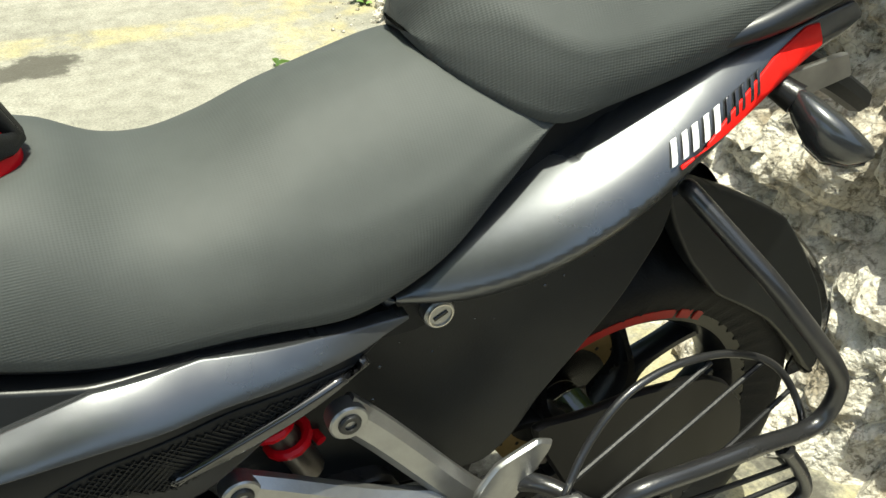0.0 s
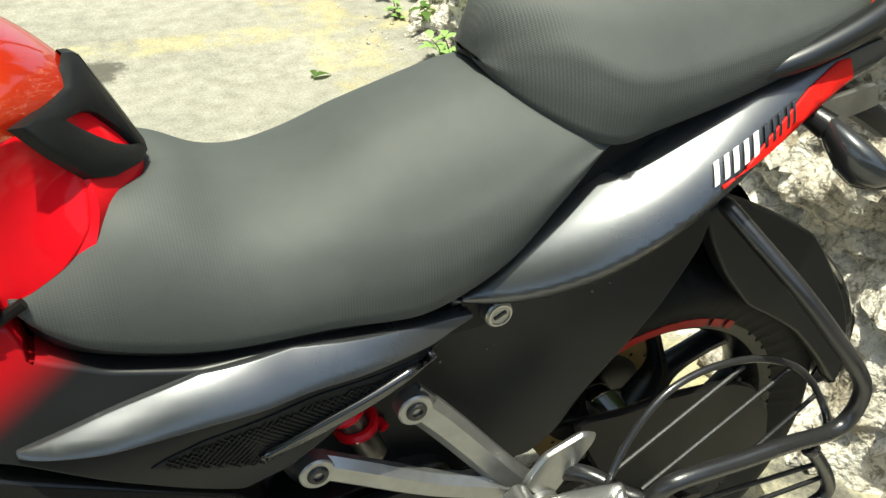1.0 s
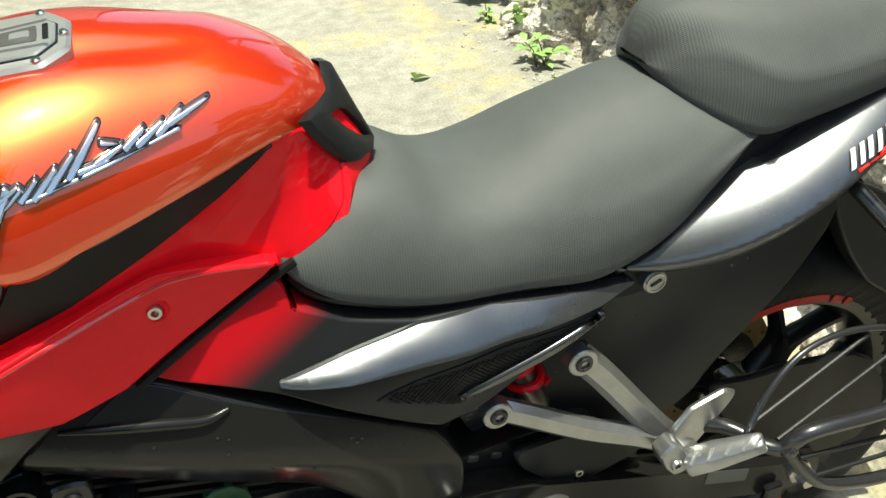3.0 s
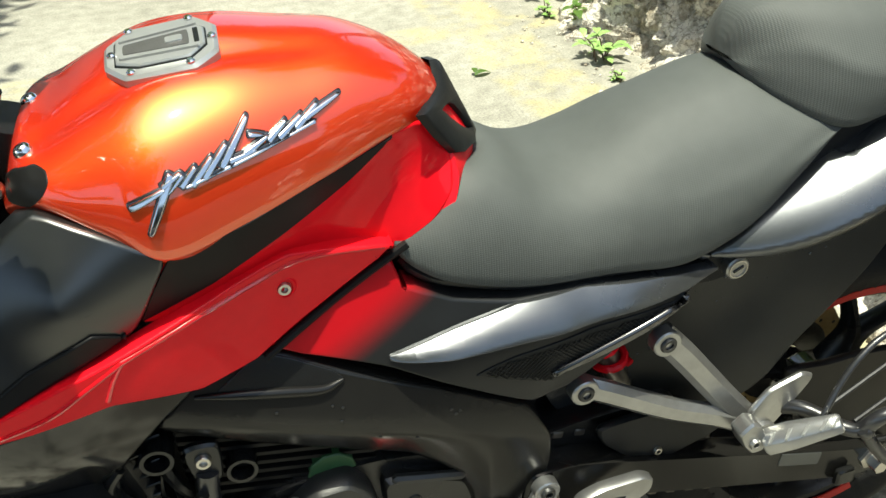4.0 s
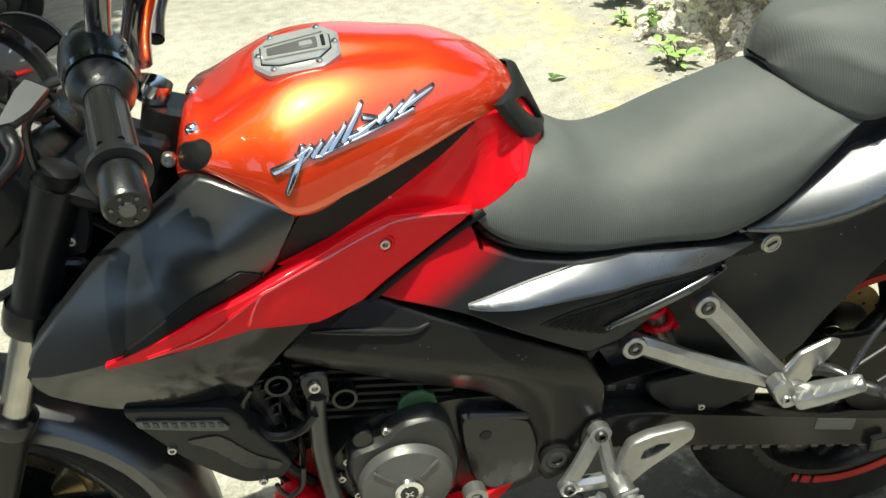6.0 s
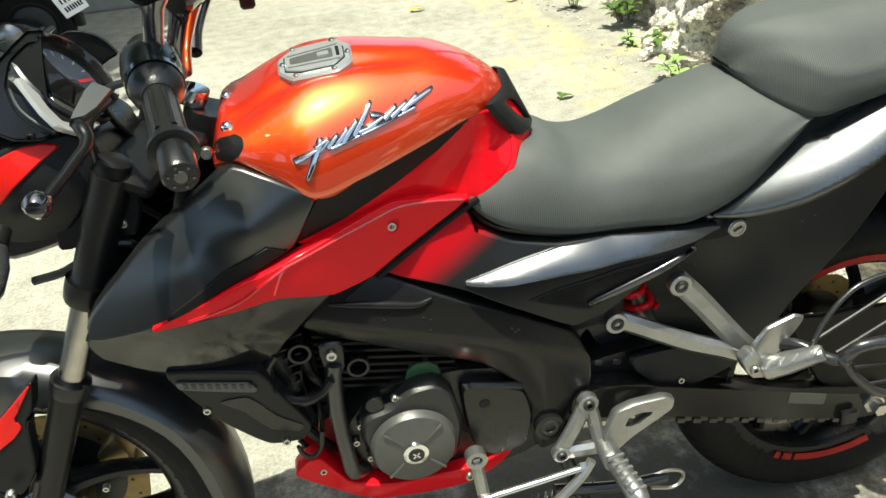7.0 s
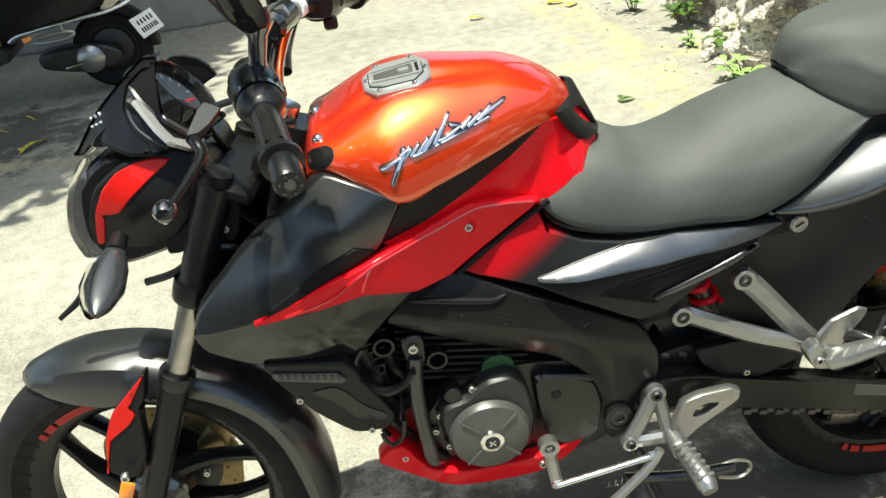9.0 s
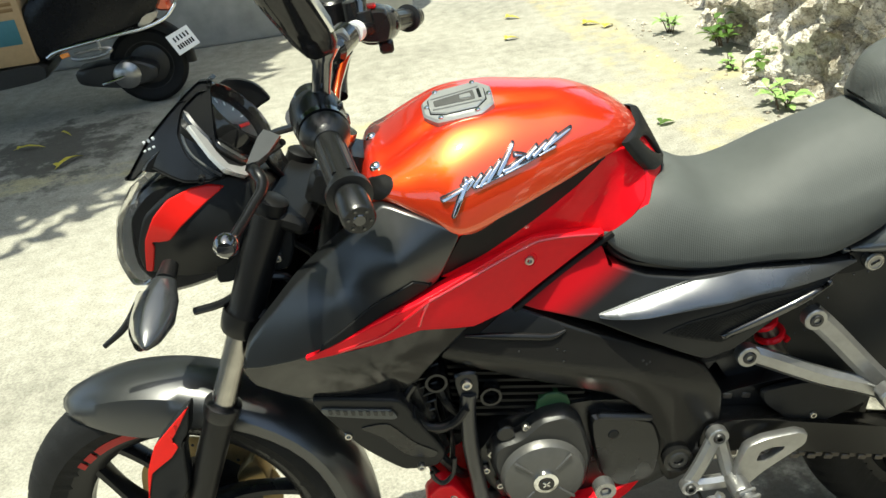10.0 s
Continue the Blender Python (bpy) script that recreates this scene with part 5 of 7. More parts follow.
part("foot_loop", tube([(-0.15, -0.235, 0.496), (-0.13, -0.242, 0.465), (-0.095, -0.249, 0.434), (-0.04, -0.252, 0.417), (0.02, -0.253, 0.409), (0.073, -0.253, 0.407), (0.09, -0.253, 0.424), (0.072, -0.251, 0.462), (0.041, -0.247, 0.504)], 0.0080, 12), TUBE_BLACK, guard)
for a, b in [((-0.14, -0.245, 0.487), (0.065, -0.25, 0.475)), ((-0.111, -0.249, 0.452), (0.081, -0.252, 0.45))]:
    part("guard_rod", tube([a, b], 0.0028, 8), ROD_BLACK, guard)
for x, y, z in ((-0.15, -0.235, 0.496), (0.041, -0.247, 0.504)):
    part("weld_bead", tube([(x - 0.004, y, z + 0.004), (x, y - 0.001, z), (x + 0.003, y, z - 0.005)], [0.0085, 0.0105, 0.0090], 10, 2), TUBE_BLACK, guard)

# pillion footrest hanger -----------------------------------------------------
hanger = new("footrest_hanger")
hanger.parent = bike
tagged(hanger, "cast silver pillion footrest hanger with heel plate")


def bar(pts, w, y_half, material, parent, name, label=""):
    """A cast flat bar along points (x, y, z), w wide in the picture plane."""
    line = curve_pts(pts, 5) if len(pts) > 2 else [np.array(p, float) for p in pts]
    rings = []
    for i, p in enumerate(line):
        d = np.array(line[min(i + 1, len(line) - 1)]) - np.array(line[max(i - 1, 0)])
        n = np.array((-d[2], 0, d[0]))
        n = n / np.linalg.norm(n) * w / 2
        e = y_half
        rings.append([tuple(p + n * u + np.array((0, v * e, 0))) for u, v in ((-1, -0.15), (-0.52, -1), (0.52, -1), (1, -0.15), (1, 0.6), (0.8, 1), (-0.8, 1), (-1, 0.6))])
    return part(name, loft(rings), material, parent, label)


bar([(-0.366, -0.122, 0.611), (-0.330, -0.128, 0.570), (-0.268, -0.142, 0.492), (-0.226, -0.152, 0.446)], 0.034, 0.009, SILVER, hanger, "upper_arm")
bar([(-0.460, -0.112, 0.553), (-0.425, -0.120, 0.538), (-0.35, -0.132, 0.500), (-0.29, -0.142, 0.478), (-0.235, -0.152, 0.455)], 0.030, 0.009, SILVER, hanger, "lower_arm")
part("peg_boss", disc((-0.234, -0.158, 0.452), 0.021, -0.014, 0.014, 24), SILVER, hanger)
for c in ((-0.362, -0.128, 0.604), (-0.456, -0.119, 0.550)):
    part("boss", disc(c, 0.0175, -0.006, 0.012, 24), SILVER, hanger)
    bolt((c[0], c[1] - 0.006, c[2]), 0.0105, hanger, material=ENGINE)
part("heel_plate", plate([(-0.258, 0.488), (-0.235, 0.522), (-0.190, 0.538), (-0.174, 0.530), (-0.178, 0.520), (-0.218, 0.460), (-0.232, 0.455)], -0.166, -0.158, 0.003, 0.10), SILVER, hanger)
PEG_A, PEG_D, PEG_UP, PEG_OUT = Vector((-0.246, -0.192, 0.468)), Vector((0.7342, -0.4312, 0.5244)), Vector((0.0255, 0.7894, 0.6133)), Vector((-0.6785, -0.4369, 0.5906))
PEG_PROFILE = ((1, -0.7), (1, 0.35), (0.9, 0.5), (-0.25, 1.0), (-0.4, 0.95), (-1, 0.35), (-1, -0.8), (0, -1))


def peg_point(t, a, b, h, w):
    return PEG_A + PEG_D * t + PEG_UP * h * a + PEG_OUT * w * b


peg_rings = []
for t, h, w in ((-0.004, 0.013, 0.010), (0.0, 0.0165, 0.012), (0.030, 0.0165, 0.013), (0.074, 0.0125, 0.011), (0.084, 0.0115, 0.010), (0.087, 0.009, 0.007)):
    peg_rings.append([peg_point(t, a, b, h, w) for a, b in PEG_PROFILE])
peg_ob = part("pillion_peg", loft(peg_rings), SILVER, hanger, "ribbed silver folding footpeg")
for t, h, w in ((0.006, 0.0165, 0.0135), (0.026, 0.0165, 0.0135), (0.046, 0.0148, 0.0127), (0.066, 0.0131, 0.0119), (0.079, 0.0122, 0.0110)):
    rib = []
    for f, dt in ((0.0, -0.002), (0.12, -0.001), (0.62, 0.006), (0.72, 0.007)):
        a, b = -0.30 + 1.1 * f, 1.0 - 0.48 * f
        lift = 0.0005 if f in (0.0, 0.72) else 0.0022
        rib.append([peg_point(t + dt + e, a, b, h, w) + PEG_OUT * u for e, u in ((-0.0026, -0.001), (-0.0016, lift), (0.0016, lift), (0.0026, -0.001))])
    part("peg_rib", loft(rib), CAP_METAL, peg_ob)
part("peg_clevis", plate([(-0.286, 0.488), (-0.271, 0.504), (-0.258, 0.498), (-0.246, 0.474), (-0.246, 0.452), (-0.262, 0.450), (-0.276, 0.466)], -0.192, -0.168, 0.003, 0.14), SILVER, hanger)
bolt((-0.263, -0.193, 0.470), 0.0075, hanger, material=SILVER)

# engine ------------------------------------------------------------------
engine = new("engine")
engine.parent = bike
tagged(engine, "dark grey single-cylinder engine with round stator cover")
part("crankcase", slab([(-0.90, 0.42), (-0.86, 0.33), (-0.78, 0.28), (-0.62, 0.29), (-0.53, 0.33), (-0.53, 0.42), (-0.60, 0.49), (-0.70, 0.51), (-0.84, 0.50)], [(-0.10, 0.94), (-0.085, 1), (0.10, 1), (0.12, 0.94)]), ENGINE_BLACK, engine)
part("stator_case", slab([(-0.862, 0.420), (-0.835, 0.345), (-0.78, 0.320), (-0.715, 0.345), (-0.700, 0.41), (-0.712, 0.480), (-0.735, 0.508), (-0.775, 0.505), (-0.81, 0.475), (-0.855, 0.465)], [(-0.128, 0.90), (-0.120, 0.98), (-0.108, 1), (-0.09, 1)]), ENGINE, engine)
cover = lathe([(0, -0.147), (0.048, -0.146), (0.062, -0.141), (0.0665, -0.134), (0.068, -0.120), (0.068, -0.10)], (-0.782, 0, 0.399), 48)
cover_ob = part("stator_cover", cover, COVER_GREY, engine, "round dark grey engine cover")
part("cover_cap", lathe([(0, -0.1535), (0.014, -0.1535), (0.0195, -0.152), (0.0205, -0.148), (0.0205, -0.14), (0, -0.14)], (-0.782, 0, 0.399), 32), CHROME, cover_ob, "chrome centre cap")
part("cap_badge", lathe([(0, -0.1548), (0.0125, -0.1548), (0.0130, -0.152), (0, -0.152)], (-0.782, 0, 0.399), 28), ENGINE_BLACK, cover_ob)
for a in (-0.9, 0.9):
    part("badge_mark", block((-0.782, -0.1552, 0.399), (0.014, 0.001, 0.003), 0.0004, (0, 50 * a, 0)), CHROME, cover_ob)
for k in range(4):
    a = radians(45 + 90 * k)
    part("cover_rib", block((-0.782 + 0.044 * math.cos(a), -0.1455, 0.399 + 0.044 * math.sin(a)), (0.036, 0.005, 0.005), 0.002, (0, -math.degrees(a), 0)), COVER_GREY, cover_ob)
part("sprocket_cover", slab([(-0.705, 0.490), (-0.64, 0.470), (-0.600, 0.455), (-0.588, 0.40), (-0.600, 0.335), (-0.66, 0.325), (-0.690, 0.36)], [(-0.118, 0.93), (-0.112, 1), (-0.09, 1)]), ENGINE_BLACK, engine, "black sprocket cover")
part("cover_hole", disc((-0.665, -0.1185, 0.442), 0.009, -0.001, 0.004, 20), PLASTIC, engine)
part("cover_ledge", block((-0.645, -0.114, 0.470), (0.09, 0.012, 0.012), 0.004, (0, 14, 0)), ENGINE, engine)
part("cylinder_head", slab([(-0.86, 0.50), (-0.73, 0.50), (-0.72, 0.60), (-0.80, 0.64), (-0.88, 0.62)], [(-0.075, 0.95), (-0.065, 1), (0.065, 1), (0.075, 0.95)]), ENGINE_BLACK, engine)
for k in range(9):
    z = 0.485 + 0.013 * k
    part("cooling_fin", slab([(-0.905, z + 0.028), (-0.70, z - 0.012), (-0.70, z - 0.007), (-0.905, z + 0.033)], [(-0.095, 0.98), (-0.092, 1), (0.092, 1), (0.095, 0.98)], 0), MATT_BLACK, engine)
part("filler_plug", disc((-0.752, -0.085, 0.500), 0.028, -0.014, 0.02, 10), GREEN, engine, "green oil filler cap")
for c in ((-0.712, -0.078, 0.494), (-0.800, -0.118, 0.486), (-0.857, -0.112, 0.440), (-0.868, -0.108, 0.405), (-0.850, -0.112, 0.372)):
    bolt(c, 0.0062, engine)
part("breather", disc((-0.832, -0.112, 0.482), 0.014, -0.010, 0.01, 16), ENGINE_BLACK, engine)
bolt((-0.564, -0.124, 0.371), 0.017, bike, material=ENGINE)
part("pivot_ring", lathe([(0.017, -0.126), (0.024, -0.126), (0.024, -0.11), (0.017, -0.11)], (-0.564, 0, 0.371), 24, closed=True), ENGINE_BLACK, bike)
part("engine_guard_tube", tube([(-0.879, -0.12, 0.573), (-0.884, -0.12, 0.539), (-0.887, -0.12, 0.478), (-0.884, -0.12, 0.406), (-0.878, -0.12, 0.358), (-0.848, -0.075, 0.328)], 0.0125, 14), TUBE_BLACK, bike, "black enamelled engine guard tube")
part("hose", tube([(-0.955, -0.135, 0.617), (-0.969, -0.135, 0.596), (-0.969, -0.135, 0.567), (-0.952, -0.135, 0.54), (-0.929, -0.135, 0.53), (-0.904, -0.135, 0.536), (-0.886, -0.135, 0.556)], 0.0062, 8), RUBBER, bike)
part("hose", tube([(-0.914, -0.12, 0.453), (-0.921, -0.12, 0.421), (-0.938, -0.12, 0.406), (-0.95, -0.12, 0.418), (-0.953, -0.12, 0.432)], 0.0036, 8), RUBBER, bike)
part("tube_bracket", plate([(-0.900, 0.611), (-0.860, 0.611), (-0.864, 0.556), (-0.892, 0.556)], -0.124, -0.112, 0.003), ENGINE_BLACK, bike)
bolt((-0.88, -0.126, 0.591), 0.0085, bike)
for pts, r in (([(-0.96, -0.09, 0.61), (-0.972, -0.11, 0.565), (-0.955, -0.115, 0.520), (-0.915, -0.11, 0.512), (-0.885, -0.08, 0.53)], 0.0085), ([(-0.925, -0.085, 0.60), (-0.915, -0.095, 0.53), (-0.915, -0.085, 0.44), (-0.932, -0.08, 0.375), (-0.955, -0.07, 0.40)], 0.0045), ([(-0.99, -0.06, 0.60), (-0.985, -0.09, 0.52), (-0.96, -0.09, 0.47)], 0.006), ([(-0.90, -0.07, 0.60), (-0.93, -0.09, 0.55), (-0.925, -0.09, 0.49), (-0.90, -0.06, 0.45)], 0.004)):
    part("hose", tube(pts, r, 8), RUBBER, bike)
for x, y, z in ((-0.923, -0.11, 0.6), (-0.846, -0.1, 0.55)):
    part("intake_stub", lathe([(0.0125, -0.012), (0.0165, -0.012), (0.0175, 0.0), (0.0175, 0.04), (0.0125, 0.04)], (x, y, z), 22, closed=True), ENGINE_BLACK, bike)
part("cable_clamp", tube([(-0.923, -0.10, 0.580), (-0.911, -0.105, 0.545), (-0.893, -0.10, 0.515)], [0.009, 0.007, 0.008], 8), ENGINE_BLACK, bike)
part("oil_cooler", block((-0.955, 0, 0.56), (0.03, 0.20, 0.17), 0.004, (0, -12, 0)), ENGINE_BLACK, bike, "black finned oil cooler")

for pts, r in (([(-1.02, -0.06, 0.62), (-0.985, -0.075, 0.55), (-0.955, -0.075, 0.47), (-0.925, -0.06, 0.42)], 0.011), ([(-0.97, -0.05, 0.50), (-0.945, -0.09, 0.455), (-0.915, -0.09, 0.40), (-0.90, -0.06, 0.36)], 0.008)):
    part("hose", tube(pts, r, 8), RUBBER, bike)
for k in range(9):
    part("cooler_fin", block((-0.962 + 0.003 * k, 0, 0.49 + 0.016 * k), (0.046, 0.215, 0.003), 0.0008, (0, -12, 0)), ENGINE_BLACK, bike)
part("cooler_tank", block((-0.958, -0.085, 0.545), (0.045, 0.05, 0.19), 0.008, (0, -12, 0)), ENGINE_BLACK, bike)
# added dark slab that keeps bright ground from showing between the hoses
part("gap_backing", slab([(-1.03, 0.66), (-0.87, 0.62), (-0.86, 0.46), (-0.905, 0.40), (-0.965, 0.42), (-1.02, 0.53)], [(-0.045, 0.95), (-0.04, 1), (0.04, 1), (0.045, 0.95)]), PLASTIC, bike, "dark backing slab added to block the gap before the cylinder")
part("pivot_block", slab([(-0.56, 0.44), (-0.45, 0.465), (-0.30, 0.47), (-0.28, 0.36), (-0.50, 0.34)], [(-0.085, 0.95), (-0.08, 1), (0.08, 1), (0.085, 0.95)]), ENGINE_BLACK, bike)

# belly pan
BELLY_S = sheet([(-0.97, 0.36, -0.100), (-0.85, 0.30, -0.118), (-0.77, 0.26, -0.095), (-0.62, 0.33, -0.110), (-0.70, 0.30, -0.120)])
BELLY = [(-0.975, 0.350), (-0.945, 0.395), (-0.925, 0.400), (-0.890, 0.335), (-0.82, 0.318), (-0.73, 0.318), (-0.67, 0.325), (-0.612, 0.345), (-0.640, 0.300), (-0.70, 0.265), (-0.77, 0.247), (-0.85, 0.275), (-0.92, 0.320)]
belly = part("belly_pan", panel(BELLY, BELLY_S, 0.03, edge=0.004), RED_SIDE, bike, "red engine belly pan")
mirrored(belly)
part("belly_floor", slab([(-0.97, 0.35), (-0.90, 0.30), (-0.77, 0.25), (-0.66, 0.28), (-0.66, 0.32), (-0.90, 0.35)], [(-0.085, 0.97), (-0.075, 1), (0.075, 1), (0.085, 0.97)]), RED_SATIN, bike)
bolt((-0.700, -0.128, 0.305), 0.007, bike)
bolt((-0.925, -0.116, 0.368), 0.006, bike)

# rider footrest, gear lever, side stand -----------------------------------------
rest = new("footrest_bracket")
rest.parent = bike
tagged(rest, "cast silver rider footrest bracket with heel shield")
bar([(-0.505, -0.132, 0.417), (-0.528, -0.136, 0.370), (-0.552, -0.138, 0.328)], 0.026, 0.007, SILVER, rest, "front_strut")
bar([(-0.500, -0.130, 0.410), (-0.492, -0.138, 0.365), (-0.484, -0.145, 0.325)], 0.022, 0.008, SILVER, rest, "rear_strut")
bar([(-0.552, -0.138, 0.328), (-0.52, -0.140, 0.325), (-0.470, -0.145, 0.330)], 0.026, 0.008, SILVER, rest, "lower_strut")
shield = bmesh.new()
SH = [(-0.488, 0.345), (-0.470, 0.405), (-0.440, 0.416), (-0.385, 0.418), (-0.370, 0.410), (-0.372, 0.392), (-0.440, 0.348), (-0.468, 0.322)]
HO = [(-0.452, 0.372), (-0.446, 0.390), (-0.425, 0.396), (-0.405, 0.393), (-0.410, 0.384), (-0.435, 0.368)]
so, ho = soften(SH, 0.12), soften(HO, 0.16)
idx = [min(range(len(ho)), key=lambda j: (ho[j][0] - p[0]) ** 2 + (ho[j][1] - p[1]) ** 2) for p in so]
rings = []
for y, s in ((-0.142, 0.004), (-0.145, 0.0), (-0.155, 0.0), (-0.158, 0.004)):
    rings.append([(x + (-0.428 - x) * s * 8, y, z + (0.378 - z) * s * 8) for x, z in so])
inn = [[(ho[j][0], y, ho[j][1]) for j in idx] for y in (-0.157, -0.143)]
loop_rings = rings + inn + rings[:1]
part("heel_shield", loft(loop_rings, caps=False, bm=shield), SILVER, rest)
part("boss", disc((-0.505, -0.135, 0.417), 0.0165, -0.006, 0.01, 24), SILVER, rest)
bolt((-0.505, -0.142, 0.417), 0.0095, rest, material=ENGINE)
part("boss", disc((-0.552, -0.142, 0.328), 0.0145, -0.006, 0.01, 24), SILVER, rest)
bolt((-0.552, -0.149, 0.328), 0.0085, rest, material=ENGINE)
part("peg_joint", slab([(-0.500, 0.345), (-0.478, 0.352), (-0.462, 0.338), (-0.470, 0.315), (-0.492, 0.312)], [(-0.185, 0.9), (-0.180, 1), (-0.150, 1), (-0.145, 0.9)]), SILVER, rest)
part("rider_peg", tube([(-0.480, -0.175, 0.332), (-0.472, -0.21, 0.326), (-0.466, -0.245, 0.318), (-0.464, -0.262, 0.312)], [0.014, 0.017, 0.018, 0.013], 10), SILVER, rest, "worn silver footpeg")
for k in range(6):
    t = 0.12 + 0.15 * k
    part("peg_tread", block((-0.480 + 0.016 * t, -0.178 - 0.08 * t, 0.346 - 0.016 * t), (0.030, 0.006, 0.007), 0.0015, (10, 0, 12)), SILVER, rest)
bar([(-0.691, -0.146, 0.363), (-0.688, -0.150, 0.325), (-0.684, -0.155, 0.283)], 0.020, 0.005, SILVER, bike, "shift_arm", "silver gear shift arm")
part("arm_eye", lathe([(0.009, -0.156), (0.017, -0.156), (0.017, -0.138), (0.009, -0.138)], (-0.691, 0, 0.363), 24, closed=True), SILVER, bike)
part("link_rod", tube([(-0.684, -0.163, 0.286), (-0.520, -0.160, 0.306)], 0.0052, 10), CHROME, bike, "chrome shift linkage rod")
for c in ((-0.684, -0.160, 0.286), (-0.520, -0.158, 0.306)):
    part("rod_joint", block(c, (0.020, 0.014, 0.014), 0.005), STEEL, bike)
bar([(-0.505, -0.158, 0.315), (-0.53, -0.165, 0.285), (-0.60, -0.172, 0.225), (-0.66, -0.178, 0.19)], 0.015, 0.006, SILVER, bike, "gear_pedal", "silver gear pedal")
stand = new("side_stand")
stand.parent = bike
tagged(stand, "black side stand with steel foot loop")
part("stand_leg", tube([(-0.53, -0.08, 0.27), (-0.50, -0.14, 0.17), (-0.46, -0.22, 0.03), (-0.455, -0.235, 0.006)], [0.013, 0.012, 0.011, 0.012], 10), TUBE_BLACK, stand)
part("stand_foot", block((-0.45, -0.24, 0.008), (0.06, 0.04, 0.012), 0.004), TUBE_BLACK, stand)
part("main_stand_leg", tube([(-0.56, -0.13, 0.235), (-0.45, -0.13, 0.213), (-0.36, -0.125, 0.205)], 0.010, 10), TUBE_BLACK, stand)
part("foot_loop", tube([(-0.40, -0.125, 0.208), (-0.36, -0.122, 0.215), (-0.33, -0.120, 0.205), (-0.325, -0.120, 0.185), (-0.345, -0.122, 0.172), (-0.385, -0.125, 0.185)], 0.0032, 8), STEEL, stand)
part("return_spring", tube([(-0.60 + 0.003 * k + 0.002 * math.cos(k * 1.6), -0.128 + 0.006 * math.sin(k * 1.6), 0.225 + 0.006 * math.cos(k * 1.6)) for k in range(40)], 0.0016, 6, 1), ENGINE_BLACK, stand)

# front fork ---------------------------------------------------------------
AX = Vector((math.sin(RAKE), 0, math.cos(RAKE)))
for s in (-1, 1):
    base = Vector((-1.363, s * 0.097, 0.298))
    fork = new("fork_leg")
    fork.parent = bike
    tagged(fork, "telescopic fork leg with bright stanchion and black slider")
    part("slider", tube([base - AX * 0.03, base, base + AX * 0.05, base + AX * 0.26, base + AX * 0.315], [0.018, 0.026, 0.0225, 0.0225, 0.0235], 20, 3), FORK_BLACK, fork, m=STEER)
    part("dust_seal", tube([base + AX * 0.312, base + AX * 0.320, base + AX * 0.335, base + AX * 0.338], [0.026, 0.0275, 0.0275, 0.023], 20, 1), RUBBER, fork, m=STEER)
    part("stanchion", tube([base + AX * 0.30, base + AX * 0.50], 0.0185, 20, smooth=False), DULL_CHROME, fork, "bright chrome stanchion", m=STEER)
    part("fork_cover", tube([base + AX * 0.465, base + AX * 0.47, base + AX * 0.50, base + AX * 0.505, base + AX * 0.655], [0.026, 0.030, 0.031, 0.025, 0.025], 20, 2), FORK_BLACK, fork, m=STEER)
    part("fork_cap", tube([base + AX * 0.65, base + AX * 0.672, base + AX * 0.676], [0.022, 0.022, 0.016], 16, 1), MATT_BLACK, fork, m=STEER)
for d, t, nm in ((0.50, 0.034, "lower_yoke"), (0.655, 0.024, "upper_yoke")):
    c = Vector((-1.363, 0, 0.298)) + AX * d
    part(nm, block((c.x + 0.015, 0, c.z - 0.012), (0.07, 0.225, t), 0.010, (0, 25, 0)), MATT_BLACK, bike, m=STEER)
part("steering_head", tube([(-1.321 + 0.09 + AX.x * 0.38, 0, 0.296 + AX.z * 0.40), (-1.321 + 0.05 + AX.x * 0.70, 0, 0.296 + AX.z * 0.70)], 0.036, 20, smooth=False), ENGINE_BLACK, bike)
top_c = Vector((-1.300, 0, 0.298)) + AX * 0.72
part("steering_nut", lathe([(0, 0.010), (0.018, 0.010), (0.020, 0.004), (0.020, -0.012), (0, -0.012)], (0, 0, 0), 24), CHROME, bike, m=STEER @ Matrix.Translation(top_c) @ Matrix.Rotation(RAKE, 4, "Y") @ Matrix.Rotation(radians(-90), 4, "X"))

# front mudguard: a long rounded blade with flared sides
def mudguard():
    rings = []
    rows = [(121, 0.022, 0.312, 0.014), (115, 0.046, 0.319, 0.042), (104, 0.060, 0.317, 0.074), (90, 0.066, 0.313, 0.084), (76, 0.068, 0.311, 0.062), (60, 0.066, 0.311, 0.046), (35, 0.062, 0.318, 0.040), (10, 0.060, 0.312, 0.040), (-10, 0.055, 0.312, 0.034)]
    rows = curve_pts(rows, 4)
    for a, w, r, lip in rows:
        ring = []
        prof = [(-1.0, -lip), (-1.02, -lip * 0.55), (-0.92, -0.016), (-0.62, -0.002), (0, 0.006), (0.62, -0.002), (0.92, -0.016), (1.02, -lip * 0.55), (1.0, -lip)]
        pts = [(u * w, r + h) for u, h in prof] + [(u * (w - 0.004), r + h - 0.004) for u, h in prof[::-1]]
        a = radians(a)
        rings.append([(FRONT[0] + q * math.cos(a), y, FRONT[2] + q * math.sin(a)) for y, q in pts])
    return loft(rings)


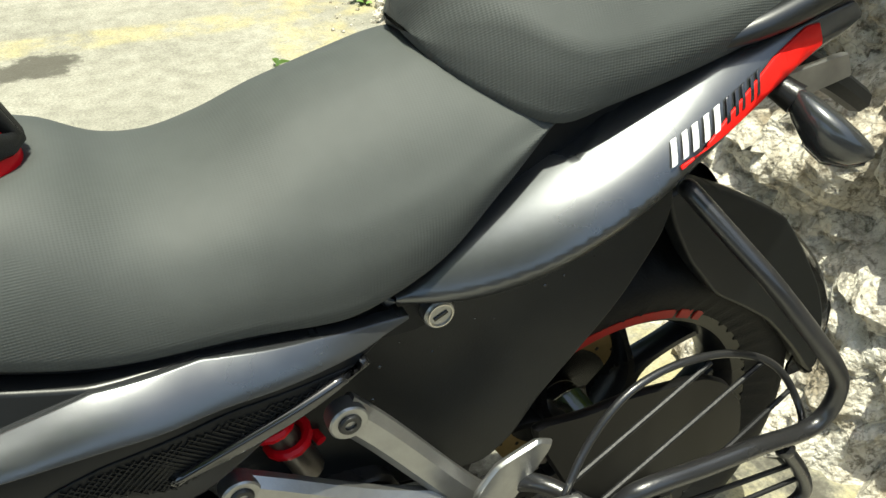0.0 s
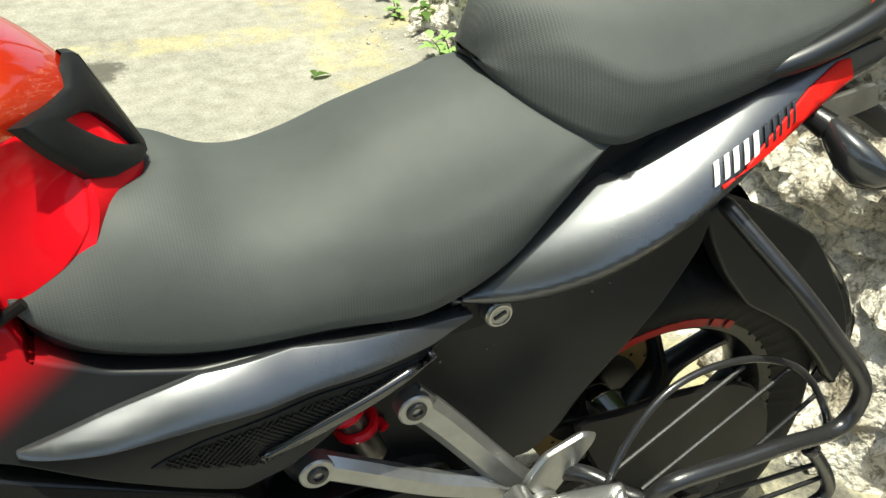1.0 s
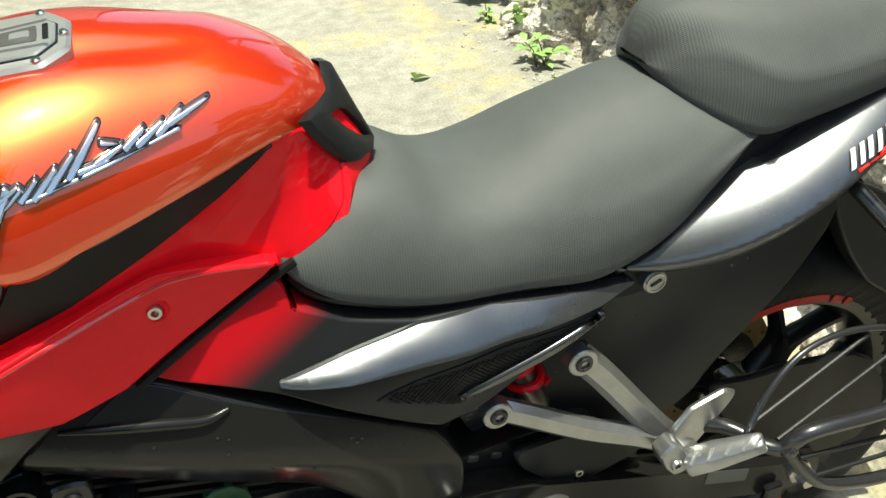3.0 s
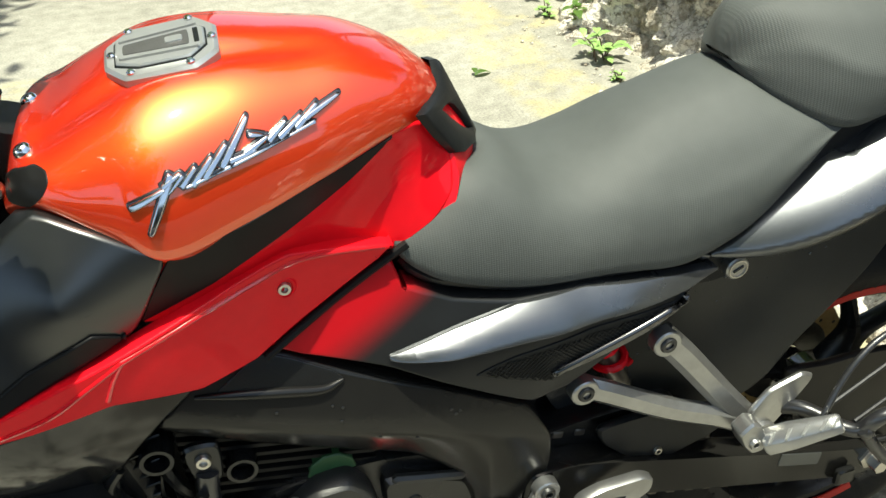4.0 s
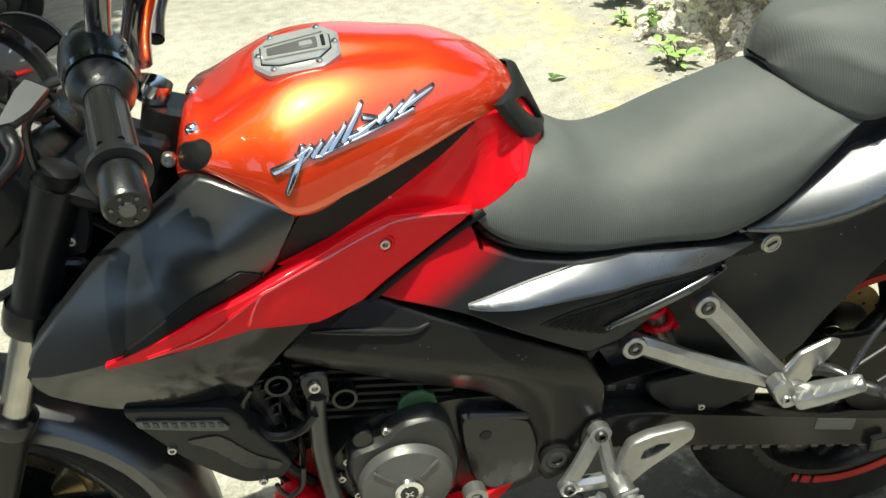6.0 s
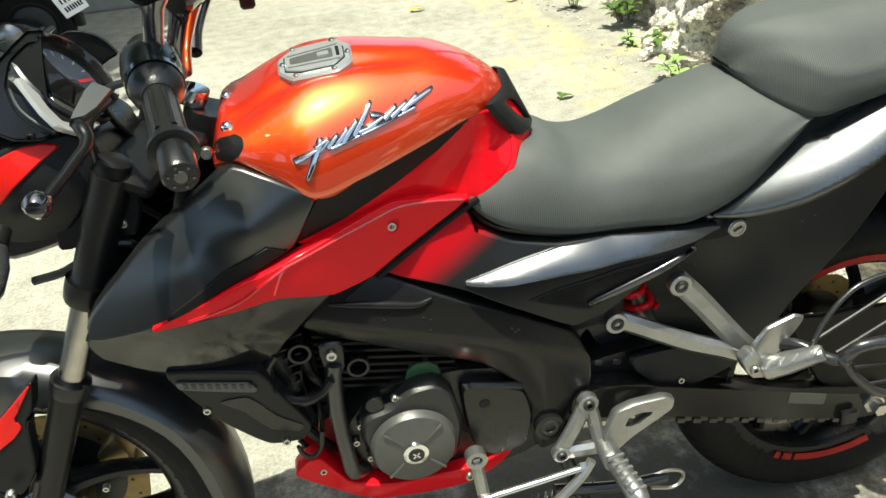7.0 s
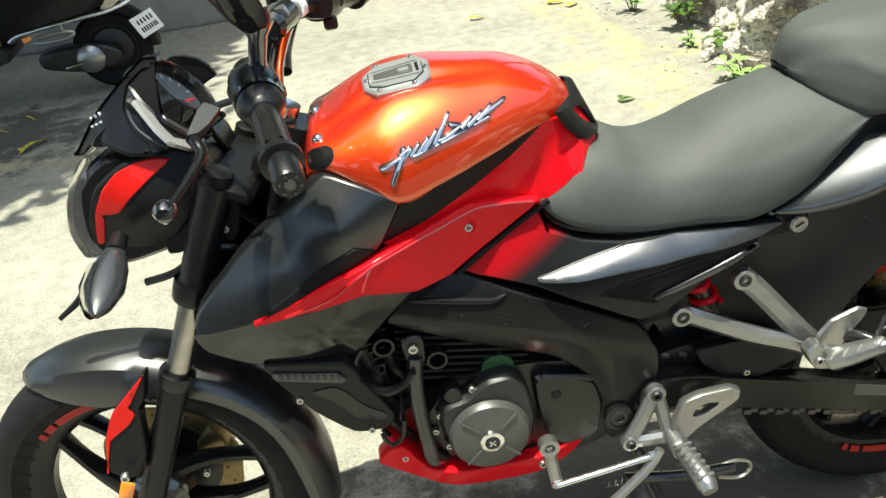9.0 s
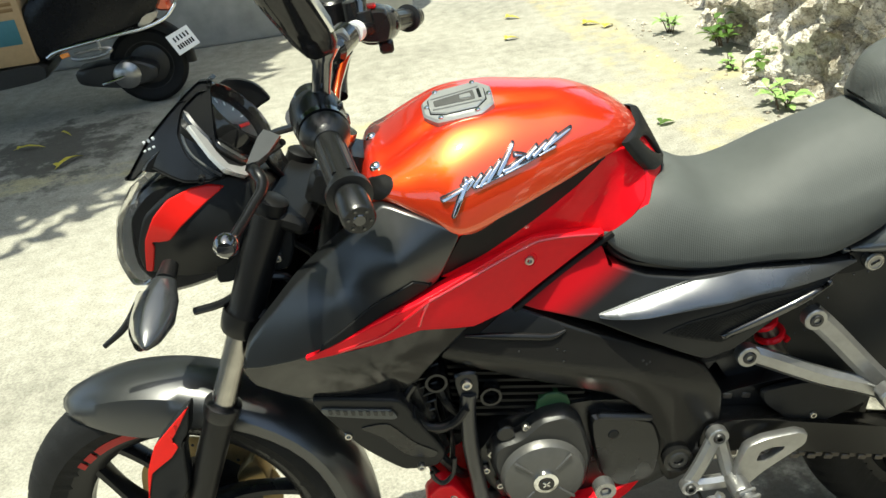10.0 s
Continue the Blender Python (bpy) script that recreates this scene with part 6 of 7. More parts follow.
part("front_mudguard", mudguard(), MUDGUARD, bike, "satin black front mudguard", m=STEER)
guard_s = sheet([(-1.25, 0.62, -0.118), (-1.34, 0.55, -0.128), (-1.36, 0.46, -0.134), (-1.31, 0.45, -0.128)])
part("fork_guard", panel([(-1.262, 0.622), (-1.330, 0.558), (-1.348, 0.520), (-1.366, 0.450), (-1.330, 0.430), (-1.300, 0.470), (-1.290, 0.545), (-1.275, 0.575)], guard_s, 0.018), PLASTIC, bike, "black fork guard with red flash", m=STEER)
part("guard_flash", panel([(-1.262, 0.618), (-1.330, 0.556), (-1.350, 0.515), (-1.366, 0.450), (-1.345, 0.510), (-1.310, 0.532), (-1.296, 0.548), (-1.302, 0.562)], lambda x, z: guard_s(x, z) - 0.002, 0.002, edge=0.001, rounding=0.05), RED_SATIN, bike, m=STEER)
part("fork_reflector", block((-1.352, -0.130, 0.405), (0.022, 0.006, 0.045), 0.002, (0, 25, 0)), AMBER, bike, "amber side reflector", m=STEER)
bolt((-1.352, -0.138, 0.462), 0.0075, bike)
bolt((-1.255, -0.072, 0.380), 0.0055, bike)
part("caliper", slab([(-1.30, 0.36), (-1.26, 0.40), (-1.24, 0.36), (-1.25, 0.31), (-1.29, 0.31)], [(0.03, 0.9), (0.035, 1), (0.09, 1), (0.095, 0.9)]), GOLD, bike, "gold brake caliper", m=STEER)
part("brake_hose", tube([(-1.15, 0.06, 0.82), (-1.20, 0.03, 0.70), (-1.21, 0.06, 0.55), (-1.27, 0.07, 0.40)], 0.004, 8), RUBBER, bike)

# headlamp, cowl, instruments -----------------------------------------------------
lamp = new("headlamp")
lamp.parent = bike
tagged(lamp, "angular headlamp with black and red side covers")
HEAD_S = sheet([(-1.10, 0.95, -0.075), (-1.20, 0.93, -0.105), (-1.26, 0.88, -0.098), (-1.28, 0.82, -0.085), (-1.18, 0.81, -0.085), (-1.18, 0.87, -0.112)])
HEAD = [(-1.13, 0.945), (-1.20, 0.940), (-1.255, 0.905), (-1.282, 0.855), (-1.286, 0.812), (-1.265, 0.785), (-1.22, 0.785), (-1.18, 0.80), (-1.12, 0.86), (-1.10, 0.92)]
part("lamp_cover", panel(HEAD, HEAD_S, 0.03, edge=0.005), PLASTIC, lamp, m=STEER)
part("lamp_cover", panel([(x, z) for x, z in HEAD], lambda x, z: -HEAD_S(x, z), 0.03, edge=0.005, side=1), PLASTIC, lamp, m=STEER)
FLASH = [(-1.138, 0.932), (-1.158, 0.938), (-1.180, 0.937), (-1.213, 0.926), (-1.239, 0.904), (-1.263, 0.870), (-1.280, 0.820), (-1.270, 0.818), (-1.253, 0.857), (-1.252, 0.865), (-1.226, 0.868), (-1.201, 0.890), (-1.164, 0.916)]
for sg in (-1, 1):
    part("red_flash", panel(FLASH, (lambda x, z: HEAD_S(x, z) - 0.003) if sg < 0 else (lambda x, z: -HEAD_S(x, z) + 0.003), 0.004, edge=0.002, rounding=0.08, side=sg), RED_SATIN, lamp, "orange-red flash", m=STEER)
part("lamp_shell", slab([(-1.11, 0.94), (-1.24, 0.945), (-1.29, 0.90), (-1.300, 0.82), (-1.26, 0.775), (-1.16, 0.80), (-1.09, 0.88)], [(-0.085, 0.9), (-0.075, 1), (0.075, 1), (0.085, 0.9)]), ENGINE_BLACK, lamp, m=STEER)
part("lamp_lens", slab([(-1.270, 0.943), (-1.300, 0.905), (-1.318, 0.84), (-1.306, 0.790), (-1.285, 0.79), (-1.280, 0.90)], [(-0.088, 0.86), (-0.070, 1), (0.070, 1), (0.088, 0.86)]), LENS, lamp, "clear headlamp lens", m=STEER)
part("reflector", slab([(-1.262, 0.938), (-1.293, 0.903), (-1.311, 0.84), (-1.299, 0.796), (-1.26, 0.80)], [(-0.084, 0.86), (-0.067, 1), (0.067, 1), (0.084, 0.86)]), mat("dark_reflector", (0.36, 0.365, 0.37), 0.25, 0.9, 0.3, 120, 0.5, 160), lamp, "faceted dark reflector", m=STEER)
part("lamp_bracket", plate([(-1.17, 0.86), (-1.11, 0.88), (-1.06, 0.86), (-1.08, 0.80), (-1.13, 0.80), (-1.19, 0.785)], -0.088, -0.078, 0.003), PLASTIC, lamp, m=STEER)
bolt((-1.105, -0.09, 0.828), 0.006, bike)
part("lamp_stay", tube([(-1.394, -0.03, 0.7), (-1.354, -0.03, 0.729), (-1.317, -0.03, 0.778)], [0.004, 0.0055, 0.004], 8), PLASTIC, bike, "thin black stay under the headlamp")
part("cable_guide", tube([(-1.235, -0.085, 0.765), (-1.19, -0.09, 0.775), (-1.14, -0.09, 0.80), (-1.105, -0.09, 0.80), (-1.09, -0.085, 0.78)], 0.006, 8), RUBBER, bike)
indicator("front_indicator", (-1.245, -0.090, 0.845), (-1.262, -0.225, 0.808), (-0.3, -0.2, -0.9), bike, -1)
indicator("front_indicator", (-1.235, 0.135, 0.845), (-1.235, 0.265, 0.808), (-0.3, 0.2, -0.9), bike, 1)


# fly screen: two side shells that rise to ears, bridged by a curved front
SCREEN_S = sheet([(-1.28, 0.945, -0.058), (-1.14, 1.06, -0.062), (-1.135, 0.95, -0.108), (-1.205, 1.0, -0.082), (-1.20, 0.95, -0.104), (-1.16, 1.01, -0.090)])
SCREEN = [(-1.284, 0.942), (-1.254, 0.974), (-1.228, 1.002), (-1.198, 1.027), (-1.170, 1.049), (-1.150, 1.063), (-1.131, 1.062), (-1.134, 1.052), (-1.152, 1.043), (-1.170, 1.030), (-1.178, 1.006), (-1.170, 0.982), (-1.150, 0.963), (-1.131, 0.950), (-1.151, 0.945), (-1.183, 0.947), (-1.212, 0.958), (-1.238, 0.966), (-1.268, 0.943)]
screen = new("fly_screen")
screen.parent = bike
tagged(screen, "black pointed fly screen cupped round the instruments")
part("screen_side", panel(SCREEN, SCREEN_S, 0.006, cell=0.01, edge=0.003, rounding=0.08), SCREEN_BLACK, screen, m=STEER)
part("screen_lining", panel(SCREEN, lambda x, z: SCREEN_S(x, z) + 0.004, 0.002, cell=0.01, edge=0.003, rounding=0.08, side=1), PLASTIC, screen, m=STEER)
FAR_SIDE = [(-1.250, 0.965), (-1.205, 1.000), (-1.164, 1.022), (-1.147, 1.029), (-1.129, 1.027), (-1.112, 1.020), (-1.101, 1.010), (-1.090, 0.991), (-1.105, 0.985), (-1.14, 0.965), (-1.20, 0.95)]


def far_screen(x, z):
    return 0.092 - 0.25 * max(0.0, -1.15 - x)


part("screen_side", panel(FAR_SIDE, lambda x, z: far_screen(x, z) + 0.004, 0.002, cell=0.01, edge=0.003, rounding=0.12, side=1), SCREEN_BLACK, screen)
part("screen_lining", panel(FAR_SIDE, far_screen, 0.002, cell=0.01, edge=0.003, rounding=0.12), PLASTIC, screen)
rings = []
for x, z, w in curve_pts([(-1.284, 0.944, 0.054), (-1.254, 0.974, 0.063), (-1.228, 1.002, 0.066), (-1.198, 1.027, 0.064), (-1.172, 1.046, 0.060)], 4):
    out = [(x - 0.006 * (1 - u * u), u * w, z - 0.006 * (1 - u * u)) for u in (-1, -0.7, -0.35, 0, 0.35, 0.7, 1)]
    rings.append(out + [(a + 0.005, b * 0.97, c - 0.004) for a, b, c in out[::-1]])
part("screen_front", loft(rings), SCREEN_BLACK, screen, m=STEER)
part("screen_edge", tube([(x, SCREEN_S(x, z), z) for x, z in ((-1.169, 1.028), (-1.177, 1.006), (-1.169, 0.982), (-1.150, 0.963), (-1.133, 0.951))], 0.0020, 8), GREY_SATIN, screen, m=STEER)
for k in range(3):
    x, z = -1.238 + 0.008 * k, 0.990 + 0.003 * k
    for dz, h in ((0.004, 0.007), (-0.006, 0.004)):
        part("screen_mark", block((x, SCREEN_S(x, z + dz) - 0.0015, z + dz), (0.0035, 0.0008, h * 0.7), 0.0002, (0, -20, 12)), WHITE, screen, m=STEER)
bolt((-1.166, -0.121, 0.968), 0.005, bike, material=ENGINE_BLACK)
part("screen_floor", slab([(-1.26, 0.955), (-1.20, 1.00), (-1.15, 0.99), (-1.12, 0.955)], [(-0.085, 0.9), (-0.08, 1), (0.08, 1), (0.085, 0.9)]), ENGINE_BLACK, screen, m=STEER)

cluster = new("instrument_cluster")
cluster.parent = bike
tagged(cluster, "round dial instrument cluster with black ring and silver bezel")
DIAL = Matrix.Translation((-1.126, -0.010, 1.008)) @ STEER.to_3x3().to_4x4() @ Matrix.Rotation(radians(50), 4, "Y") @ Matrix.Rotation(radians(-90), 4, "X")
DARK_FACE = mat("dark_display", (0.05, 0.052, 0.05), 0.3, 0, 0.1, 60, coat=0.5)
DIAL_GREY = mat("dial_grey", (0.075, 0.075, 0.073), 0.40, 0, 0.05, 60, coat=0.4)
part("cluster_body", slab([(-0.050, -0.080), (0.040, -0.092), (0.062, -0.070), (0.066, 0.0), (0.060, 0.070), (0.040, 0.090), (-0.045, 0.090), (-0.062, 0.04), (-0.062, -0.04)], [(0.027, 0.80), (0.031, 0.84), (0.055, 0.70)], 0.08), PLASTIC, cluster, m=DIAL)
part("bezel", slab([(-0.034, -0.072), (-0.028, -0.054), (0.012, -0.080), (0.034, -0.086), (0.049, -0.068), (0.058, -0.028), (0.066, -0.030), (0.060, -0.080), (0.036, -0.104), (0.012, -0.098)], [(0.0215, 0.985), (0.0225, 1), (0.027, 1)], 0.05), SILVER_PAINT, cluster, "pale silver bezel", m=DIAL)
part("display", plate([(-0.020, -0.040), (0.014, -0.066), (0.046, -0.052), (0.054, -0.010), (0.030, -0.020)], 0.019, 0.026, 0.001, 0.05), DARK_FACE, cluster, "dark display window", m=DIAL)
part("bezel", slab([(-0.040, 0.058), (0.030, 0.030), (0.050, 0.030), (0.058, 0.060), (0.036, 0.086), (-0.030, 0.086)], [(0.014, 0.96), (0.017, 1), (0.028, 1)], 0.06), SILVER_PAINT, cluster, "pale silver bezel", m=DIAL)
part("display", plate([(-0.030, 0.058), (0.024, 0.044), (0.030, 0.060), (0.020, 0.076), (-0.024, 0.078)], 0.0115, 0.018, 0.001, 0.05), DARK_FACE, cluster, m=DIAL)
part("dial_ring", lathe([(0.0450, 0.020), (0.0465, -0.004), (0.0490, -0.008), (0.0525, -0.007), (0.0550, 0.0), (0.0575, 0.028)], (0, 0, 0), 56, closed=True), SATIN_GLOSS, cluster, m=DIAL)
part("dial_flange", lathe([(0.0555, 0.020), (0.066, 0.019), (0.069, 0.022), (0.069, 0.028), (0.0555, 0.028)], (0, 0, 0), 56, closed=True), SATIN, cluster, m=DIAL)
part("dial_face", lathe([(0, 0.013), (0.0485, 0.013), (0.0485, 0.018), (0, 0.018)], (0, 0, 0), 48), DIAL_GREY, cluster, "dark grey tachometer dial", m=DIAL)
part("dial_panel", plate([(0.004, -0.040), (0.030, -0.030), (0.044, -0.004), (0.036, 0.026), (0.014, 0.036), (0.006, 0.0)], 0.0118, 0.0135, 0.0005, 0.12), DARK_FACE, cluster, m=DIAL)
part("needle", block((0.016, 0.0100, 0.010), (0.005, 0.0015, 0.040), 0.0006, (0, 12, 0)), RED_SATIN, cluster, "red needle", m=DIAL)
part("needle_hub", disc((0.012, 0.009, -0.008), 0.006, -0.001, 0.004, 16), ENGINE_BLACK, cluster, m=DIAL)
for k in range(12):
    a = radians(22 * k + 80)
    part("dial_tick", block((0.038 * math.cos(a), 0.0122, 0.038 * math.sin(a)), (0.008, 0.001, 0.0018), 0.0003, (0, -math.degrees(a), 0)), WHITE, cluster, m=DIAL)
part("dial_glass", lathe([(0, 0.0025), (0.048, 0.0025), (0.048, 0.0040), (0, 0.0040)], (0, 0, 0), 48), LENS, cluster, m=DIAL)

# handlebar and controls -------------------------------------------------------------
def bars():
    L = [(-0.975, -0.352, 1.019), (-0.988, -0.28, 1.032), (-1.010, -0.215, 1.044), (-1.025, -0.16, 1.045), (-1.030, -0.10, 1.010), (-1.015, -0.07, 0.985)]
    R = [(-0.868, 0.355, 1.014), (-0.893, 0.29, 1.028), (-0.935, 0.225, 1.042), (-0.962, 0.17, 1.045), (-0.985, 0.11, 1.010), (-0.990, 0.07, 0.985)]
    for pts, s in ((L, -1), (R, 1)):
        p = [Vector(q) for q in pts]
        part("clip_on_bar", tube(p, 0.011, 12), GLOSS_BLACK, bike, "black handlebar")
        d = (p[0] - p[1]).normalized()
        ctrl = new("handlebar_grip")
        ctrl.parent = bike
        tagged(ctrl, "ribbed black rubber grip with bar-end weight")
        a = p[0] + d * 0.004
        part("rubber_grip", tube([a - d * 0.118, a - d * 0.112, a - d * 0.06, a - d * 0.010, a - d * 0.004], [0.0165, 0.0152, 0.0150, 0.0150, 0.0155], 24, 3), RUBBER, ctrl)
        n0 = d.orthogonal().normalized()
        for k in range(6):
            n = Matrix.Rotation(2 * math.pi * k / 6 + 0.3, 3, d) @ n0
            part("grip_rib", tube([a - d * 0.095 + n * 0.0142, a - d * 0.025 + n * 0.0142], 0.0030, 8, smooth=False), RUBBER, ctrl)
        part("grip_flange", tube([a - d * 0.008, a - d * 0.006, a + d * 0.001, a + d * 0.003], [0.016, 0.0232, 0.0232, 0.016], 28, 1), RUBBER, ctrl)
        part("grip_collar", tube([a - d * 0.128, a - d * 0.126, a - d * 0.114, a - d * 0.104], [0.018, 0.0275, 0.0255, 0.0160], 28, 1), RUBBER, ctrl)
        part("bar_end", tube([a + d * 0.003, a + d * 0.005, a + d * 0.040, a + d * 0.043], [0.013, 0.0170, 0.0165, 0.0145], 28, 1), ENGINE_BLACK, ctrl, "round black bar-end weight")
        part("end_socket", tube([a + d * 0.0425, a + d * 0.0442], [0.007, 0.0055], 16, smooth=False), GLOSS_BLACK, ctrl)
        for k in range(6):
            n = Matrix.Rotation(2 * math.pi * k / 6, 3, d) @ n0
            part("end_pip", tube([a + d * 0.0425 + n * 0.0108, a + d * 0.044 + n * 0.0108], [0.002, 0.0015], 8, smooth=False), GLOSS_BLACK, ctrl)
        b = a - d * 0.155
        sw = new("switch_housing")
        sw.parent = bike
        tagged(sw, "black switch housing beside the grip")
        part("housing", tube([b - d * 0.032, b - d * 0.028, b - d * 0.004, b + d * 0.022, b + d * 0.027], [0.019, 0.0285, 0.031, 0.028, 0.021], 28, 3), ENGINE_BLACK, sw)
        part("housing_split", tube([b - d * 0.031, b + d * 0.026], 0.0292, 24, smooth=False), GLOSS_BLACK, sw)
        part("switch_button", block(b + Vector((0.026, s * 0.0, -0.004)), (0.012, 0.018, 0.016), 0.003, (0, 0, s * 10)), ENGINE_BLACK, sw)
        part("horn_button", block(b + Vector((0.024, s * 0.004, 0.016)), (0.010, 0.014, 0.007), 0.002), ENGINE_BLACK, sw)
        part("clamp", tube([b - d * 0.060, b - d * 0.058, b - d * 0.042, b - d * 0.040], [0.014, 0.020, 0.020, 0.014], 20, 1), ENGINE_BLACK, sw)


bars()
part("bar_riser", tube([(-1.012, 0.032, 0.975), (-1.001, 0.026, 1.010), (-0.987, 0.016, 1.045), (-0.977, 0.006, 1.070)], [0.020, 0.016, 0.017, 0.020], 14), PIANO_BLACK, bike, "black forged handlebar riser")
part("bar_riser", tube([(-1.020, -0.060, 0.975), (-1.030, -0.090, 1.005), (-1.035, -0.110, 1.025)], [0.017, 0.013, 0.016], 14), GLOSS_BLACK, bike, "black forged handlebar riser")
part("riser_clamp", tube([(-0.985, -0.026, 1.074), (-0.983, -0.023, 1.075), (-0.966, 0.026, 1.078), (-0.965, 0.029, 1.078)], [0.014, 0.0195, 0.0195, 0.014], 20, 1), GLOSS_BLACK, bike)
part("clamp_top", slab([(-0.992, 1.078), (-0.985, 1.094), (-0.965, 1.096), (-0.957, 1.082), (-0.972, 1.084)], [(-0.020, 0.9), (-0.016, 1), (0.022, 1), (0.026, 0.9)]), SILVER, bike, "silver handlebar clamp")
part("clamp_cap", tube([(-0.986, -0.030, 1.074), (-0.984, -0.024, 1.075)], 0.0135, 18, smooth=False), ENGINE_BLACK, bike)
part("bar_tube", tube([(-0.966, 0.028, 1.076), (-0.952, 0.08, 1.070), (-0.935, 0.15, 1.056), (-0.92, 0.21, 1.040)], 0.011, 12), GLOSS_BLACK, bike)
part("bar_ring", tube([(-0.956, 0.062, 1.073), (-0.951, 0.078, 1.071)], 0.0145, 18, smooth=False), WHITE, bike, "pale plastic ring on the bar")
far_box = part("switch_box", slab([(-0.026, -0.020), (0.018, -0.026), (0.026, 0.0), (0.020, 0.024), (-0.018, 0.026), (-0.028, 0.006)], [(-0.020, 0.88), (-0.014, 1), (0.018, 1), (0.024, 0.86)]), ENGINE_BLACK, bike, "black switch box with a red stop switch", m=Matrix.Translation((-0.925, 0.17, 1.054)))
part("stop_switch", block((-0.004, -0.004, 0.029), (0.020, 0.018, 0.006), 0.002), RED_SATIN, far_box, "red stop switch", m=Matrix.Translation((-0.925, 0.17, 1.054)))
part("clamp_post", tube([(-0.955, 0.140, 1.042), (-0.957, 0.140, 1.099)], 0.010, 12, smooth=False), ENGINE_BLACK, bike)
part("box_stub", block((-0.913, 0.17, 1.020), (0.022, 0.020, 0.020), 0.004), ENGINE_BLACK, bike)
clutch = new("clutch_lever")
clutch.parent = bike
tagged(clutch, "black clutch lever with ball end")
part("lever_blade", tube([(-1.083, -0.222, 1.010), (-1.076, -0.240, 1.011), (-1.071, -0.252, 1.005), (-1.072, -0.268, 1.000), (-1.079, -0.285, 0.996), (-1.088, -0.310, 0.990), (-1.100, -0.345, 0.984)], [0.0075, 0.0075, 0.007, 0.0062, 0.0056, 0.0054, 0.0054], 10), FORK_BLACK, clutch)
part("lever_ball", lathe([(0, -0.013), (0.008, -0.0105), (0.0125, -0.004), (0.0125, 0.004), (0.008, 0.0105), (0, 0.013)], (-1.101, -0.356, 0.988), 20), PIANO_BLACK, clutch)
perch = [Vector(p) for p in ((-1.087, -0.232, 1.019), (-1.084, -0.221, 1.024), (-1.074, -0.192, 1.036), (-1.067, -0.18, 1.04), (-1.061, -0.181, 1.037), (-1.049, -0.183, 1.030), (-1.052, -0.189, 1.028), (-1.063, -0.21, 1.021), (-1.075, -0.225, 1.018))]
middle = sum(perch, Vector()) / len(perch)
down = Vector((-0.35, 0.45, -0.82))
part("lever_perch", loft([[middle + (p - middle) * s + down * d for p in perch] for s, d in ((0.93, 0.0), (1.0, 0.002), (1.0, 0.010), (0.9, 0.013))]), mat("grey_cast_lever", (0.050, 0.052, 0.052), 0.40, 0.3, 0.1, 80), clutch, "grey cast lever root")
part("pivot_screw", loft([[Vector((-1.0795, -0.2185, 1.0215)) + Vector((0.0045 * math.cos(a), 0.0045 * math.sin(a), -0.0019 * math.cos(a) + 0.0025 * math.sin(a))) - down * d for a in (2 * math.pi * k / 12 for k in range(12))] for d in (0.0, 0.0008)]), ENGINE_BLACK, clutch)
brake = new("brake_lever")
brake.parent = bike
tagged(brake, "black front brake lever with reservoir")
part("lever_blade", tube([(-1.000, 0.245, 1.035), (-0.985, 0.285, 1.022), (-0.965, 0.34, 1.008), (-0.945, 0.385, 1.000)], [0.009, 0.0075, 0.0065, 0.006], 10), SATIN, brake)
part("reservoir", disc((0, 0, 0), 0.024, -0.02, 0.02, 24, 0.004), ENGINE_BLACK, brake, m=Matrix.Translation((-0.985, 0.20, 1.075)) @ Matrix.Rotation(radians(90), 4, "X"))

def mirror(foot, neck, tip, s):
    """A mirror: oval stem, wedge-shaped shell and glass that looks rearwards."""
    top = new("rear_view_mirror")
    top.parent = bike
    tagged(top, "glossy black mirror on a short oval stem")
    foot, neck, tip = Vector(foot), Vector(neck), Vector(tip)
    rings = []
    for t, w, h in ((0.0, 0.013, 0.010), (0.3, 0.0105, 0.009), (0.75, 0.011, 0.009), (1.0, 0.018, 0.012)):
        c = foot.lerp(neck, t)
        rings.append([c + Vector((w * math.cos(a), h * math.sin(a), 0)) for a in (2 * math.pi * k / 16 for k in range(16))])
    part("mirror_stem", loft(rings), PIANO_BLACK, top)
    part("stem_boot", tube([foot + Vector((0, 0, -0.022)), foot + Vector((0, 0, -0.018)), foot + Vector((0, 0, 0.004))], [0.014, 0.019, 0.017], 16, 1), RUBBER, top)
    d = tip - neck
    u = Vector((0.92, 0.05 * s, 0.30)).normalized()
    v = u.cross(d).normalized()
    rings = []
    for t, w, h in ((-0.04, 0.012, 0.009), (0.05, 0.020, 0.014), (0.20, 0.0235, 0.016), (0.55, 0.0255, 0.017), (0.85, 0.0255, 0.015), (0.97, 0.019, 0.011), (1.0, 0.010, 0.006)):
        c = neck + d * t
        rings.append([c + u * w * math.copysign(abs(math.cos(a)) ** 0.7, math.cos(a)) + v * h * math.copysign(abs(math.sin(a)) ** 0.7, math.sin(a)) for a in (2 * math.pi * k / 28 for k in range(28))])
    part("mirror_shell", loft(rings), SATIN_GLOSS, top)
    face = [neck + d * t + u * w for t, w in ((0.16, 0.0195), (0.88, 0.0215))]
    glass = loft([[c + v * 0.0105 * q + u * k for q, k in ((-1, 0.0), (1, 0.0), (1, 0.0045), (-1, 0.0045))] for c in face])
    part("mirror_glass", glass, CHROME, top)


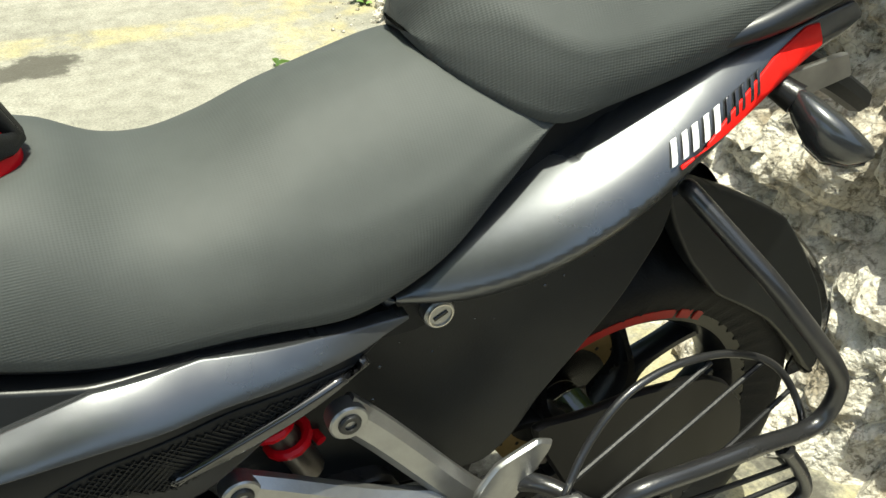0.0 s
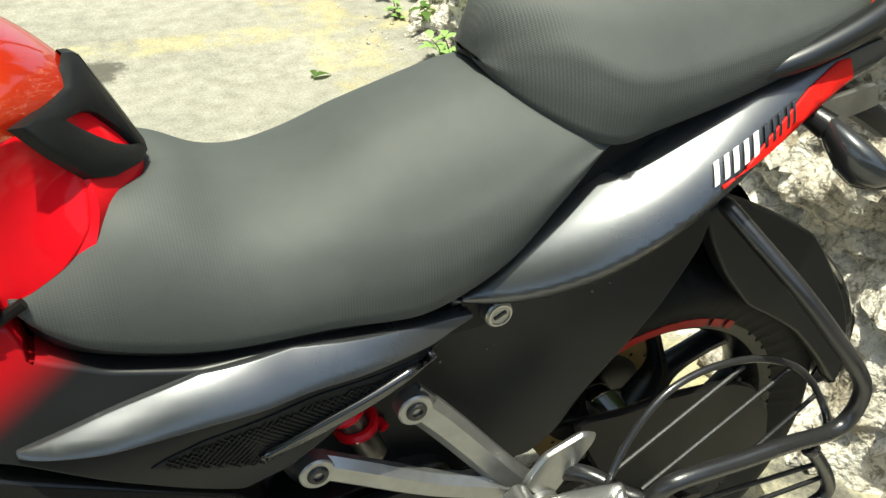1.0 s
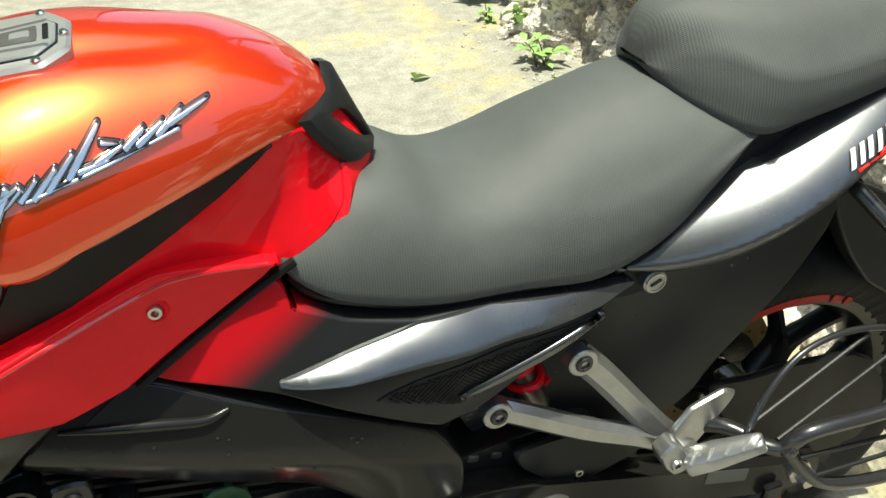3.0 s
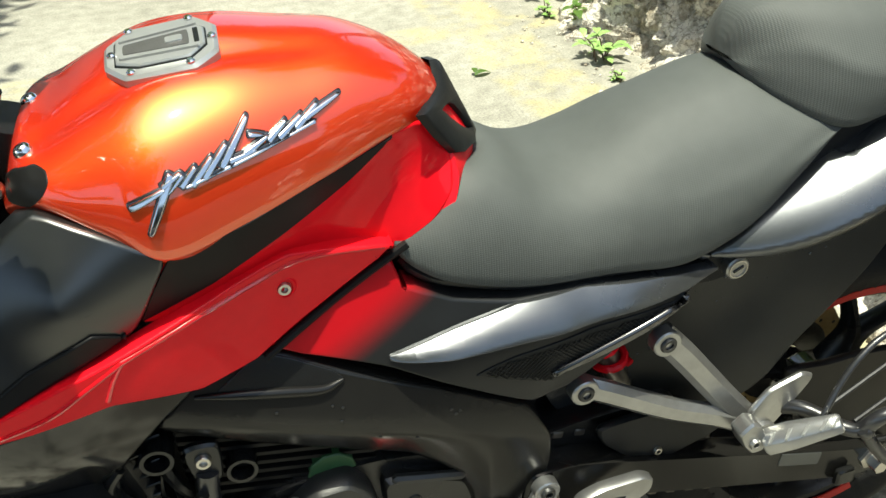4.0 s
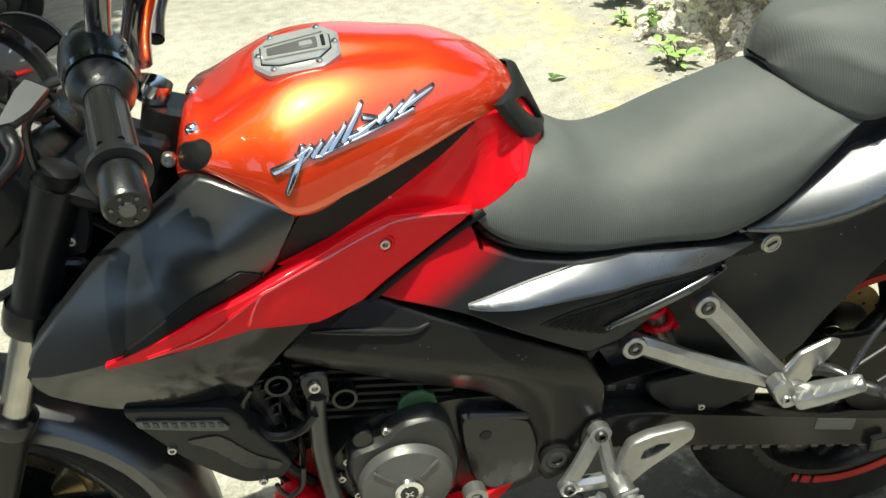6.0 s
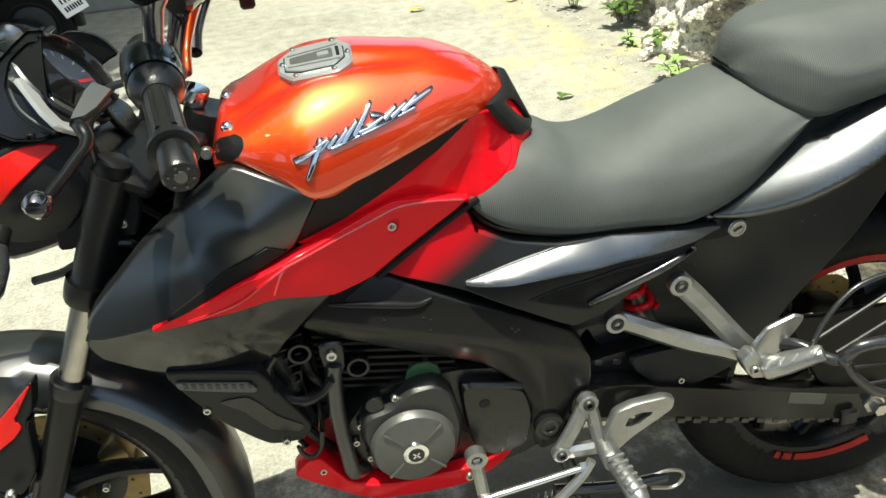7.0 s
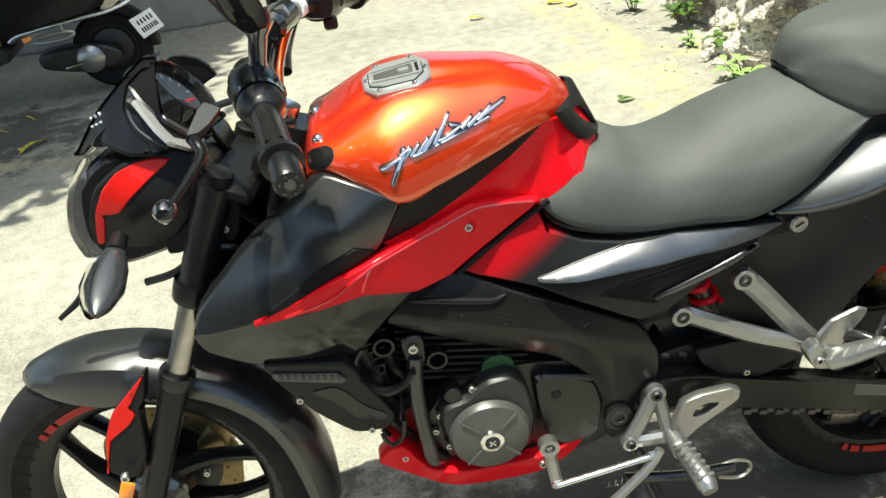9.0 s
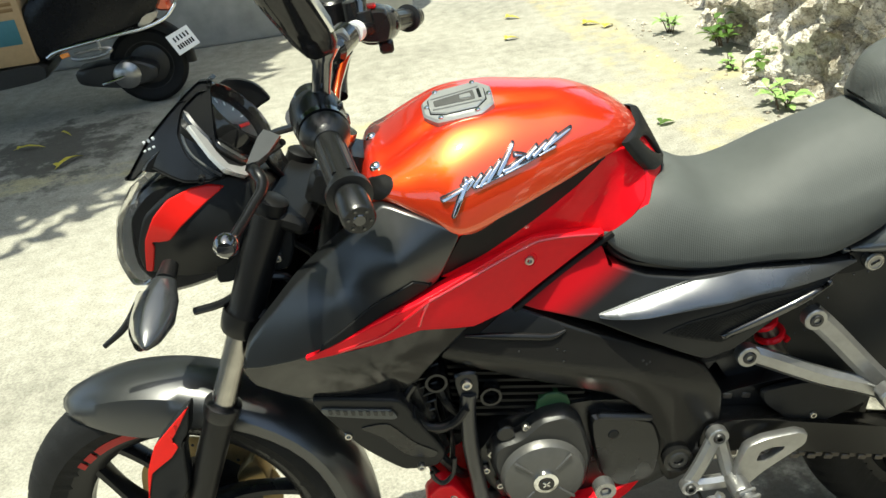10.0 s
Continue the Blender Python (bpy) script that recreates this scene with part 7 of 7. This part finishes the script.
mirror((-0.998, -0.193, 1.062), (-0.982, -0.200, 1.122), (-1.029, -0.275, 1.247), -1)
mirror((-0.944, 0.150, 1.078), (-0.938, 0.160, 1.120), (-0.945, 0.285, 1.225), 1)
for pts, r in (([(-1.03, -0.16, 1.03), (-1.08, -0.10, 1.00), (-1.10, 0.0, 0.93), (-1.06, 0.04, 0.84), (-1.02, 0.03, 0.76)], 0.0045), ([(-1.05, -0.18, 1.02), (-1.10, -0.12, 0.97), (-1.11, -0.08, 0.88), (-1.06, -0.05, 0.80), (-1.00, -0.05, 0.72)], 0.0045)):
    part("control_cable", tube(pts, r, 8), RUBBER, bike, "black control cable")
part("frame_bracket", block((-1.02, -0.05, 0.90), (0.06, 0.03, 0.05), 0.006, (0, 25, 0)), ENGINE_BLACK, bike)
bolt((-0.985, -0.085, 0.902), 0.008, bike)

# the tank's tail and the black trim frame that wraps it
def tail_x(y, z):
    """How far back the tank's rounded tail reaches at a height and a distance from the middle."""
    tuck = max(0.840 - z, 0.0)
    return -0.552 - 0.43 * (z - 0.845) - 0.62 * (math.sqrt(y * y + 0.0004) - 0.02) - 9.0 * tuck * tuck - 0.25 * tuck


rings = []
for k in range(21):
    z = 0.770 + 0.138 * k / 20
    half = 0.09
    for _ in range(30):
        half = 0.5 * half - 0.5 * KNEE_S(tail_x(half, z), min(z, 0.905))
    half -= 0.0005 + 1.3 * max(z - 0.885, 0.0) + 0.30 * max(0.805 - z, 0.0)
    x0 = tail_x(half, z)
    flank = [(x0 - d, half - q, z) for d, q in ((0.02, 0.003), (0.06, 0.03), (0.10, 0.05))]
    rings.append([(tail_x(half * u, z), half * u, z) for u in (q / 12 for q in range(-12, 13))] + flank + [(x, -y, zz) for x, y, zz in flank[::-1]])
part("tank_tail", loft(rings), RED_SIDE, bike, "glossy red rounded tail of the tank above the seat")

on_tail_end = lambda y, z, q: (tail_x(y, z) + q, y, z)


def trim_frame(s):
    """One half of the frame: a bevelled border round a slanted slot."""
    edge = [(-0.093, 0.913), (-0.075, 0.9125), (-0.060, 0.912), (-0.034, 0.914), (-0.018, 0.924), (0.0, 0.927), (0.0, 0.900), (0.0, 0.870), (0.0, 0.840), (-0.024, 0.841), (-0.052, 0.848), (-0.070, 0.858), (-0.083, 0.884)]
    hole = [(-0.060, 0.900), (-0.056, 0.900), (-0.050, 0.899), (-0.038, 0.896), (-0.034, 0.893), (-0.030, 0.890), (-0.022, 0.876), (-0.016, 0.864), (-0.012, 0.853), (-0.020, 0.856), (-0.034, 0.866), (-0.044, 0.877), (-0.053, 0.889)]
    mix = lambda a, b, t: [(p[0] + (q[0] - p[0]) * t, p[1] + (q[1] - p[1]) * t) for p, q in zip(a, b)]
    rows = ((edge, -0.004), (edge, 0.003), (mix(edge, hole, 0.10), 0.0062), (mix(edge, hole, 0.55), 0.0085), (mix(edge, hole, 0.88), 0.0075), (hole, 0.0055), (hole, -0.004))
    return loft([[on_tail_end(s * y, z, q) for y, z in o] for o, q in rows], caps=False)


for s in (1, -1):
    part("tank_trim", trim_frame(s), PLASTIC, bike, "black plastic trim frame with a slanted slot at the tank's rear")
part("seat_gap_seal", tube([(-0.652, -0.080, 0.758), (-0.640, -0.088, 0.744), (-0.61, -0.096, 0.730), (-0.53, -0.106, 0.712), (-0.44, -0.112, 0.710), (-0.35, -0.108, 0.702)], 0.006, 8), RUBBER, bike)
part("inner_frame", slab([(-0.95, 0.86), (-0.60, 0.80), (-0.35, 0.70), (-0.28, 0.60), (-0.29, 0.48), (-0.40, 0.43), (-0.455, 0.455), (-0.475, 0.50), (-0.50, 0.45), (-0.62, 0.46), (-0.86, 0.62), (-1.02, 0.72)], [(-0.055, 0.95), (-0.05, 1), (0.05, 1), (0.055, 0.95)]), ENGINE_BLACK, bike)


# ---- things round the motorcycle ----
def scooter():
    top = thing("scooter", "black step-through scooter with chrome side trim parked in shade", "scooter")
    at = Matrix.Translation((-2.24, 3.75, 0)) @ Matrix.Rotation(radians(4), 4, "Z")

    def wheel_at(x, name):
        w = new(name)
        w.parent = top
        c = (x, 0, 0.215)
        part("tyre", lathe([(0.13, -0.03), (0.15, -0.045), (0.19, -0.046), (0.212, -0.028), (0.216, 0), (0.212, 0.028), (0.19, 0.046), (0.15, 0.045), (0.13, 0.03)], c, 56, closed=True), TYRE, w, m=at)
        part("rim", lathe([(0.02, -0.02), (0.06, -0.03), (0.11, -0.012), (0.135, -0.036), (0.14, -0.036), (0.14, 0.036), (0.02, 0.02)], c, 40, closed=True), ENGINE, w, m=at)

    wheel_at(0.0, "rear_wheel")
    wheel_at(-1.25, "front_wheel")
    part("rear_body", slab([(0.20, 0.60), (0.10, 0.47), (-0.10, 0.43), (-0.38, 0.39), (-0.52, 0.34), (-0.60, 0.40), (-0.58, 0.62), (-0.40, 0.74), (0.05, 0.78), (0.20, 0.72)], [(-0.15, 0.86), (-0.13, 0.97), (-0.09, 1), (0.09, 1), (0.13, 0.97), (0.15, 0.86)]), SCOOTER_BLACK, top, "glossy black rear body", m=at)
    part("seat", slab([(0.16, 0.78), (-0.05, 0.75), (-0.55, 0.74), (-0.60, 0.78), (-0.40, 0.83), (0.10, 0.86)], [(-0.13, 0.92), (-0.11, 1), (0.11, 1), (0.13, 0.92)]), SEAT, top, m=at)
    part("floorboard", slab([(-0.50, 0.36), (-1.00, 0.34), (-1.05, 0.28), (-0.95, 0.24), (-0.5, 0.26)], [(-0.17, 0.96), (-0.15, 1), (0.15, 1), (0.17, 0.96)]), ENGINE, top, m=at)
    part("front_apron", slab([(-0.98, 0.32), (-1.05, 0.30), (-1.16, 0.62), (-1.10, 0.95), (-1.03, 0.95), (-1.06, 0.62)], [(-0.20, 0.9), (-0.17, 1), (0.17, 1), (0.20, 0.9)]), SCOOTER_BLACK, top, m=at)
    part("handlebar", tube([(-1.02, -0.32, 0.98), (-1.06, -0.1, 1.0), (-1.06, 0.1, 1.0), (-1.02, 0.32, 0.98)], 0.016, 10), RUBBER, top, m=at)
    part("steering_tube", tube([(-1.25, 0, 0.215), (-1.20, 0, 0.42), (-1.08, 0, 0.95)], 0.03, 10), ENGINE_BLACK, top, m=at)
    part("side_trim", tube([(-0.48, -0.165, 0.375), (-0.40, -0.170, 0.405), (-0.10, -0.172, 0.435), (0.05, -0.165, 0.445), (0.17, -0.14, 0.475), (0.235, -0.10, 0.53), (0.24, 0.0, 0.55)], 0.011, 10), CHROME, top, "chrome side trim bar", m=at)
    part("foot_guard", tube([(-0.35, -0.185, 0.355), (-0.30, -0.20, 0.345), (-0.18, -0.20, 0.350), (-0.14, -0.19, 0.375), (-0.22, -0.185, 0.385), (-0.33, -0.180, 0.375)], 0.012, 8), SILVER, top, "silver folding foot board", m=at)
    part("foot_clip", block((-0.19, -0.19, 0.40), (0.012, 0.012, 0.06), 0.003), SILVER, top, m=at)
    part("side_reflector", block((-0.385, -0.172, 0.375), (0.05, 0.010, 0.024), 0.004, (0, -8, 0)), AMBER, top, "small amber reflector", m=at)
    part("engine_case", slab([(-0.38, 0.28), (-0.05, 0.28), (0.06, 0.22), (0.04, 0.15), (-0.15, 0.13), (-0.38, 0.19)], [(-0.13, 0.9), (-0.12, 1), (0.02, 1)]), ENGINE, top, m=at)
    part("fan_cover", lathe([(0, -0.165), (0.03, -0.165), (0.055, -0.155), (0.075, -0.135), (0.078, -0.10), (0, -0.10)], (-0.11, 0, 0.205), 28), SILVER, top, "dull silver fan cover", m=at)
    part("kick_lever", tube([(-0.12, -0.175, 0.21), (-0.20, -0.18, 0.195), (-0.24, -0.18, 0.19)], 0.008, 8), CHROME, top, m=at)
    part("exhaust_canister", tube([(-0.1, 0.12, 0.24), (0.25, 0.14, 0.30)], 0.05, 14, smooth=False), ENGINE_BLACK, top, m=at)
    part("rear_fender", arc_guard((0, 0, 0.215), 0.245, -5, 95, 0.06, 0.03, 20), PLASTIC, top, m=at)
    part("tail_lamp", slab([(0.11, 0.605), (0.205, 0.575), (0.21, 0.495), (0.13, 0.51)], [(-0.09, 0.7), (-0.07, 1), (0.07, 1), (0.09, 0.7)]), RED, top, "red tail lamp", m=at)
    part("turn_lamp", slab([(0.02, 0.455), (0.06, 0.51), (0.14, 0.52), (0.14, 0.49), (0.08, 0.45)], [(-0.152, 0.8), (-0.145, 1), (-0.10, 1)]), mat("smoky_lens", (0.45, 0.38, 0.27), 0.2, 0, 0.05, 60, coat=0.5), top, "clear orange turn lamp", m=at)
    turn = Matrix.Translation((-2.001, 3.66, 0.337)) @ Matrix([[0.56, -0.697, -0.449], [0.819, 0.547, 0.173], [0.125, -0.464, 0.877]]).to_4x4() @ Matrix.Diagonal((0.86, 1.0, 0.8, 1.0))
    plate_ob = part("number_plate", block((0, 0, 0), (0.20, 0.006, 0.15), 0.003), WHITE, top, "white number plate with two dark rows", m=turn)
    for z, n in ((0.028, 5), (-0.028, 7)):
        for k in range(n):
            part("plate_bar", block((-0.075 + 0.15 * (k + 0.5) / n, -0.0045, z), (0.013, 0.002, 0.034), 0.0006), ENGINE_BLACK, plate_ob, m=turn)


scooter()


def carton():
    box = thing("carton", "brown cardboard carton with a dark teal print on the scooter's footboard", "box")
    part("box_body", block((-2.98, 3.70, 0.545), (0.44, 0.30, 0.37), 0.006), CARD, box)
    part("printed_panel", block((-2.90, 3.548, 0.535), (0.20, 0.003, 0.13), 0.001), TEAL, box, "dark teal print")
    for z in (0.65, 0.68):
        part("print_bar", block((-2.92, 3.5485, z), (0.26, 0.002, 0.018), 0.0006), mat("brown_print", (0.26, 0.15, 0.06), 0.8, 0, 0.1, 40), box)


carton()


def leaf_blade(bm, base, out, up, length, width, fold=0.25):
    """One pointed leaf, creased along its rib."""
    out, up = out.normalized(), up.normalized()
    side = out.cross(up).normalized()
    row = [(0.0, 0.04), (0.25, 0.75), (0.5, 1.0), (0.78, 0.62), (1.0, 0.03)]
    pts = []
    for t, w in row:
        c = base + out * length * t + up * length * (0.22 * t - 0.42 * t * t)
        pts.append((bm.verts.new(c - side * width * w / 2 + up * fold * width * w / 2), bm.verts.new(c), bm.verts.new(c + side * width * w / 2 + up * fold * width * w / 2)))
    for a, b in zip(pts, pts[1:]):
        bm.faces.new((a[0], a[1], b[1], b[0])), bm.faces.new((a[1], a[2], b[2], b[1]))


def plant(x, y, z, size, n, material, label, rnd):
    p = thing("plant", label, "plant", "weeds at the foot of the wall")
    for k in range(n):
        a = rnd.uniform(0, 2 * math.pi)
        lean = rnd.uniform(0.15, 0.9)
        d = Vector((math.cos(a) * lean, math.sin(a) * lean, 1)).normalized()
        h = size * rnd.uniform(0.4, 1.0)
        root = Vector((x + rnd.uniform(-0.2, 0.2) * size, y + rnd.uniform(-0.2, 0.2) * size, z - 0.02))
        tip = root + d * h
        stem = part("stem", tube([root, (root + tip) / 2 + Vector((0, 0, 0.02)), tip], [0.004, 0.003, 0.0015], 5, 3), BARK, p)
        for q in range(5):
            b = a + q * 1.3 + rnd.uniform(-0.4, 0.4)
            t = rnd.uniform(0.35, 1.0)
            leaf = bmesh.new()
            leaf_blade(leaf, root.lerp(tip, t), Vector((math.cos(b), math.sin(b), rnd.uniform(0.0, 0.6))), Vector((0, 0, 1)), size * rnd.uniform(0.28, 0.5), size * rnd.uniform(0.13, 0.24))
            part("leaf", leaf, material, stem)


rnd = random.Random(5)
plant(0.70, 2.12, 0.02, 0.17, 6, LEAF_PALE, "broad-leaved pale green weed at the wall foot", rnd)
plant(0.80, 2.45, 0.04, 0.18, 6, LEAF, "bushy green weed in a cleft of the rock", rnd)
plant(0.74, 2.70, 0.0, 0.11, 5, LEAF_PALE, "small green weed beside the rock", rnd)
plant(0.82, 3.00, 0.05, 0.19, 6, LEAF, "leafy dark green weed under the rock", rnd)
plant(0.70, 3.45, 0.02, 0.14, 5, LEAF_PALE, "leafy green weed by the yellow line", rnd)
plant(0.68, 1.90, 0.0, 0.07, 5, LEAF_PALE, "low grassy weed on the concrete edge", rnd)
plant(0.74, 0.32, 0.12, 0.09, 6, LEAF_PALE, "thin yellow-green weed growing on rock", rnd)
plant(0.76, 0.06, 0.16, 0.08, 5, LEAF_PALE, "thin yellow-green weed growing on rock", rnd)


def fallen(x, y, size, turn, material, label, slim=0.42):
    bm = bmesh.new()
    leaf_blade(bm, Vector((0, 0, 0.004)), Vector((1, 0, 0.10)), Vector((0, 0, 1)), size, size * slim, 0.4)
    leaf_blade(bm, Vector((size * 0.15, 0, 0.004)), Vector((0.3, 1, 0.5)), Vector((0, 0, 1)), size * 0.6 * slim / 0.42, size * 0.7 * slim, 0.4)
    bm.transform(pose(x, y, 0.004, 0, 0, turn))
    tagged(part("fallen_leaf", bm, material), label, "leaf", "fallen leaves")


fallen(0.18, 2.13, 0.085, 20, LEAF, "small fresh green leaf fallen on concrete")
for x, y, s, a in ((-0.19, 3.83, 0.10, 10), (-0.10, 4.35, 0.11, -20), (-2.91, 3.20, 0.17, 8), (-2.57, 2.80, 0.22, 66), (-2.72, 3.40, 0.10, -40), (-2.95, 2.55, 0.12, 60), (0.40, 3.75, 0.10, 40), (0.30, 3.9, 0.12, -10)):
    fallen(x, y, s, a, LEAF_YELLOW, "yellowed leaf fallen on the concrete", 0.16 if x < -2 else 0.35)

# loose grit at the foot of the wall
grit = bmesh.new()
for k in range(170):
    y = rnd.uniform(-0.9, 3.9)
    x = 0.72 - 0.035 * y - abs(rnd.gauss(0, 0.10)) + 0.06
    r = rnd.uniform(0.003, 0.010) * (1.8 if rnd.random() < 0.08 else 1)
    base = [Vector((math.cos(a) * r * rnd.uniform(0.7, 1.2), math.sin(a) * r * rnd.uniform(0.7, 1.2), 0)) for a in (2 * math.pi * q / 6 for q in range(6))]
    rows = [[grit.verts.new((x + v.x * s, y + v.y * s, h * r)) for v in base] for s, h in ((0.9, -0.1), (1.0, 0.35), (0.55, 0.85))]
    for a, b in zip(rows, rows[1:]):
        for q in range(6):
            grit.faces.new((a[q], a[(q + 1) % 6], b[(q + 1) % 6], b[q]))
    grit.faces.new(rows[-1])
tagged(part("loose_grit", grit, ROCK), "loose pale rock chips along the wall foot", "gravel", kind="stuff")


def tree(x, y, h, spread, n, seed, over=(0, 0), leaf=0.23, loose=0.17, fit_shade=False):
    """An unseen tree added for shade and reflections: tapered trunk, limbs and a broken crown of leaves."""
    r = random.Random(seed)
    t = thing("tree", "broad leafy tree, unseen, added for its shade and reflection", "tree")
    trunk = bmesh.new()
    tube([(x, y, -0.05), (x + 0.05, y, h * 0.25), (x - 0.04, y + 0.05, h * 0.5), (x, y, h * 0.75)], [0.22, 0.17, 0.13, 0.06], 10, 4, trunk)
    part("trunk", trunk, BARK, t)
    tips = []
    for k in range(11):
        a = k * 2.4 + r.uniform(-0.3, 0.3)
        z0 = h * r.uniform(0.35, 0.65)
        reach = spread * r.uniform(0.5, 1.0)
        tip = Vector((x + over[0] + math.cos(a) * reach, y + over[1] + math.sin(a) * reach, h * r.uniform(0.6, 1.0)))
        part("limb", tube([(x, y, z0), ((x + tip.x) / 2, (y + tip.y) / 2, (z0 + tip.z) / 2 + 0.2), tip], [0.08, 0.05, 0.015], 7, 4), BARK, t)
        tips += [tip, Vector((x, y, z0)).lerp(tip, 0.7), Vector((x, y, z0)).lerp(tip, 0.85)]
    crown = bmesh.new()
    for k in range(n):
        c = r.choice(tips)
        p = c + Vector((r.gauss(0, spread * loose), r.gauss(0, spread * loose), r.gauss(0, h * 0.06)))
        # leaves whose shadow would cross the wanted shade edge are moved back
        if fit_shade and p.x + 0.06 * p.z > -1.65 - 0.27 * (4.5 - p.y - 0.13 * p.z) + r.gauss(-0.05, 0.07):
            p.x -= r.uniform(0.6, 1.6)
        d = Vector((r.uniform(-1, 1), r.uniform(-1, 1), r.uniform(-0.5, 0.4))).normalized()
        s = leaf * r.uniform(0.7, 1.3)
        q = d.cross(Vector((r.uniform(-1, 1), r.uniform(-1, 1), r.uniform(0.3, 1)))).normalized()
        vs = [crown.verts.new(p), crown.verts.new(p + d * s * 0.5 + q * s * 0.22), crown.verts.new(p + d * s), crown.verts.new(p + d * s * 0.5 - q * s * 0.22)]
        crown.faces.new(vs)
    part("crown", crown, LEAF, t)


# added out of view to lay the shade round the scooter
tree(-4.4, 6.0, 6.2, 2.2, 46000, 3, (0.5, -2.4), 0.17, 0.19, True)
# unseen trees, placed for the dark crowns that the paint mirrors
tree(-0.6, 9.5, 9.0, 3.4, 24000, 33)
tree(2.6, 7.6, 10.0, 2.6, 24000, 17)
tree(4.2, 3.4, 8.4, 2.4, 22000, 8)
tree(-4.2, -4.4, 6.6, 2.3, 12000, 12, (0.3, 0.4), 0.2)
tree(-6.4, -0.8, 7.4, 2.4, 12000, 21, (0.6, 0.2), 0.2)
